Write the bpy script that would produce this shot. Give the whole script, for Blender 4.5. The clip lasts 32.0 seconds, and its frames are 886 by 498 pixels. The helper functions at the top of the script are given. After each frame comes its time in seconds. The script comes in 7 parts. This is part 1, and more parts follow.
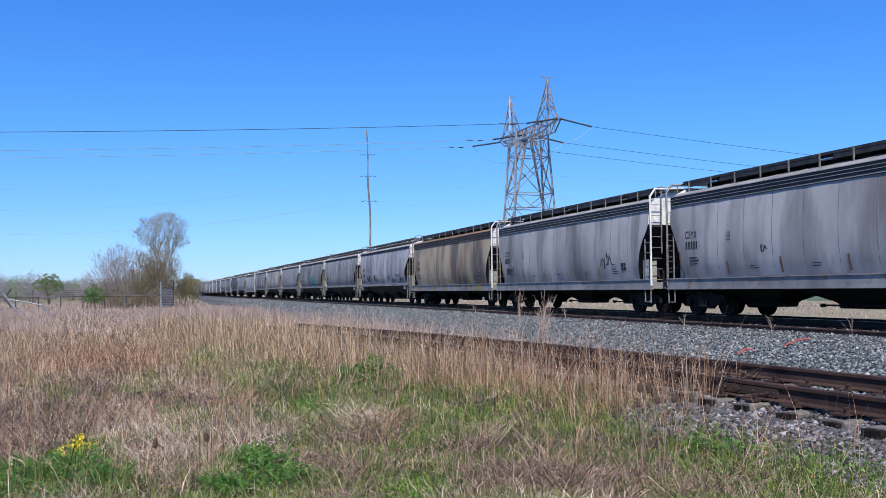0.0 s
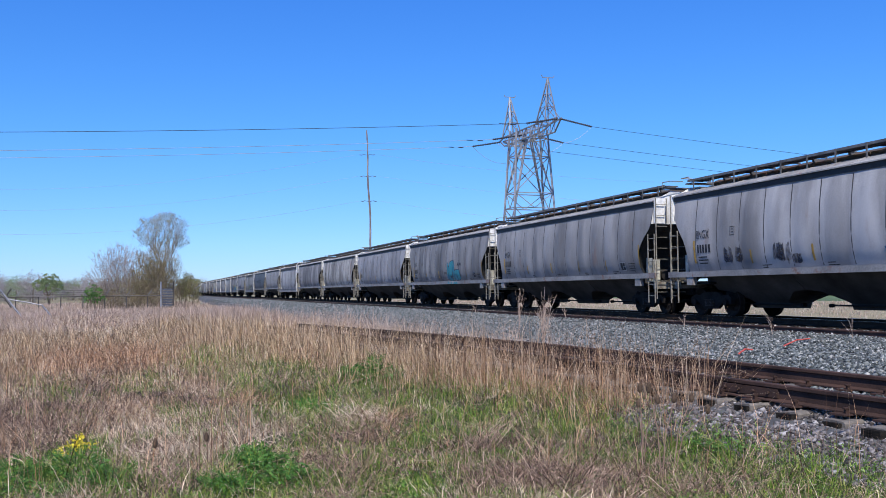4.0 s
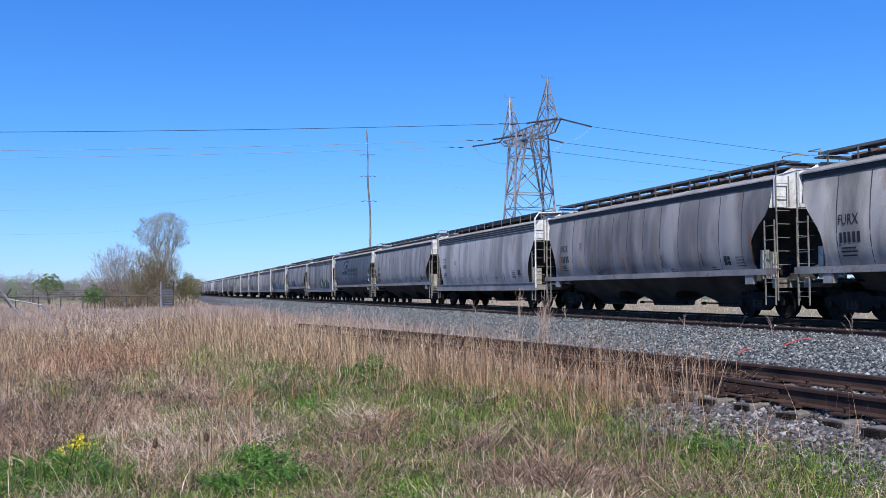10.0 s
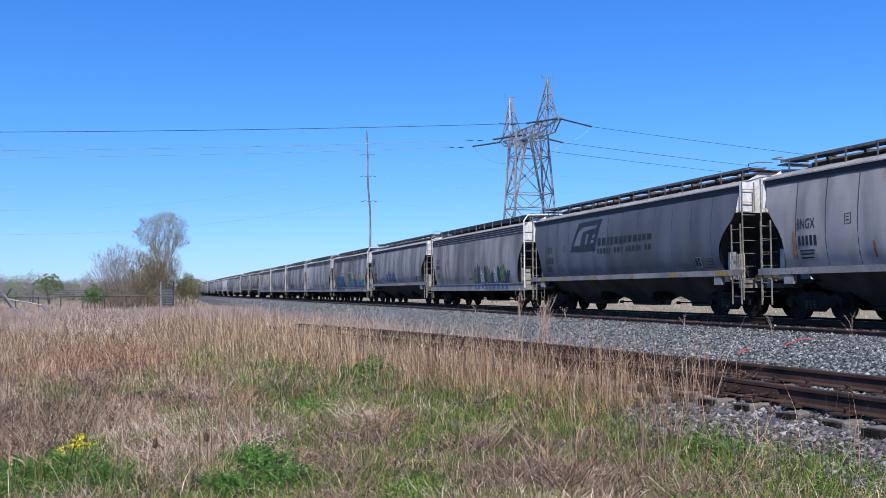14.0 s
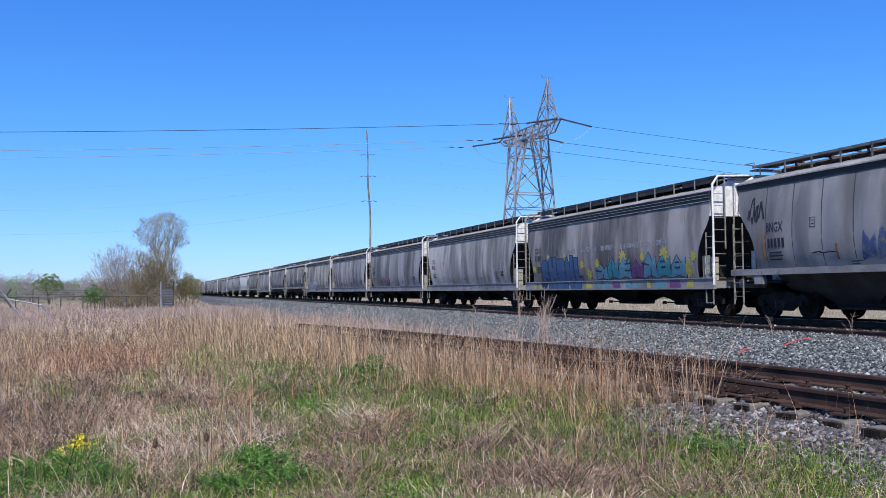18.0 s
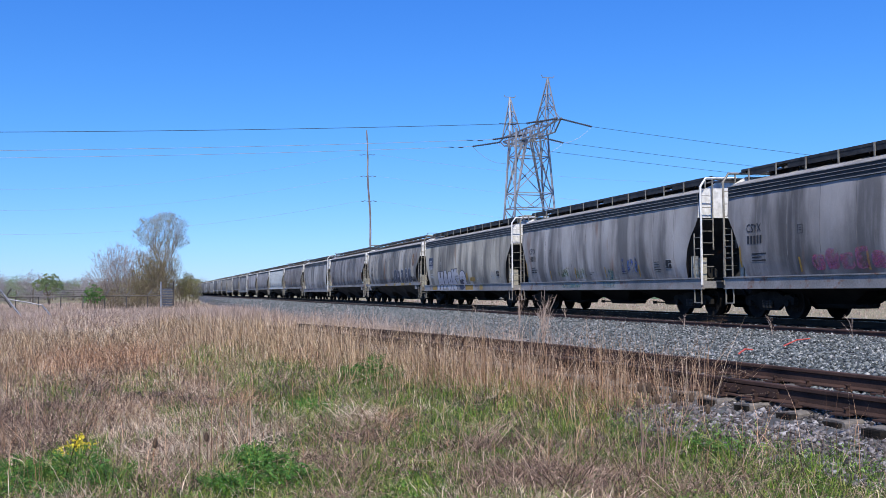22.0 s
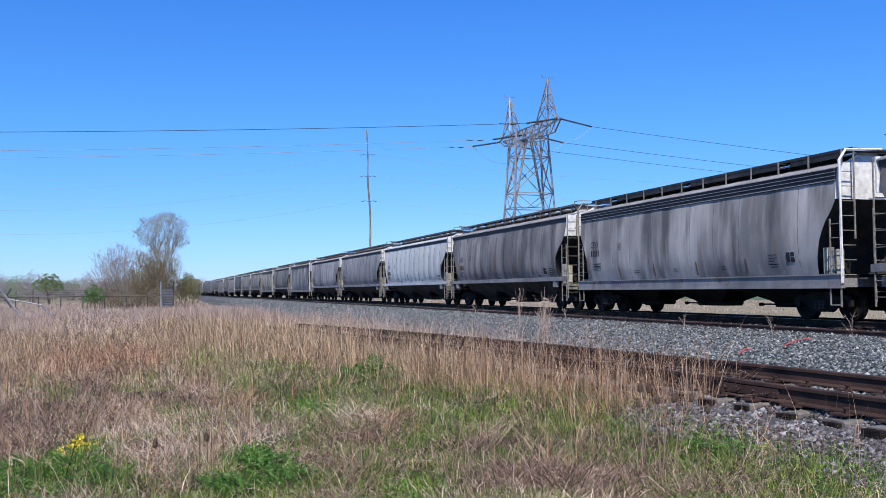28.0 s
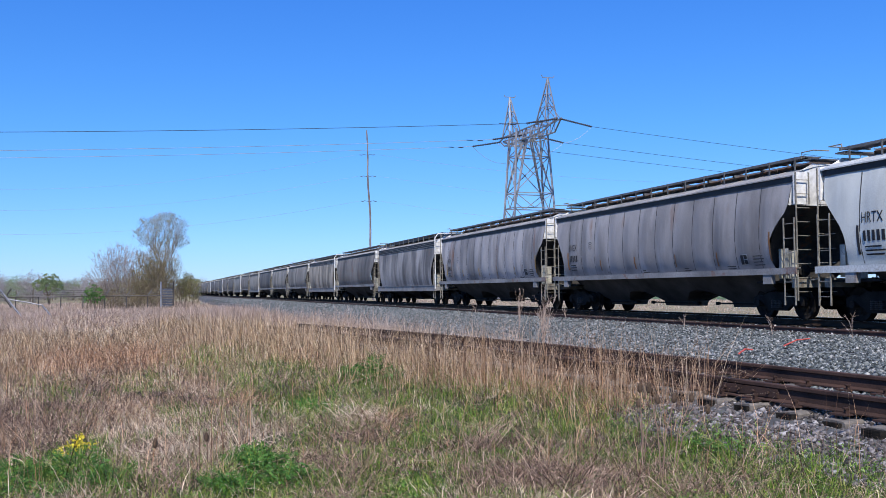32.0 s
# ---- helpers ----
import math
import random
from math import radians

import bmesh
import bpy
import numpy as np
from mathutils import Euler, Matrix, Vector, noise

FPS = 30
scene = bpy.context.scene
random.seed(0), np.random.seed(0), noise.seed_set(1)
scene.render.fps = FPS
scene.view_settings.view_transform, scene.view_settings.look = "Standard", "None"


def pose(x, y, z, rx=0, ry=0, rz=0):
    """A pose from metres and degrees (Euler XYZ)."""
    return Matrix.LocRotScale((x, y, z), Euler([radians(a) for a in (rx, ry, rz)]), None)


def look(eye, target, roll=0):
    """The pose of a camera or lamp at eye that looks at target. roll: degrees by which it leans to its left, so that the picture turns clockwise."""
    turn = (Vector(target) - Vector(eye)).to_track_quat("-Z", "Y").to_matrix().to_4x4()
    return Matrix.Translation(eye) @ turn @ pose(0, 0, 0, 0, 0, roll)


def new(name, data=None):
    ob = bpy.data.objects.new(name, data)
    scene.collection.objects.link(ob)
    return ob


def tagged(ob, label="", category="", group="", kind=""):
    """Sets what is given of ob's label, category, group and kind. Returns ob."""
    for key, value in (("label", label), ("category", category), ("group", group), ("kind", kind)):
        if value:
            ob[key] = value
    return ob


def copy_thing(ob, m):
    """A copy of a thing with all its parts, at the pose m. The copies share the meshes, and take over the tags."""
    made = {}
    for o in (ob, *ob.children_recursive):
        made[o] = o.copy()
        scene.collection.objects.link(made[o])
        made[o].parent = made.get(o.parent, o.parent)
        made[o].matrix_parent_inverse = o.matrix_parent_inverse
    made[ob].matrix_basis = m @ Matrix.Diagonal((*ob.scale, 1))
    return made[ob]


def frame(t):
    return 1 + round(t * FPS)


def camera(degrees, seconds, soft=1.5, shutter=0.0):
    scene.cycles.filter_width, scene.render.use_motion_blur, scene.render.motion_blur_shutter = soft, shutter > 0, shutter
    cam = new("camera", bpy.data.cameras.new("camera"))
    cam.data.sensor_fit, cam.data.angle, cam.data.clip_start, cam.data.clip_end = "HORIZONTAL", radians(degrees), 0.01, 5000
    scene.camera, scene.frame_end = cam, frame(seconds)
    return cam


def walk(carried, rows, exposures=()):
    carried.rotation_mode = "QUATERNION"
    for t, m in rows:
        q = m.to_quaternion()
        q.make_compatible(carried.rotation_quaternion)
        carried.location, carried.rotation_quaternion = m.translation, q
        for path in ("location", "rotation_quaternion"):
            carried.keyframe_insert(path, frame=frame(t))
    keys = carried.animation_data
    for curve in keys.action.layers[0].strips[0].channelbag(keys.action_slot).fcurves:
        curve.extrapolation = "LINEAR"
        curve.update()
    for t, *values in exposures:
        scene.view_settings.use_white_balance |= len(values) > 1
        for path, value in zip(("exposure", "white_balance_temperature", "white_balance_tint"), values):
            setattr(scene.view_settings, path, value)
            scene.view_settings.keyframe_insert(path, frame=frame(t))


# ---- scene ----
# ---- camera: it stands still on the verge, at the height of a person's chest above the rails ----
cam = camera(50.96, 32.0, soft=0.45)
EYE = (0.0, 0.0, 0.93)
AIM = (0.29802814, 0.9535267, 0.97434031)
walk(cam, [(0.0, look(EYE, AIM, -0.5)), (32.0, look(EYE, AIM, -0.5))], exposures=[(0.0, 0.35), (32.0, 0.35)])

# ---- daylight: a high sun behind the right shoulder, clear blue sky ----
SUN_FROM = Vector((-0.36, -0.80, 0.98)).normalized()
SUN_ELEV = math.asin(SUN_FROM.z)
SUN_AZIM = math.atan2(SUN_FROM.x, SUN_FROM.y)
world = bpy.data.worlds.new("daylight")
scene.world = world
world.use_nodes = True
wn = world.node_tree.nodes
wl = world.node_tree.links
sky = wn.new("ShaderNodeTexSky")
sky.sky_type = "NISHITA"
sky.sun_disc = False
sky.sun_elevation = SUN_ELEV
sky.sun_rotation = SUN_AZIM
sky.altitude = 200
sky.air_density = 1.0
sky.dust_density = 0.0
sky.ozone_density = 4.0
sky_tint = wn.new("ShaderNodeHueSaturation")
sky_tint.inputs["Saturation"].default_value = 1.32
sky_soft = wn.new("ShaderNodeGamma")
sky_soft.inputs[1].default_value = 0.72
wl.new(sky.outputs[0], sky_soft.inputs[0])
wl.new(sky_soft.outputs[0], sky_tint.inputs["Color"])
sky_blue = wn.new("ShaderNodeMix")
sky_blue.data_type, sky_blue.blend_type = "RGBA", "MULTIPLY"
sky_blue.inputs[0].default_value = 1.0
sky_dir = wn.new("ShaderNodeTexCoord")
sky_up = wn.new("ShaderNodeSeparateXYZ")
sky_haze = wn.new("ShaderNodeValToRGB")
sky_haze.color_ramp.elements[0].position, sky_haze.color_ramp.elements[0].color = 0.0, (0.575, 0.835, 1.49, 1.0)
sky_haze.color_ramp.elements[1].position, sky_haze.color_ramp.elements[1].color = 0.17, (0.465, 0.87, 1.42, 1.0)
sky_high = sky_haze.color_ramp.elements.new(0.33)
sky_high.color = (0.38, 0.785, 1.49, 1.0)
wl.new(sky_dir.outputs["Generated"], sky_up.inputs[0])
wl.new(sky_up.outputs[2], sky_haze.inputs[0])
wl.new(sky_haze.outputs[0], sky_blue.inputs[7])
wl.new(sky_tint.outputs[0], sky_blue.inputs[6])
wl.new(sky_blue.outputs[2], wn["Background"].inputs[0])
wn["Background"].inputs[1].default_value = 0.150
sun = new("sun", bpy.data.lights.new("sun", "SUN"))
sun.data.energy = 4.3
sun.data.angle = radians(0.53)
sun.data.color = (1.0, 0.95, 0.87)
sun.matrix_world = look(SUN_FROM * 50, (0, 0, 0))


# ---- materials ----
def mat_base(name, rough=0.7, metal=0.0, spec=0.4):
    m = bpy.data.materials.new(name)
    m.use_nodes = True
    n = m.node_tree.nodes
    b = n["Principled BSDF"]
    b.inputs["Roughness"].default_value = rough
    b.inputs["Metallic"].default_value = metal
    b.inputs["Specular IOR Level"].default_value = spec
    return m, n, m.node_tree.links, b


def noise_node(n, l, scale, detail=4.0, coord="Object", stretch=None, rough=0.55):
    tc = n.new("ShaderNodeTexCoord")
    t = n.new("ShaderNodeTexNoise")
    t.inputs["Scale"].default_value = scale
    t.inputs["Detail"].default_value = detail
    t.inputs["Roughness"].default_value = rough
    if stretch:
        mp = n.new("ShaderNodeMapping")
        mp.inputs["Scale"].default_value = stretch
        l.new(tc.outputs[coord], mp.inputs[0])
        l.new(mp.outputs[0], t.inputs["Vector"])
    else:
        l.new(tc.outputs[coord], t.inputs["Vector"])
    return t


def ramp(n, l, src, stops):
    r = n.new("ShaderNodeValToRGB")
    e = r.color_ramp.elements
    while len(e) < len(stops):
        e.new(0.5)
    for el, (p, c) in zip(e, stops):
        el.position = p
        el.color = (*c, 1.0) if len(c) == 3 else c
    l.new(src, r.inputs[0])
    return r


def mix(n, l, fac, a, b, mode="MIX"):
    m = n.new("ShaderNodeMix")
    m.data_type = "RGBA"
    m.blend_type = mode
    for sock, v in ((m.inputs[0], fac), (m.inputs[6], a), (m.inputs[7], b)):
        if hasattr(v, "links"):
            l.new(v, sock)
        elif isinstance(v, (int, float)):
            sock.default_value = v
        else:
            sock.default_value = (*v, 1.0)
    return m.outputs[2]


def bump(n, l, b, src, dist=0.01, strength=0.5):
    bp = n.new("ShaderNodeBump")
    bp.inputs["Distance"].default_value = dist
    bp.inputs["Strength"].default_value = strength
    l.new(src, bp.inputs["Height"])
    l.new(bp.outputs[0], b.inputs["Normal"])


def worn(name, lo, hi, scale=3.0, fine=40.0, rough=0.75, metal=0.0, bumpd=0.004, rust=0.0, rust_col=(0.16, 0.06, 0.025), spec=0.4):
    """Two-scale noise between two tones, with optional rust patches."""
    m, n, l, b = mat_base(name, rough, metal, spec)
    a = noise_node(n, l, scale)
    f = noise_node(n, l, fine, 3.0)
    r1 = ramp(n, l, a.outputs[0], [(0.3, lo), (0.72, hi)])
    r2 = ramp(n, l, f.outputs[0], [(0.3, (0.72, 0.72, 0.72)), (0.7, (1.12, 1.12, 1.12))])
    c = mix(n, l, 1.0, r1.outputs[0], r2.outputs[0], "MULTIPLY")
    if rust > 0:
        p = noise_node(n, l, scale * 2.3, 6.0, rough=0.7)
        k = ramp(n, l, p.outputs[0], [(0.62 - 0.3 * rust, (0, 0, 0)), (0.74 - 0.2 * rust, (1, 1, 1))])
        c = mix(n, l, k.outputs[0], c, rust_col)
    l.new(c, b.inputs["Base Color"])
    bump(n, l, b, f.outputs[0], bumpd)
    return m


def by_island(name, stops, rough=0.8, spec=0.2, fine=0.0, translucent=0.0):
    """Each loose piece takes its own tone from a ramp."""
    m, n, l, b = mat_base(name, rough, 0.0, spec)
    g = n.new("ShaderNodeNewGeometry")
    r = ramp(n, l, g.outputs["Random Per Island"], stops)
    c = r.outputs[0]
    if fine:
        f = noise_node(n, l, fine, 3.0)
        r2 = ramp(n, l, f.outputs[0], [(0.3, (0.66, 0.66, 0.66)), (0.7, (1.30, 1.30, 1.30))])
        c = mix(n, l, 1.0, c, r2.outputs[0], "MULTIPLY")
    l.new(c, b.inputs["Base Color"])
    if translucent:
        tr = n.new("ShaderNodeBsdfTranslucent")
        l.new(c, tr.inputs[0])
        mx = n.new("ShaderNodeMixShader")
        mx.inputs[0].default_value = translucent
        l.new(b.outputs[0], mx.inputs[1])
        l.new(tr.outputs[0], mx.inputs[2])
        l.new(mx.outputs[0], n["Material Output"].inputs[0])
    return m


def car_paint(name, base, dirt=(0.045, 0.043, 0.044), streak=0.5, rust=0.1, patch=0.3, rust_col=(0.2, 0.085, 0.035)):
    """Weathered hopper-car paint: vertical rain streaks, soot patches, a little rust. Streaks run down the sheet."""
    m, n, l, b = mat_base(name, 0.6, 0.0, 0.22)
    info = n.new("ShaderNodeObjectInfo")
    tc = n.new("ShaderNodeTexCoord")
    add = n.new("ShaderNodeVectorMath")
    add.operation = "ADD"
    mul = n.new("ShaderNodeMath")
    mul.operation = "MULTIPLY"
    mul.inputs[1].default_value = 57.0
    l.new(info.outputs["Random"], mul.inputs[0])
    l.new(tc.outputs["Object"], add.inputs[0])
    l.new(mul.outputs[0], add.inputs[1])

    def tex(scale, stretch, detail=4.0):
        mp = n.new("ShaderNodeMapping")
        mp.inputs["Scale"].default_value = stretch
        t = n.new("ShaderNodeTexNoise")
        t.inputs["Scale"].default_value = scale
        t.inputs["Detail"].default_value = detail
        l.new(add.outputs[0], mp.inputs[0])
        l.new(mp.outputs[0], t.inputs["Vector"])
        return t.outputs[0]

    wide = tex(0.42, (1, 1, 0.45), 5.0)
    strk = tex(1.05, (1, 1, 0.2), 6.0)
    thin = tex(4.5, (1, 1, 0.12), 5.0)
    fine = tex(35.0, (1, 1, 1), 3.0)
    base = tuple(k * v for k, v in zip((1.30, 1.24, 1.13), base))
    c = mix(n, l, ramp(n, l, wide, [(0.42, (0, 0, 0)), (0.64, (min(1, patch * 1.45),) * 3)]).outputs[0], base, dirt)
    c = mix(n, l, ramp(n, l, strk, [(0.46, (0, 0, 0)), (0.60, (min(1, streak * 1.1),) * 3)]).outputs[0], c, dirt)
    c = mix(n, l, ramp(n, l, thin, [(0.52, (0, 0, 0)), (0.68, (streak * 0.3,) * 3)]).outputs[0], c, tuple(min(1, v * 1.35) for v in base))
    rs = tex(1.3, (1, 1, 0.3), 7.0)
    c = mix(n, l, ramp(n, l, rs, [(0.66 - rust * 0.25, (0, 0, 0)), (0.82 - rust * 0.2, (0.9,) * 3)]).outputs[0], c, rust_col)
    c = mix(n, l, 1.0, c, ramp(n, l, fine, [(0.3, (0.86,) * 3), (0.7, (1.08,) * 3)]).outputs[0], "MULTIPLY")
    l.new(c, b.inputs["Base Color"])
    dent = tex(0.9, (1, 1, 0.6), 2.0)
    bump(n, l, b, dent, 0.05, 0.7)
    return m


M_EARTH = worn("earth_thatch", (0.02, 0.016, 0.011), (0.06, 0.046, 0.03), 0.9, 14.0, 0.95, bumpd=0.03)
M_FIELD = worn("far_field", (0.19, 0.165, 0.085), (0.33, 0.28, 0.17), 0.12, 1.5, 0.95)
M_CROP = worn("green_crop_field", (0.07, 0.11, 0.035), (0.12, 0.17, 0.06), 0.03, 0.8, 0.9)
M_BALLAST = worn("ballast_bed", (0.05, 0.05, 0.05), (0.15, 0.15, 0.147), 2.0, 9.0, 0.9, bumpd=0.08)
M_BALLAST_OILY = worn("oil_stained_ballast", (0.024, 0.014, 0.009), (0.06, 0.036, 0.023), 2.0, 9.0, 0.9, bumpd=0.08, spec=0.15)
M_STONE = by_island("ballast_stone", [(0.0, (0.02, 0.024, 0.026)), (0.45, (0.105, 0.12, 0.123)), (0.85, (0.225, 0.24, 0.24)), (1.0, (0.42, 0.41, 0.40))], 0.85, 0.25, 30.0)
M_STONE_PALE = by_island("siding_stone", [(0.0, (0.03, 0.026, 0.025)), (0.45, (0.12, 0.106, 0.104)), (0.85, (0.24, 0.22, 0.218)), (1.0, (0.40, 0.38, 0.375))], 0.85, 0.25, 30.0)
M_RAIL = worn("rusty_rail", (0.032, 0.02, 0.017), (0.088, 0.05, 0.04), 2.5, 60.0, 0.85, 0.05, spec=0.2)
M_RAIL_MAIN = worn("main_rail_web", (0.026, 0.017, 0.012), (0.07, 0.043, 0.028), 2.5, 60.0, 0.85, 0.0, spec=0.15)
M_RAIL_TOP = worn("polished_rail_head", (0.30, 0.30, 0.31), (0.5, 0.5, 0.5), 2.0, 60.0, 0.3, 0.9, 0.001)
M_RAIL_OLD = worn("old_rust_red", (0.045, 0.024, 0.02), (0.11, 0.055, 0.043), 2.5, 50.0, 0.85, 0.1)
M_TIE = worn("grey_weathered_tie", (0.09, 0.078, 0.07), (0.25, 0.22, 0.19), 4.0, 50.0, 0.9, bumpd=0.01)
M_TIE_END = worn("rotten_tie_end", (0.008, 0.007, 0.006), (0.03, 0.026, 0.022), 8.0, 50.0, 0.95, bumpd=0.02, spec=0.1)
M_TIE_DARK = worn("creosote_tie", (0.018, 0.011, 0.007), (0.05, 0.032, 0.020), 4.0, 50.0, 0.85, bumpd=0.008)
# underbody tones: black grime, darkened further for the shade below the car bodies
M_BLACK = worn("grimy_shade_black_steel", (0.010, 0.0095, 0.0095), (0.030, 0.028, 0.026), 2.0, 30.0, 0.9, spec=0.12)
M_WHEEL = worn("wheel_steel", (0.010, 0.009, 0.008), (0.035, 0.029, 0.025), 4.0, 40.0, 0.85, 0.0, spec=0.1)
M_HOP_A = worn("shade_dark_hopper_sheet", (0.009, 0.009, 0.009), (0.026, 0.025, 0.024), 1.2, 30.0, 0.7, spec=0.12)
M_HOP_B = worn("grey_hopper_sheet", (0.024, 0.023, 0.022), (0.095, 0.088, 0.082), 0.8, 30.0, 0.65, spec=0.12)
M_GRATE = worn("dark_grating", (0.02, 0.019, 0.019), (0.065, 0.06, 0.057), 3.0, 40.0, 0.6, 0.3)
M_GRATE_L = worn("galvanised_grating", (0.08, 0.08, 0.083), (0.19, 0.186, 0.18), 3.0, 40.0, 0.6, 0.2)
M_HATCH = worn("rusty_hatch_cover", (0.05, 0.04, 0.035), (0.14, 0.10, 0.07), 1.5, 25.0, 0.7, rust=0.3)
# far paler than the sides: direct sun on the ends is put into the colour
M_END = worn("pale_sunlit_end", (0.68, 0.67, 0.65), (0.82, 0.81, 0.78), 1.0, 6.0, 0.5, bumpd=0.001)
M_END_YEL = worn("yellowed_end_paint", (0.30, 0.28, 0.22), (0.60, 0.58, 0.50), 2.5, 30.0, 0.6, rust=0.15)
M_LADDER = worn("ladder_paint", (0.13, 0.12, 0.105), (0.33, 0.31, 0.26), 5.0, 30.0, 0.55, rust=0.15)
M_SILL = worn("pale_sill_paint", (0.14, 0.136, 0.138), (0.31, 0.30, 0.295), 0.9, 20.0, 0.55, rust=0.2)
# black band of the A cars; on B cars it paints the eave's shadow
M_BAND_SHADOW = worn("black_band_and_eave_shadow", (0.015, 0.015, 0.018), (0.036, 0.036, 0.038), 2.0, 30.0, 0.6)
M_ROOF = worn("dusty_roof_sheet", (0.20, 0.192, 0.186), (0.40, 0.385, 0.37), 0.9, 18.0, 0.6, rust=0.08)
M_ROOF_PALE = worn("pale_roof_sheet", (0.40, 0.42, 0.43), (0.60, 0.62, 0.62), 0.9, 18.0, 0.6, rust=0.03)
M_ROOF_RUST = worn("rusty_roof_sheet", (0.15, 0.085, 0.05), (0.32, 0.21, 0.13), 0.9, 18.0, 0.7, rust=0.3)
# end paint taken down to dark grey: the downward slope's shade is in the colour
M_SLOPE = worn("shade_toned_slope_sheet", (0.03, 0.029, 0.03), (0.085, 0.08, 0.076), 0.8, 12.0, 0.75, rust=0.05, spec=0.2)
M_SPRING = worn("dusty_spring", (0.02, 0.018, 0.016), (0.06, 0.053, 0.047), 8.0, 50.0, 0.8, 0.0)
M_GALV = worn("galvanised_tower_steel", (0.14, 0.145, 0.18), (0.34, 0.35, 0.39), 0.3, 8.0, 0.55, 0.1)
M_WOODPOLE = worn("weathered_pole", (0.09, 0.075, 0.08), (0.34, 0.29, 0.29), 0.6, 10.0, 0.8)
M_WIRE = worn("aluminium_wire", (0.45, 0.48, 0.54), (0.6, 0.62, 0.66), 0.2, 3.0, 0.4, 0.5)
M_WIRE_DK = worn("dark_wire", (0.03, 0.035, 0.05), (0.06, 0.065, 0.08), 0.2, 3.0, 0.5, 0.3)
M_FENCE = worn("grey_fence_pipe", (0.05, 0.045, 0.045), (0.11, 0.10, 0.095), 1.0, 10.0, 0.6, 0.4)
M_PIPE = worn("pale_pipe", (0.14, 0.14, 0.16), (0.30, 0.30, 0.33), 1.0, 10.0, 0.5, 0.3)
M_BARK = worn("brown_bark", (0.13, 0.095, 0.065), (0.24, 0.18, 0.125), 3.0, 30.0, 0.9, bumpd=0.01)
M_TWIG = by_island("bush_twig", [(0.0, (0.10, 0.078, 0.055)), (0.5, (0.22, 0.17, 0.115)), (1.0, (0.36, 0.295, 0.20))], 0.9)
M_TWIG_GREY = by_island("grey_twig", [(0.0, (0.16, 0.13, 0.13)), (0.5, (0.27, 0.23, 0.23)), (1.0, (0.42, 0.37, 0.36))], 0.9)
M_BUD = by_island("young_leaf", [(0.0, (0.14, 0.17, 0.06)), (0.6, (0.24, 0.26, 0.10)), (1.0, (0.34, 0.33, 0.16))], 0.8, 0.2, 0.0, 0.25)
M_LEAF = by_island("green_leaf", [(0.0, (0.035, 0.10, 0.02)), (0.55, (0.085, 0.225, 0.042)), (1.0, (0.17, 0.34, 0.075))], 0.6, 0.3, 0.0, 0.25)
# distant leaf and twig tones lightened: mild haze is mixed into the colours
M_FARLEAF = by_island("hazy_far_leaf", [(0.0, (0.12, 0.17, 0.08)), (0.5, (0.20, 0.27, 0.12)), (1.0, (0.29, 0.34, 0.18))], 0.8, 0.2, 0.0, 0.2)
M_FARTWIG = by_island("hazy_far_twig", [(0.0, (0.21, 0.19, 0.195)), (1.0, (0.33, 0.30, 0.30))], 0.9)
M_STRAW = by_island("straw", [(0.0, (0.045, 0.027, 0.017)), (0.32, (0.14, 0.085, 0.05)), (0.55, (0.51, 0.333, 0.195)), (0.85, (0.77, 0.565, 0.355)), (1.0, (0.91, 0.76, 0.565))], 0.75, 0.3, 1.3, 0.12)
M_STRAW_PALE = by_island("pale_straw", [(0.0, (0.06, 0.04, 0.03)), (0.3, (0.20, 0.135, 0.09)), (0.55, (0.67, 0.50, 0.35)), (1.0, (0.93, 0.795, 0.615))], 0.75, 0.3, 1.3, 0.12)
M_STRAW_RED = by_island("russet_straw", [(0.0, (0.04, 0.02, 0.015)), (0.33, (0.16, 0.078, 0.045)), (0.6, (0.53, 0.285, 0.155)), (1.0, (0.78, 0.52, 0.33))], 0.75, 0.3, 1.3, 0.1)
M_STRAW_TALL = by_island("stalk_straw", [(0.0, (0.13, 0.07, 0.04)), (0.5, (0.42, 0.255, 0.15)), (1.0, (0.70, 0.54, 0.38))], 0.75, 0.3, 0.0, 0.15)
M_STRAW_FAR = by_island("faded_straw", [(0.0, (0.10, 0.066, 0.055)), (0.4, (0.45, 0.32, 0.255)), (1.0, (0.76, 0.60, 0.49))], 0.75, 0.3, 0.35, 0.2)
M_BRAMBLE = by_island("bramble_stem", [(0.0, (0.032, 0.019, 0.018)), (0.4, (0.145, 0.092, 0.071)), (0.75, (0.36, 0.24, 0.175)), (1.0, (0.60, 0.455, 0.34))], 0.85)
M_GREEN = by_island("green_blade", [(0.0, (0.014, 0.036, 0.008)), (0.3, (0.044, 0.10, 0.017)), (0.62, (0.148, 0.25, 0.028)), (0.9, (0.28, 0.385, 0.055)), (1.0, (0.49, 0.47, 0.16))], 0.6, 0.3, 1.3, 0.2)
M_FORB = by_island("forb_leaf", [(0.0, (0.03, 0.08, 0.02)), (0.5, (0.10, 0.23, 0.035)), (0.85, (0.20, 0.38, 0.06)), (1.0, (0.36, 0.45, 0.13))], 0.6, 0.3, 0.0, 0.25)
M_SEED = by_island("seed_head", [(0.0, (0.09, 0.05, 0.04)), (0.45, (0.26, 0.16, 0.12)), (0.8, (0.55, 0.42, 0.32)), (1.0, (0.80, 0.70, 0.58))], 0.85)
M_FLOWER = by_island("yellow_flower", [(0.0, (0.75, 0.55, 0.03)), (1.0, (0.9, 0.75, 0.08))], 0.6, 0.3, 0.0, 0.2)
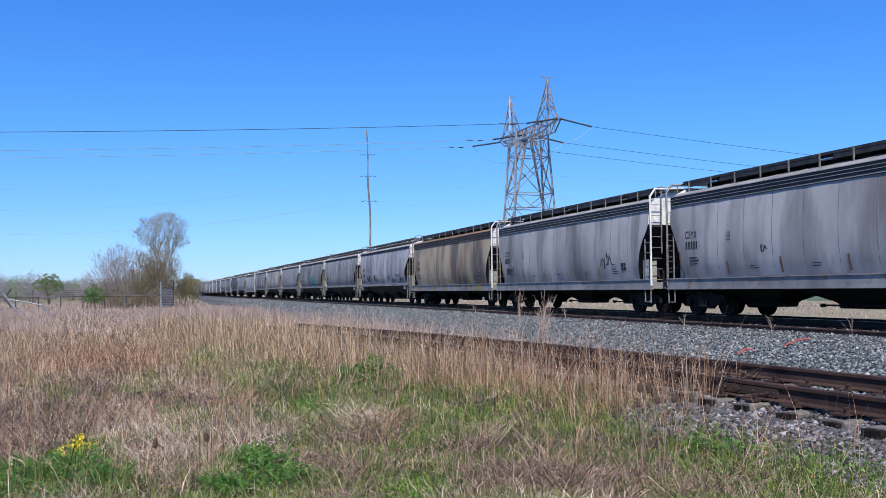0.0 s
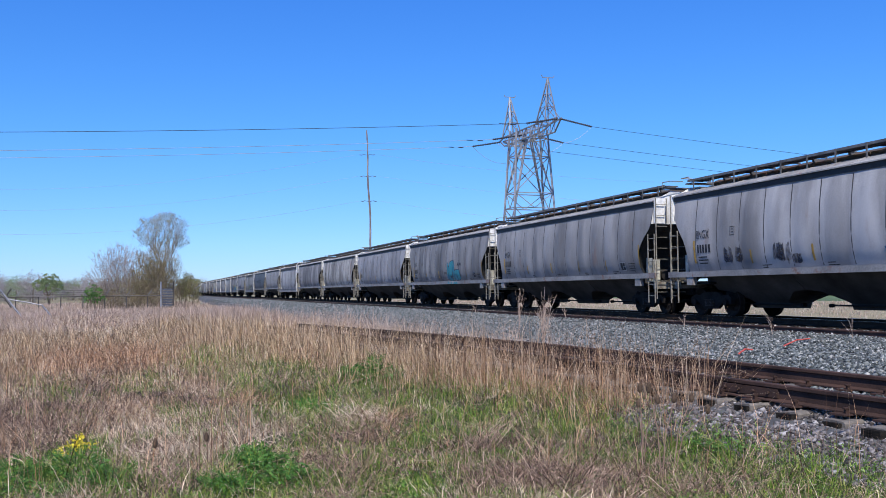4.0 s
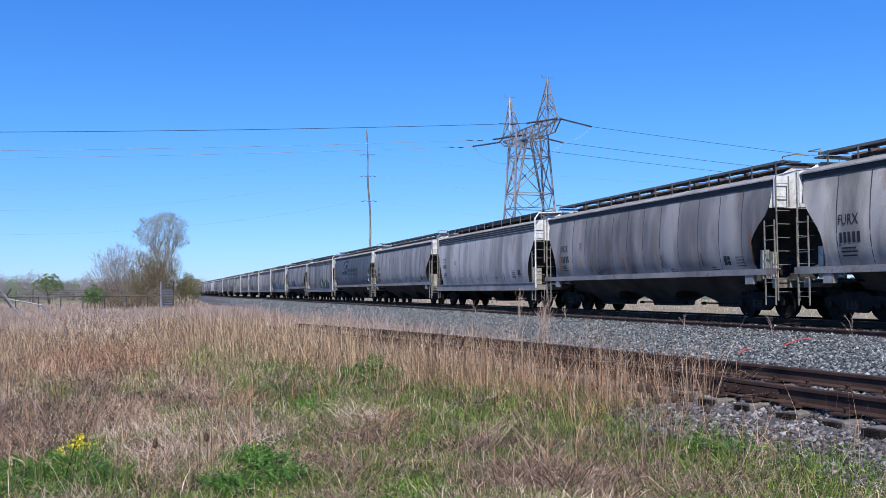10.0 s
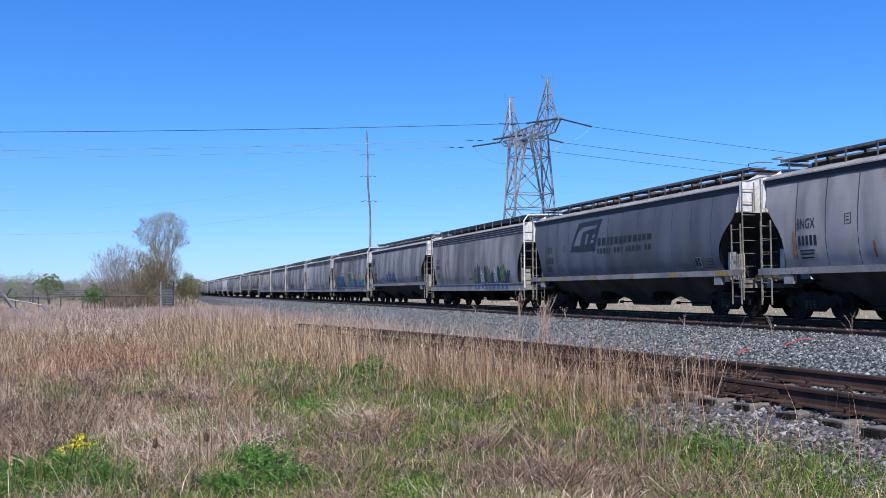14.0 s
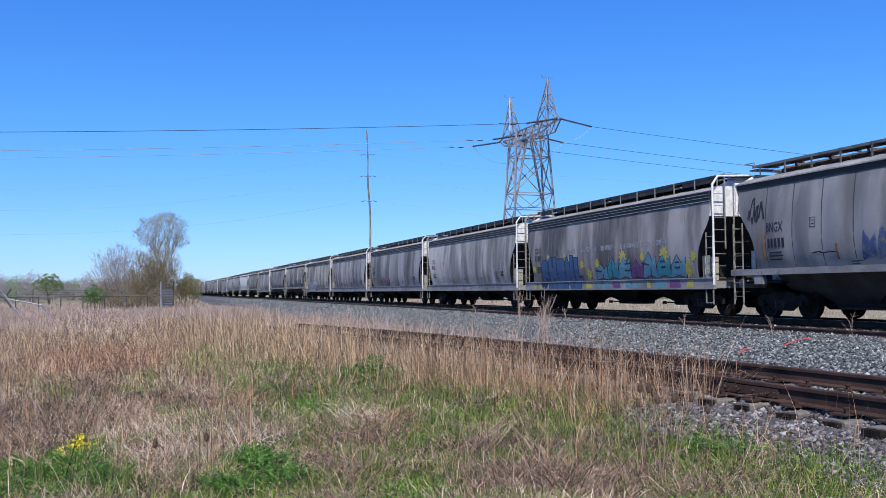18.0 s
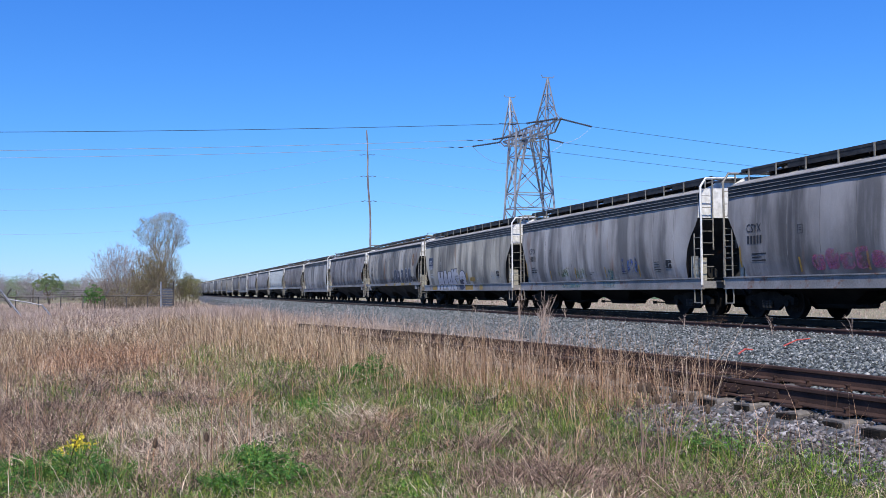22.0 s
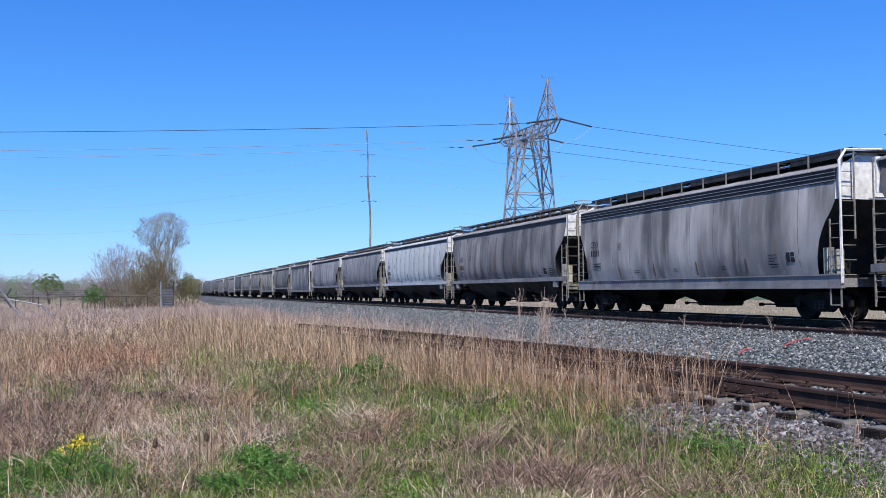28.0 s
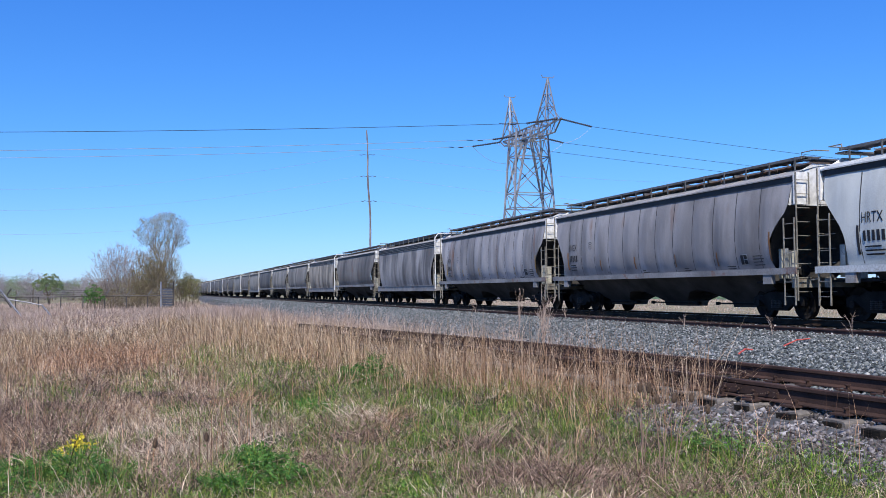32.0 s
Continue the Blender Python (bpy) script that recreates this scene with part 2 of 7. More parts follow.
M_TEASEL = worn("teasel_head", (0.07, 0.045, 0.03), (0.15, 0.10, 0.065), 20.0, 90.0, 0.9)
M_RED = worn("faded_red_paint", (0.55, 0.06, 0.05), (0.75, 0.14, 0.11), 6.0, 40.0, 0.6)
M_BLUE_TARP = worn("dull_panel", (0.05, 0.06, 0.09), (0.09, 0.105, 0.14), 2.0, 10.0, 0.6)


def faded_paint(name, col, cover=0.55):
    """Thin worn spray: the sheet shows through in patches."""
    m, n, l, b = mat_base(name, 0.6)
    b.inputs["Base Color"].default_value = (*col, 1)
    f = noise_node(n, l, 3.5, 6.0, rough=0.7)
    r = ramp(n, l, f.outputs[0], [(0.62 - 0.4 * cover, (0, 0, 0)), (0.92 - 0.4 * cover, (0.85, 0.85, 0.85))])
    l.new(r.outputs[0], b.inputs["Alpha"])
    return m


def flat_paint(name, col, rough=0.55):
    m, n, l, b = mat_base(name, rough)
    f = noise_node(n, l, 14.0, 4.0)
    r2 = ramp(n, l, f.outputs[0], [(0.3, (0.7, 0.7, 0.7)), (0.7, (1.1, 1.1, 1.1))])
    l.new(mix(n, l, 1.0, col, r2.outputs[0], "MULTIPLY"), b.inputs["Base Color"])
    return m


# ---- mesh tools ----
class Geo:
    """Collects vertices and faces of one part."""

    def __init__(self):
        self.v = []
        self.f = []

    def add(self, verts, faces):
        k = len(self.v)
        self.v.extend([tuple(p) for p in verts])
        self.f.extend([tuple(i + k for i in f) for f in faces])
        return self

    def box(self, x0, x1, y0, y1, z0, z1):
        v = [(x, y, z) for z in (z0, z1) for y in (y0, y1) for x in (x0, x1)]
        return self.add(v, [(0, 2, 3, 1), (4, 5, 7, 6), (0, 1, 5, 4), (1, 3, 7, 5), (3, 2, 6, 7), (2, 0, 4, 6)])

    def beam(self, p, q, w, h=None, up=(0, 0, 1)):
        p, q = Vector(p), Vector(q)
        h = w if h is None else h
        d = (q - p).normalized()
        s = d.cross(Vector(up))
        if s.length < 1e-4:
            s = d.cross(Vector((1, 0, 0)))
        s.normalize()
        u = s.cross(d)
        v = [e + s * (a * w / 2) + u * (b * h / 2) for e in (p, q) for a, b in ((-1, -1), (1, -1), (1, 1), (-1, 1))]
        return self.add(v, [(0, 1, 2, 3), (7, 6, 5, 4), (0, 4, 5, 1), (1, 5, 6, 2), (2, 6, 7, 3), (3, 7, 4, 0)])

    def tube(self, pts, r, n=6, r2=None, cap=True):
        pts = [Vector(p) for p in pts]
        r2 = r if r2 is None else r2
        k = len(self.v)
        m = len(pts)
        for i, p in enumerate(pts):
            d = (pts[min(i + 1, m - 1)] - pts[max(i - 1, 0)]).normalized()
            s = d.cross(Vector((0, 0, 1)))
            if s.length < 1e-3:
                s = Vector((1, 0, 0))
            s.normalize()
            u = s.cross(d)
            rr = r + (r2 - r) * i / max(m - 1, 1)
            for j in range(n):
                a = 2 * math.pi * j / n
                self.v.append(tuple(p + s * (rr * math.cos(a)) + u * (rr * math.sin(a))))
        for i in range(m - 1):
            for j in range(n):
                a, b = k + i * n + j, k + i * n + (j + 1) % n
                self.f.append((a, b, b + n, a + n))
        if cap:
            self.f.append(tuple(k + j for j in range(n))[::-1])
            self.f.append(tuple(k + (m - 1) * n + j for j in range(n)))
        return self

    def extrude(self, outline, axis, a, b):
        """A flat outline of (u, v) drawn across one axis ('x' or 'y'), thickened from a to b."""
        def at(c, u, v):
            return (c, u, v) if axis == "x" else (u, c, v)
        n = len(outline)
        v = [at(a, *p) for p in outline] + [at(b, *p) for p in outline]
        f = [tuple(range(n))[::-1], tuple(range(n, 2 * n))]
        f += [(i, (i + 1) % n, n + (i + 1) % n, n + i) for i in range(n)]
        return self.add(v, f)

    def grid(self, rows):
        """A sheet through rows of points."""
        k = len(self.v)
        w = len(rows[0])
        for r in rows:
            self.v.extend([tuple(p) for p in r])
        for i in range(len(rows) - 1):
            for j in range(w - 1):
                a = k + i * w + j
                self.f.append((a, a + 1, a + w + 1, a + w))
        return self

    def mesh(self, name, smooth=False):
        me = bpy.data.meshes.new(name)
        me.from_pydata(self.v, [], self.f)
        if smooth:
            me.polygons.foreach_set("use_smooth", [True] * len(me.polygons))
            me.set_sharp_from_angle(angle=radians(38))
        me.update()
        return me


def part(name, geo, material, parent=None, label="", at=None, smooth=False, kind=""):
    me = geo.mesh(name, smooth) if isinstance(geo, Geo) else geo
    if material and not me.materials:
        me.materials.append(material)
    ob = new(name, me)
    if parent:
        ob.parent = parent
    if at is not None:
        ob.location = at
    return tagged(ob, label=label, kind=kind)


def thing(name, label, category, group="", at=(0, 0, 0), kind=""):
    ob = new(name)
    ob.location = at
    ob.empty_display_size = 0.2
    return tagged(ob, label, category, group, kind)


def sheet(name, verts, faces, material, label="", category="", kind="stuff"):
    """A joined mass of many small pieces, given as arrays."""
    me = bpy.data.meshes.new(name)
    verts = np.asarray(verts, dtype=np.float32).reshape(-1, 3)
    faces = np.asarray(faces, dtype=np.int32)
    k = faces.shape[1]
    me.vertices.add(len(verts))
    me.vertices.foreach_set("co", verts.ravel())
    me.loops.add(faces.size)
    me.loops.foreach_set("vertex_index", faces.ravel())
    me.polygons.add(len(faces))
    me.polygons.foreach_set("loop_start", np.arange(0, faces.size, k, dtype=np.int32))
    me.update(calc_edges=True)
    me.materials.append(material)
    return tagged(new(name, me), label, category, "", kind)


# ---- ground ----
TRACK_X = 18.86


def siding_x(y):
    d = min(y, 46.0) - 8.4
    return 6.66 - 0.075 * d - 0.0045 * d * d if d > -8 else 6.66 - 0.075 * d - 0.288


def smooth(a, b, v):
    t = min(1.0, max(0.0, (v - a) / (b - a)))
    return t * t * (3 - 2 * t)


def ground_z(x, y):
    base = -0.6 - 0.85 * smooth(25, 130, y) * smooth(30, -5, x - 6) + 0.06 * noise.noise((x * 0.5, y * 0.5, 0)) + 0.09 * noise.noise((x * 1.4, y * 1.4, 3)) * (1 - smooth(30, 60, y))
    edge = siding_x(y) - 1.25
    fade = 1 - smooth(24, 34, y)
    up = smooth(edge - 1.15, edge - 0.1, x) * fade
    z = base + (-0.42 - base) * up
    z = z + (-0.42 - z) * smooth(8.0, 12.5, x) * (1 - up)
    bed = smooth(edge + 0.1, edge + 0.7, x) * fade + smooth(12.4, 13.4, x) * (1 - fade)
    z = z + (-0.62 - z) * min(1.0, bed)
    return z + (-0.85 - z) * smooth(21.0, 23.5, x)


def build_ground():
    def axis(lo, hi, fine_lo, fine_hi, step):
        a = list(np.arange(fine_lo, fine_hi, step))
        g, s = fine_hi, step
        while g < hi:
            a.append(g)
            s *= 1.22
            g += s
        a.append(hi)
        g, s = fine_lo, step
        while g > lo:
            s *= 1.22
            g -= s
            a.insert(0, max(g, lo))
        return a
    xs = axis(-2500, 2500, -8, 25, 0.3)
    xs = sorted(xs + [76.0, 82.0])
    ys = axis(-400, 4200, -4, 45, 0.35)
    g = Geo()
    g.grid([[(x, y, ground_z(x, y)) for x in xs] for y in ys])
    me = g.mesh("ground", True)
    ob = new("ground", me)
    me.materials.append(M_EARTH)
    me.materials.append(M_FIELD)
    me.materials.append(M_CROP)
    for p in me.polygons:
        c = p.center
        p.material_index = 2 if c.x > 82 else 1 if c.x > 24 or c.y > 135 else 0
    tagged(ob, "dry grassland ground with earth and thatch", "ground", kind="structure")


build_ground()


def bed_edge(y):
    s = smooth(20, 34, y)
    return (siding_x(y) - 1.15 - 0.38 * (1 - smooth(8.6, 9.6, y))) * (1 - s) + (6.2 + 0.02 * y) * s


def main_bed_z(x, y):
    """Ballast surface: the main line's crowned bed, a flat between the tracks, the siding's shoulder."""
    z = -0.33 + 0.10 * smooth(15.4, 16.9, x)
    d = x - siding_x(y)
    near = -0.25 - 0.09 * smooth(-0.75, -1.25, d) - 0.05 * smooth(-1.3, -1.7, d)
    z += (near - z) * (1 - smooth(1.7, 2.9, d)) * (1 - smooth(22, 32, y))
    z += (-0.75 - z) * smooth(21.2, 22.3, x)
    e = bed_edge(y)
    z += (ground_z(x, y) + 0.02 - z) * (1 - smooth(e - 0.35, e + 0.35, x))
    return z + 0.012 * noise.noise((x * 2.5, y * 2.5, 7))


def build_ballast():
    g = Geo()
    ys = list(np.arange(-6, 40, 0.4)) + list(np.arange(40, 120, 3.0)) + list(np.arange(120, 1500, 40.0))
    us = np.linspace(0, 1, 56)
    rows = []
    for y in ys:
        a, b = bed_edge(y) - 0.4, 22.4
        rows.append([(a + (b - a) * u, y, main_bed_z(a + (b - a) * u, y)) for u in us])
    g.grid(rows)
    bed = part("ballast_bed", g, M_BALLAST, None, "grey crushed-stone ballast under the railway tracks", smooth=True, kind="structure")
    bed.data.materials.append(M_BALLAST_OILY)
    for p in bed.data.polygons:
        if 17.3 < p.center.x < 20.4:
            p.material_index = 1


def stones(name, pts, size_lo, size_hi, material, label, seed):
    """Angular broken stones: squashed, randomly turned eight-sided lumps."""
    rng = np.random.default_rng(seed)
    n = len(pts)
    base = np.array([(1, 0, 0), (-1, 0, 0), (0, 1, 0), (0, -1, 0), (0, 0, 1), (0, 0, -1)], dtype=np.float32)
    v = np.repeat(base[None], n, 0) * rng.uniform(0.55, 1.25, (n, 6, 1))
    v = v + rng.normal(0, 0.22, (n, 6, 3))
    a = rng.normal(size=(n, 4))
    a /= np.linalg.norm(a, axis=1, keepdims=True)
    w, x, y, z = a.T
    rot = np.stack([np.stack([1 - 2 * (y * y + z * z), 2 * (x * y - z * w), 2 * (x * z + y * w)], -1),
                    np.stack([2 * (x * y + z * w), 1 - 2 * (x * x + z * z), 2 * (y * z - x * w)], -1),
                    np.stack([2 * (x * z - y * w), 2 * (y * z + x * w), 1 - 2 * (x * x + y * y)], -1)], 1)
    v = np.einsum("nij,nkj->nki", rot, v)
    s = rng.uniform(size_lo, size_hi, (n, 1, 1)) * np.array([1, 1, 0.8])
    v = v * s + np.asarray(pts)[:, None, :]
    tri = np.array([(0, 2, 4), (2, 1, 4), (1, 3, 4), (3, 0, 4), (2, 0, 5), (1, 2, 5), (3, 1, 5), (0, 3, 5)])
    f = (np.arange(n) * 6)[:, None, None] + tri[None]
    sheet(name, v.reshape(-1, 3), f.reshape(-1, 3), material, label, "ballast")


def build_stones():
    rng = random.Random(11)
    pts = []
    while len(pts) < 60000:
        y = 7.5 + 62 * rng.random() ** 2.0
        x = rng.uniform(bed_edge(y) + 2.0 * (1 - smooth(20, 34, y)), 18.0)
        if 0.06 * y < x < 1.25 * y:
            pts.append((x, y, main_bed_z(x, y) + rng.uniform(0.0, 0.018)))
    stones("ballast_stones", pts, 0.024, 0.048, M_STONE, "grey angular crushed ballast stones between the tracks", 5)
    pts = []
    while len(pts) < 16000:
        y = 45 + 120 * rng.random() ** 1.5
        x = rng.uniform(bed_edge(y), 18.0)
        if x > 0.04 * y:
            pts.append((x, y, main_bed_z(x, y) + rng.uniform(0.0, 0.02)))
    stones("far_ballast_stones", pts, 0.04, 0.075, M_STONE, "grey crushed ballast further along the line", 8)
    pts = []
    while len(pts) < 42000:
        y = 5.0 + 20 * rng.random() ** 1.6
        x = siding_x(y) + rng.uniform(-1.95, 1.4)
        if x < 0.92 * y + 1.0:
            off = max(0.0, siding_x(y) - 1.3 - 0.25 * (1 - smooth(8.4, 9.4, y)) - x)
            if (off < 0.05 or y < 9.5) and (rng.random() < 1 - off * 1.2 or rng.random() < 0.2):
                pts.append((x, y, max(main_bed_z(x, y), ground_z(x, y)) + rng.uniform(-0.02, 0.012)))
    stones("siding_stones", pts, 0.013, 0.040, M_STONE_PALE, "pale dusty stones round the siding's tie ends", 6)


RAIL_OUT = [(-0.07, 0.0), (0.07, 0.0), (0.07, 0.012), (0.012, 0.03), (0.010, 0.125), (0.036, 0.135), (0.037, 0.165), (0.028, 0.172),
            (-0.028, 0.172), (-0.037, 0.165), (-0.036, 0.135), (-0.010, 0.125), (-0.012, 0.03), (-0.07, 0.012)]


def rail_mesh(path, top_z):
    """A flat-bottomed rail swept along (x, y) points; its head lies at top_z."""
    g = Geo()
    rows = []
    for i, (x, y) in enumerate(path):
        a = path[max(i - 1, 0)]
        b = path[min(i + 1, len(path) - 1)]
        d = Vector((b[0] - a[0], b[1] - a[1], 0)).normalized()
        s = Vector((d.y, -d.x, 0))
        rows.append([(x + s.x * u, y + s.y * u, top_z - 0.172 + h) for u, h in RAIL_OUT + RAIL_OUT[:1]])
    g.grid(rows)
    g.f.append(tuple(range(len(RAIL_OUT))))
    return g


def build_tracks():
    main = thing("railway_track", "main-line railway track with polished rails on dark timber ties", "railway track", kind="structure")
    ys = [-30, 0, 20, 40, 80, 160, 320, 700, 1400]
    for s in (-1, 1):
        part("rail", rail_mesh([(TRACK_X + s * 0.753, y) for y in ys], 0.0), M_RAIL_MAIN, main, "steel rail with rust-brown web")
        part("rail_head", Geo().box(TRACK_X + s * 0.753 - 0.027, TRACK_X + s * 0.753 + 0.027, -30, 1400, 0.0005, 0.002), M_RAIL_TOP, main, "polished running surface")
    me = Geo().box(-1.3, 1.3, -0.11, 0.11, -0.20, 0.0).mesh("tie")
    me.materials.append(M_TIE_DARK)
    far = Geo()
    rng = random.Random(3)
    for i in range(700):
        y = 8 + i * 0.52
        if i < 150:
            o = part("tie", me, None, main, at=(TRACK_X + rng.uniform(-0.04, 0.04), y, -0.172 + rng.uniform(-0.012, 0.0)))
            o.rotation_euler.z = rng.uniform(-0.012, 0.012)
        else:
            far.box(TRACK_X - 1.3, TRACK_X + 1.3, y - 0.11, y + 0.11, -0.37, -0.175)
    part("far_tie", far, M_TIE_DARK, main, kind="stuff")
    loose = thing("loose_rail", "rust-red spare rail lying on the ballast beside the main track", "rail")
    part("rail", rail_mesh([(16.35, y) for y in (-10, 20, 60, 120, 300, 600)], -0.13), M_RAIL_OLD, loose)
    sid = thing("siding_track", "disused siding with rusty rails on grey decayed timber ties", "railway track", kind="structure")
    path = [(siding_x(y), y) for y in np.arange(-8, 29, 1.0)]
    for s in (-1, 1):
        line = []
        for i, (x, y) in enumerate(path):
            a, b = path[max(i - 1, 0)], path[min(i + 1, len(path) - 1)]
            d = Vector((b[0] - a[0], b[1] - a[1])).normalized()
            line.append((x + s * 0.753 * d.y, y - s * 0.753 * d.x))
        part("rail", rail_mesh(line, -0.03), M_RAIL, sid, "rusty dark-brown rail")
    ties = []
    for k in range(4):
        w, h, r = 0.115 + 0.01 * k, 0.19, random.Random(k)
        g = Geo()
        nx = 9
        rows = []
        for i in range(nx):
            x = -1.05 + 2.37 * i / (nx - 1) + r.uniform(-0.03, 0.03)
            j = [r.uniform(-0.012, 0.012) for _ in range(4)]
            rows.append([(x, -w + j[0], -h), (x, -w + j[0], -0.02 + j[1]), (x, -w + 0.025, j[1]), (x, w - 0.025, j[2]), (x, w + j[3], -0.02 + j[2]), (x, w + j[3], -h)])
        g.grid(rows)
        g.f.append((0, 1, 2, 3, 4, 5))
        e = (nx - 1) * 6
        g.f.append((e + 5, e + 4, e + 3, e + 2, e + 1, e))
        m = g.mesh("tie")
        m.materials.append(M_TIE)
        ties.append(m)
    plate = Geo().box(-0.17, 0.17, -0.09, 0.09, 0.0, 0.016).mesh("tie_plate")
    plate.materials.append(M_RAIL)
    endcap = Geo().box(-1.105, -1.035, -0.10, 0.10, -0.17, -0.018).mesh("tie_end")
    endcap.materials.append(M_TIE_END)
    spike = Geo().box(-0.015, 0.015, -0.015, 0.015, 0.0, 0.045).box(-0.03, 0.018, -0.02, 0.02, 0.04, 0.056).mesh("spike")
    spike.materials.append(M_RAIL)
    for i in range(44):
        y = 3.0 + i * 0.56 + rng.uniform(-0.08, 0.08)
        x = siding_x(y) + rng.uniform(-0.12, 0.08)
        o = part("tie", ties[i % 4], None, sid, at=(x, y, -0.218 + rng.uniform(-0.02, 0.0)))
        turn = math.atan(0.075 + 0.009 * (y - 8.4))
        o.rotation_euler = (rng.uniform(-0.05, 0.05), rng.uniform(-0.012, 0.012), turn + rng.uniform(-0.05, 0.05))
        if y < 16:
            cap = part("tie_end", endcap, None, o)
            for s in (-1, 1):
                px = siding_x(y) + s * 0.76
                p = part("tie_plate", plate, None, sid, at=(px, y - s * 0.76 * math.sin(turn), -0.216))
                p.rotation_euler.z = turn
                for q in (-1, 1):
                    part("spike", spike, None, sid, at=(px + q * 0.095, y - s * 0.76 * math.sin(turn) + q * 0.05, -0.2))
    for y0, s in ((8.25, -1), (19.0, 1)):
        x = siding_x(y0)
        turn = math.atan(0.075 + 0.009 * (y0 - 8.4))
        g = Geo().box(0.012, 0.05, -0.45, 0.45, 0.035, 0.12).box(-0.05, -0.012, -0.45, 0.45, 0.035, 0.12)
        o = part("joint_bar", g, M_RAIL, sid, "bolted joint bar", at=(x + s * 0.753, y0 - s * 0.753 * math.sin(turn), -0.202))
        o.rotation_euler.z = turn
        for k in range(4):
            b = Geo()
            b.tube([(-0.075, -0.33 + 0.22 * k, 0.078), (0.075, -0.33 + 0.22 * k, 0.078)], 0.018, 6)
            part("bolt", b, M_RAIL, o)


# ---- covered hopper cars ----
# Local space of a car: x across (the camera's side is -x), y along, front end (the one that leads) at -y, z from the rail head.
LEN = {"A": 16.95, "B": 17.45}
SIDE = {"A": [(1.27, 1.475), (1.45, 1.525), (1.75, 1.58), (2.2, 1.615), (2.7, 1.612), (3.2, 1.58), (3.72, 1.535), (4.10, 1.48)],
        "B": [(1.48, 1.475), (1.62, 1.525), (1.90, 1.59), (2.3, 1.628), (2.8, 1.615), (3.3, 1.575), (3.78, 1.51), (4.10, 1.46)]}
EDGE = {"A": [(1.27, 1.60), (1.7, 1.52), (2.2, 1.38), (2.6, 1.20), (2.9, 0.98), (3.14, 0.80), (3.3, 0.78), (4.5, 0.78)],
        "B": [(1.48, 1.52), (1.7, 1.60), (2.0, 1.62), (2.3, 1.56), (2.6, 1.38), (2.9, 1.10), (3.2, 0.80), (4.5, 0.62)]}
PANELS = {"A": 11, "B": 13}


def lerp_table(tab, z):
    if z <= tab[0][0]:
        return tab[0][1]
    for (a, p), (b, q) in zip(tab, tab[1:]):
        if z <= b:
            return p + (q - p) * (z - a) / (b - a)
    return tab[-1][1]


def side_x(kind, y, z):
    """Half width of the body at a height, with the slight swelling of each plate between its seams."""
    half = LEN[kind] / 2 - 0.9
    u = (y + half) / (2 * half) * PANELS[kind]
    swell = (0.018 if kind == "A" else 0.05) * math.sin(math.pi * (u % 1.0)) ** 0.7 * smooth(1.3, 1.9, z) * smooth(4.0, 3.4, z)
    return lerp_table(SIDE[kind], z) + swell


def body_geo(kind, ny):
    g = Geo()
    L = LEN[kind] / 2
    half = L - 0.9
    ys = [-half - 0.3, -half - 0.15] + [-half + 2 * half * i / (ny * PANELS[kind]) for i in range(ny * PANELS[kind] + 1)] + [half + 0.15, half + 0.3]
    zs = [z for z, _ in SIDE[kind]]
    zz = sorted(set(zs + [(a + b) / 2 for a, b in zip(zs, zs[1:])]))
    for s in (-1, 1):
        rows = []
        for z in zz:
            e = L - lerp_table(EDGE[kind], z)
            r = [(s * side_x(kind, min(e, max(-e, y)), z), min(e, max(-e, y)), z) for y in ys]
            rows.append(r if s < 0 else r[::-1])
        g.grid([r[::-1] for r in rows])
    return g


def end_geo(kind, s):
    """End sheet: upright above, then the slope sheet that runs in and down to the hopper."""
    g = Geo()
    L = LEN[kind] / 2
    top = 4.46
    upper = [(lerp_table(SIDE[kind], z) if z < 4.10 else 1.53 - (z - 4.10) * 1.9, z) for z in (3.27, 3.6, 4.09, 4.25, top)]
    rows = []
    for w, z in upper:
        e = L - lerp_table(EDGE[kind], z) - 0.004
        rows.append([(w * u, s * e, z) for u in (-1, -0.5, 0, 0.5, 1)])
    g.grid(rows if s > 0 else [r[::-1] for r in rows])
    return g


def slope_geo(kind, s):
    g = Geo()
    L = LEN[kind] / 2
    z0 = SIDE[kind][0][0]
    rows = []
    for i in range(9):
        z = z0 + (3.27 - z0) * i / 8
        e = L - lerp_table(EDGE[kind], z) - 0.004
        w = lerp_table(SIDE[kind], z)
        rows.append([(w * u, s * (e - (1 - u * u) * 1.35 * (1 - i / 8) ** 0.8), z) for u in (-1, -0.75, -0.4, 0, 0.4, 0.75, 1)])
    g.grid(rows if s > 0 else [r[::-1] for r in rows])
    return g


def roof_geo(kind, ny=26):
    g = Geo()
    L = LEN[kind] / 2 - (0.78 if kind == "A" else 0.62)
    prof = [(-1.53, 4.10), (-1.2, 4.24), (-0.75, 4.36), (-0.3, 4.42), (0.3, 4.42), (0.75, 4.36), (1.2, 4.24), (1.53, 4.10)]
    if kind == "B":
        prof = [(x * 1.01, z + 0.015) for x, z in prof]
    g.grid([[(x, -L + 2 * L * i / ny, z) for x, z in prof] for i in range(ny + 1)])
    for i in range(1, 12 if kind == "A" else 15):
        y = -L + 2 * L * i / (12 if kind == "A" else 15)
        for (xa, za), (xb, zb) in zip(prof, prof[1:]):
            g.beam((xa, y, za + 0.008), (xb, y, zb + 0.008), 0.03, 0.02)
    return g


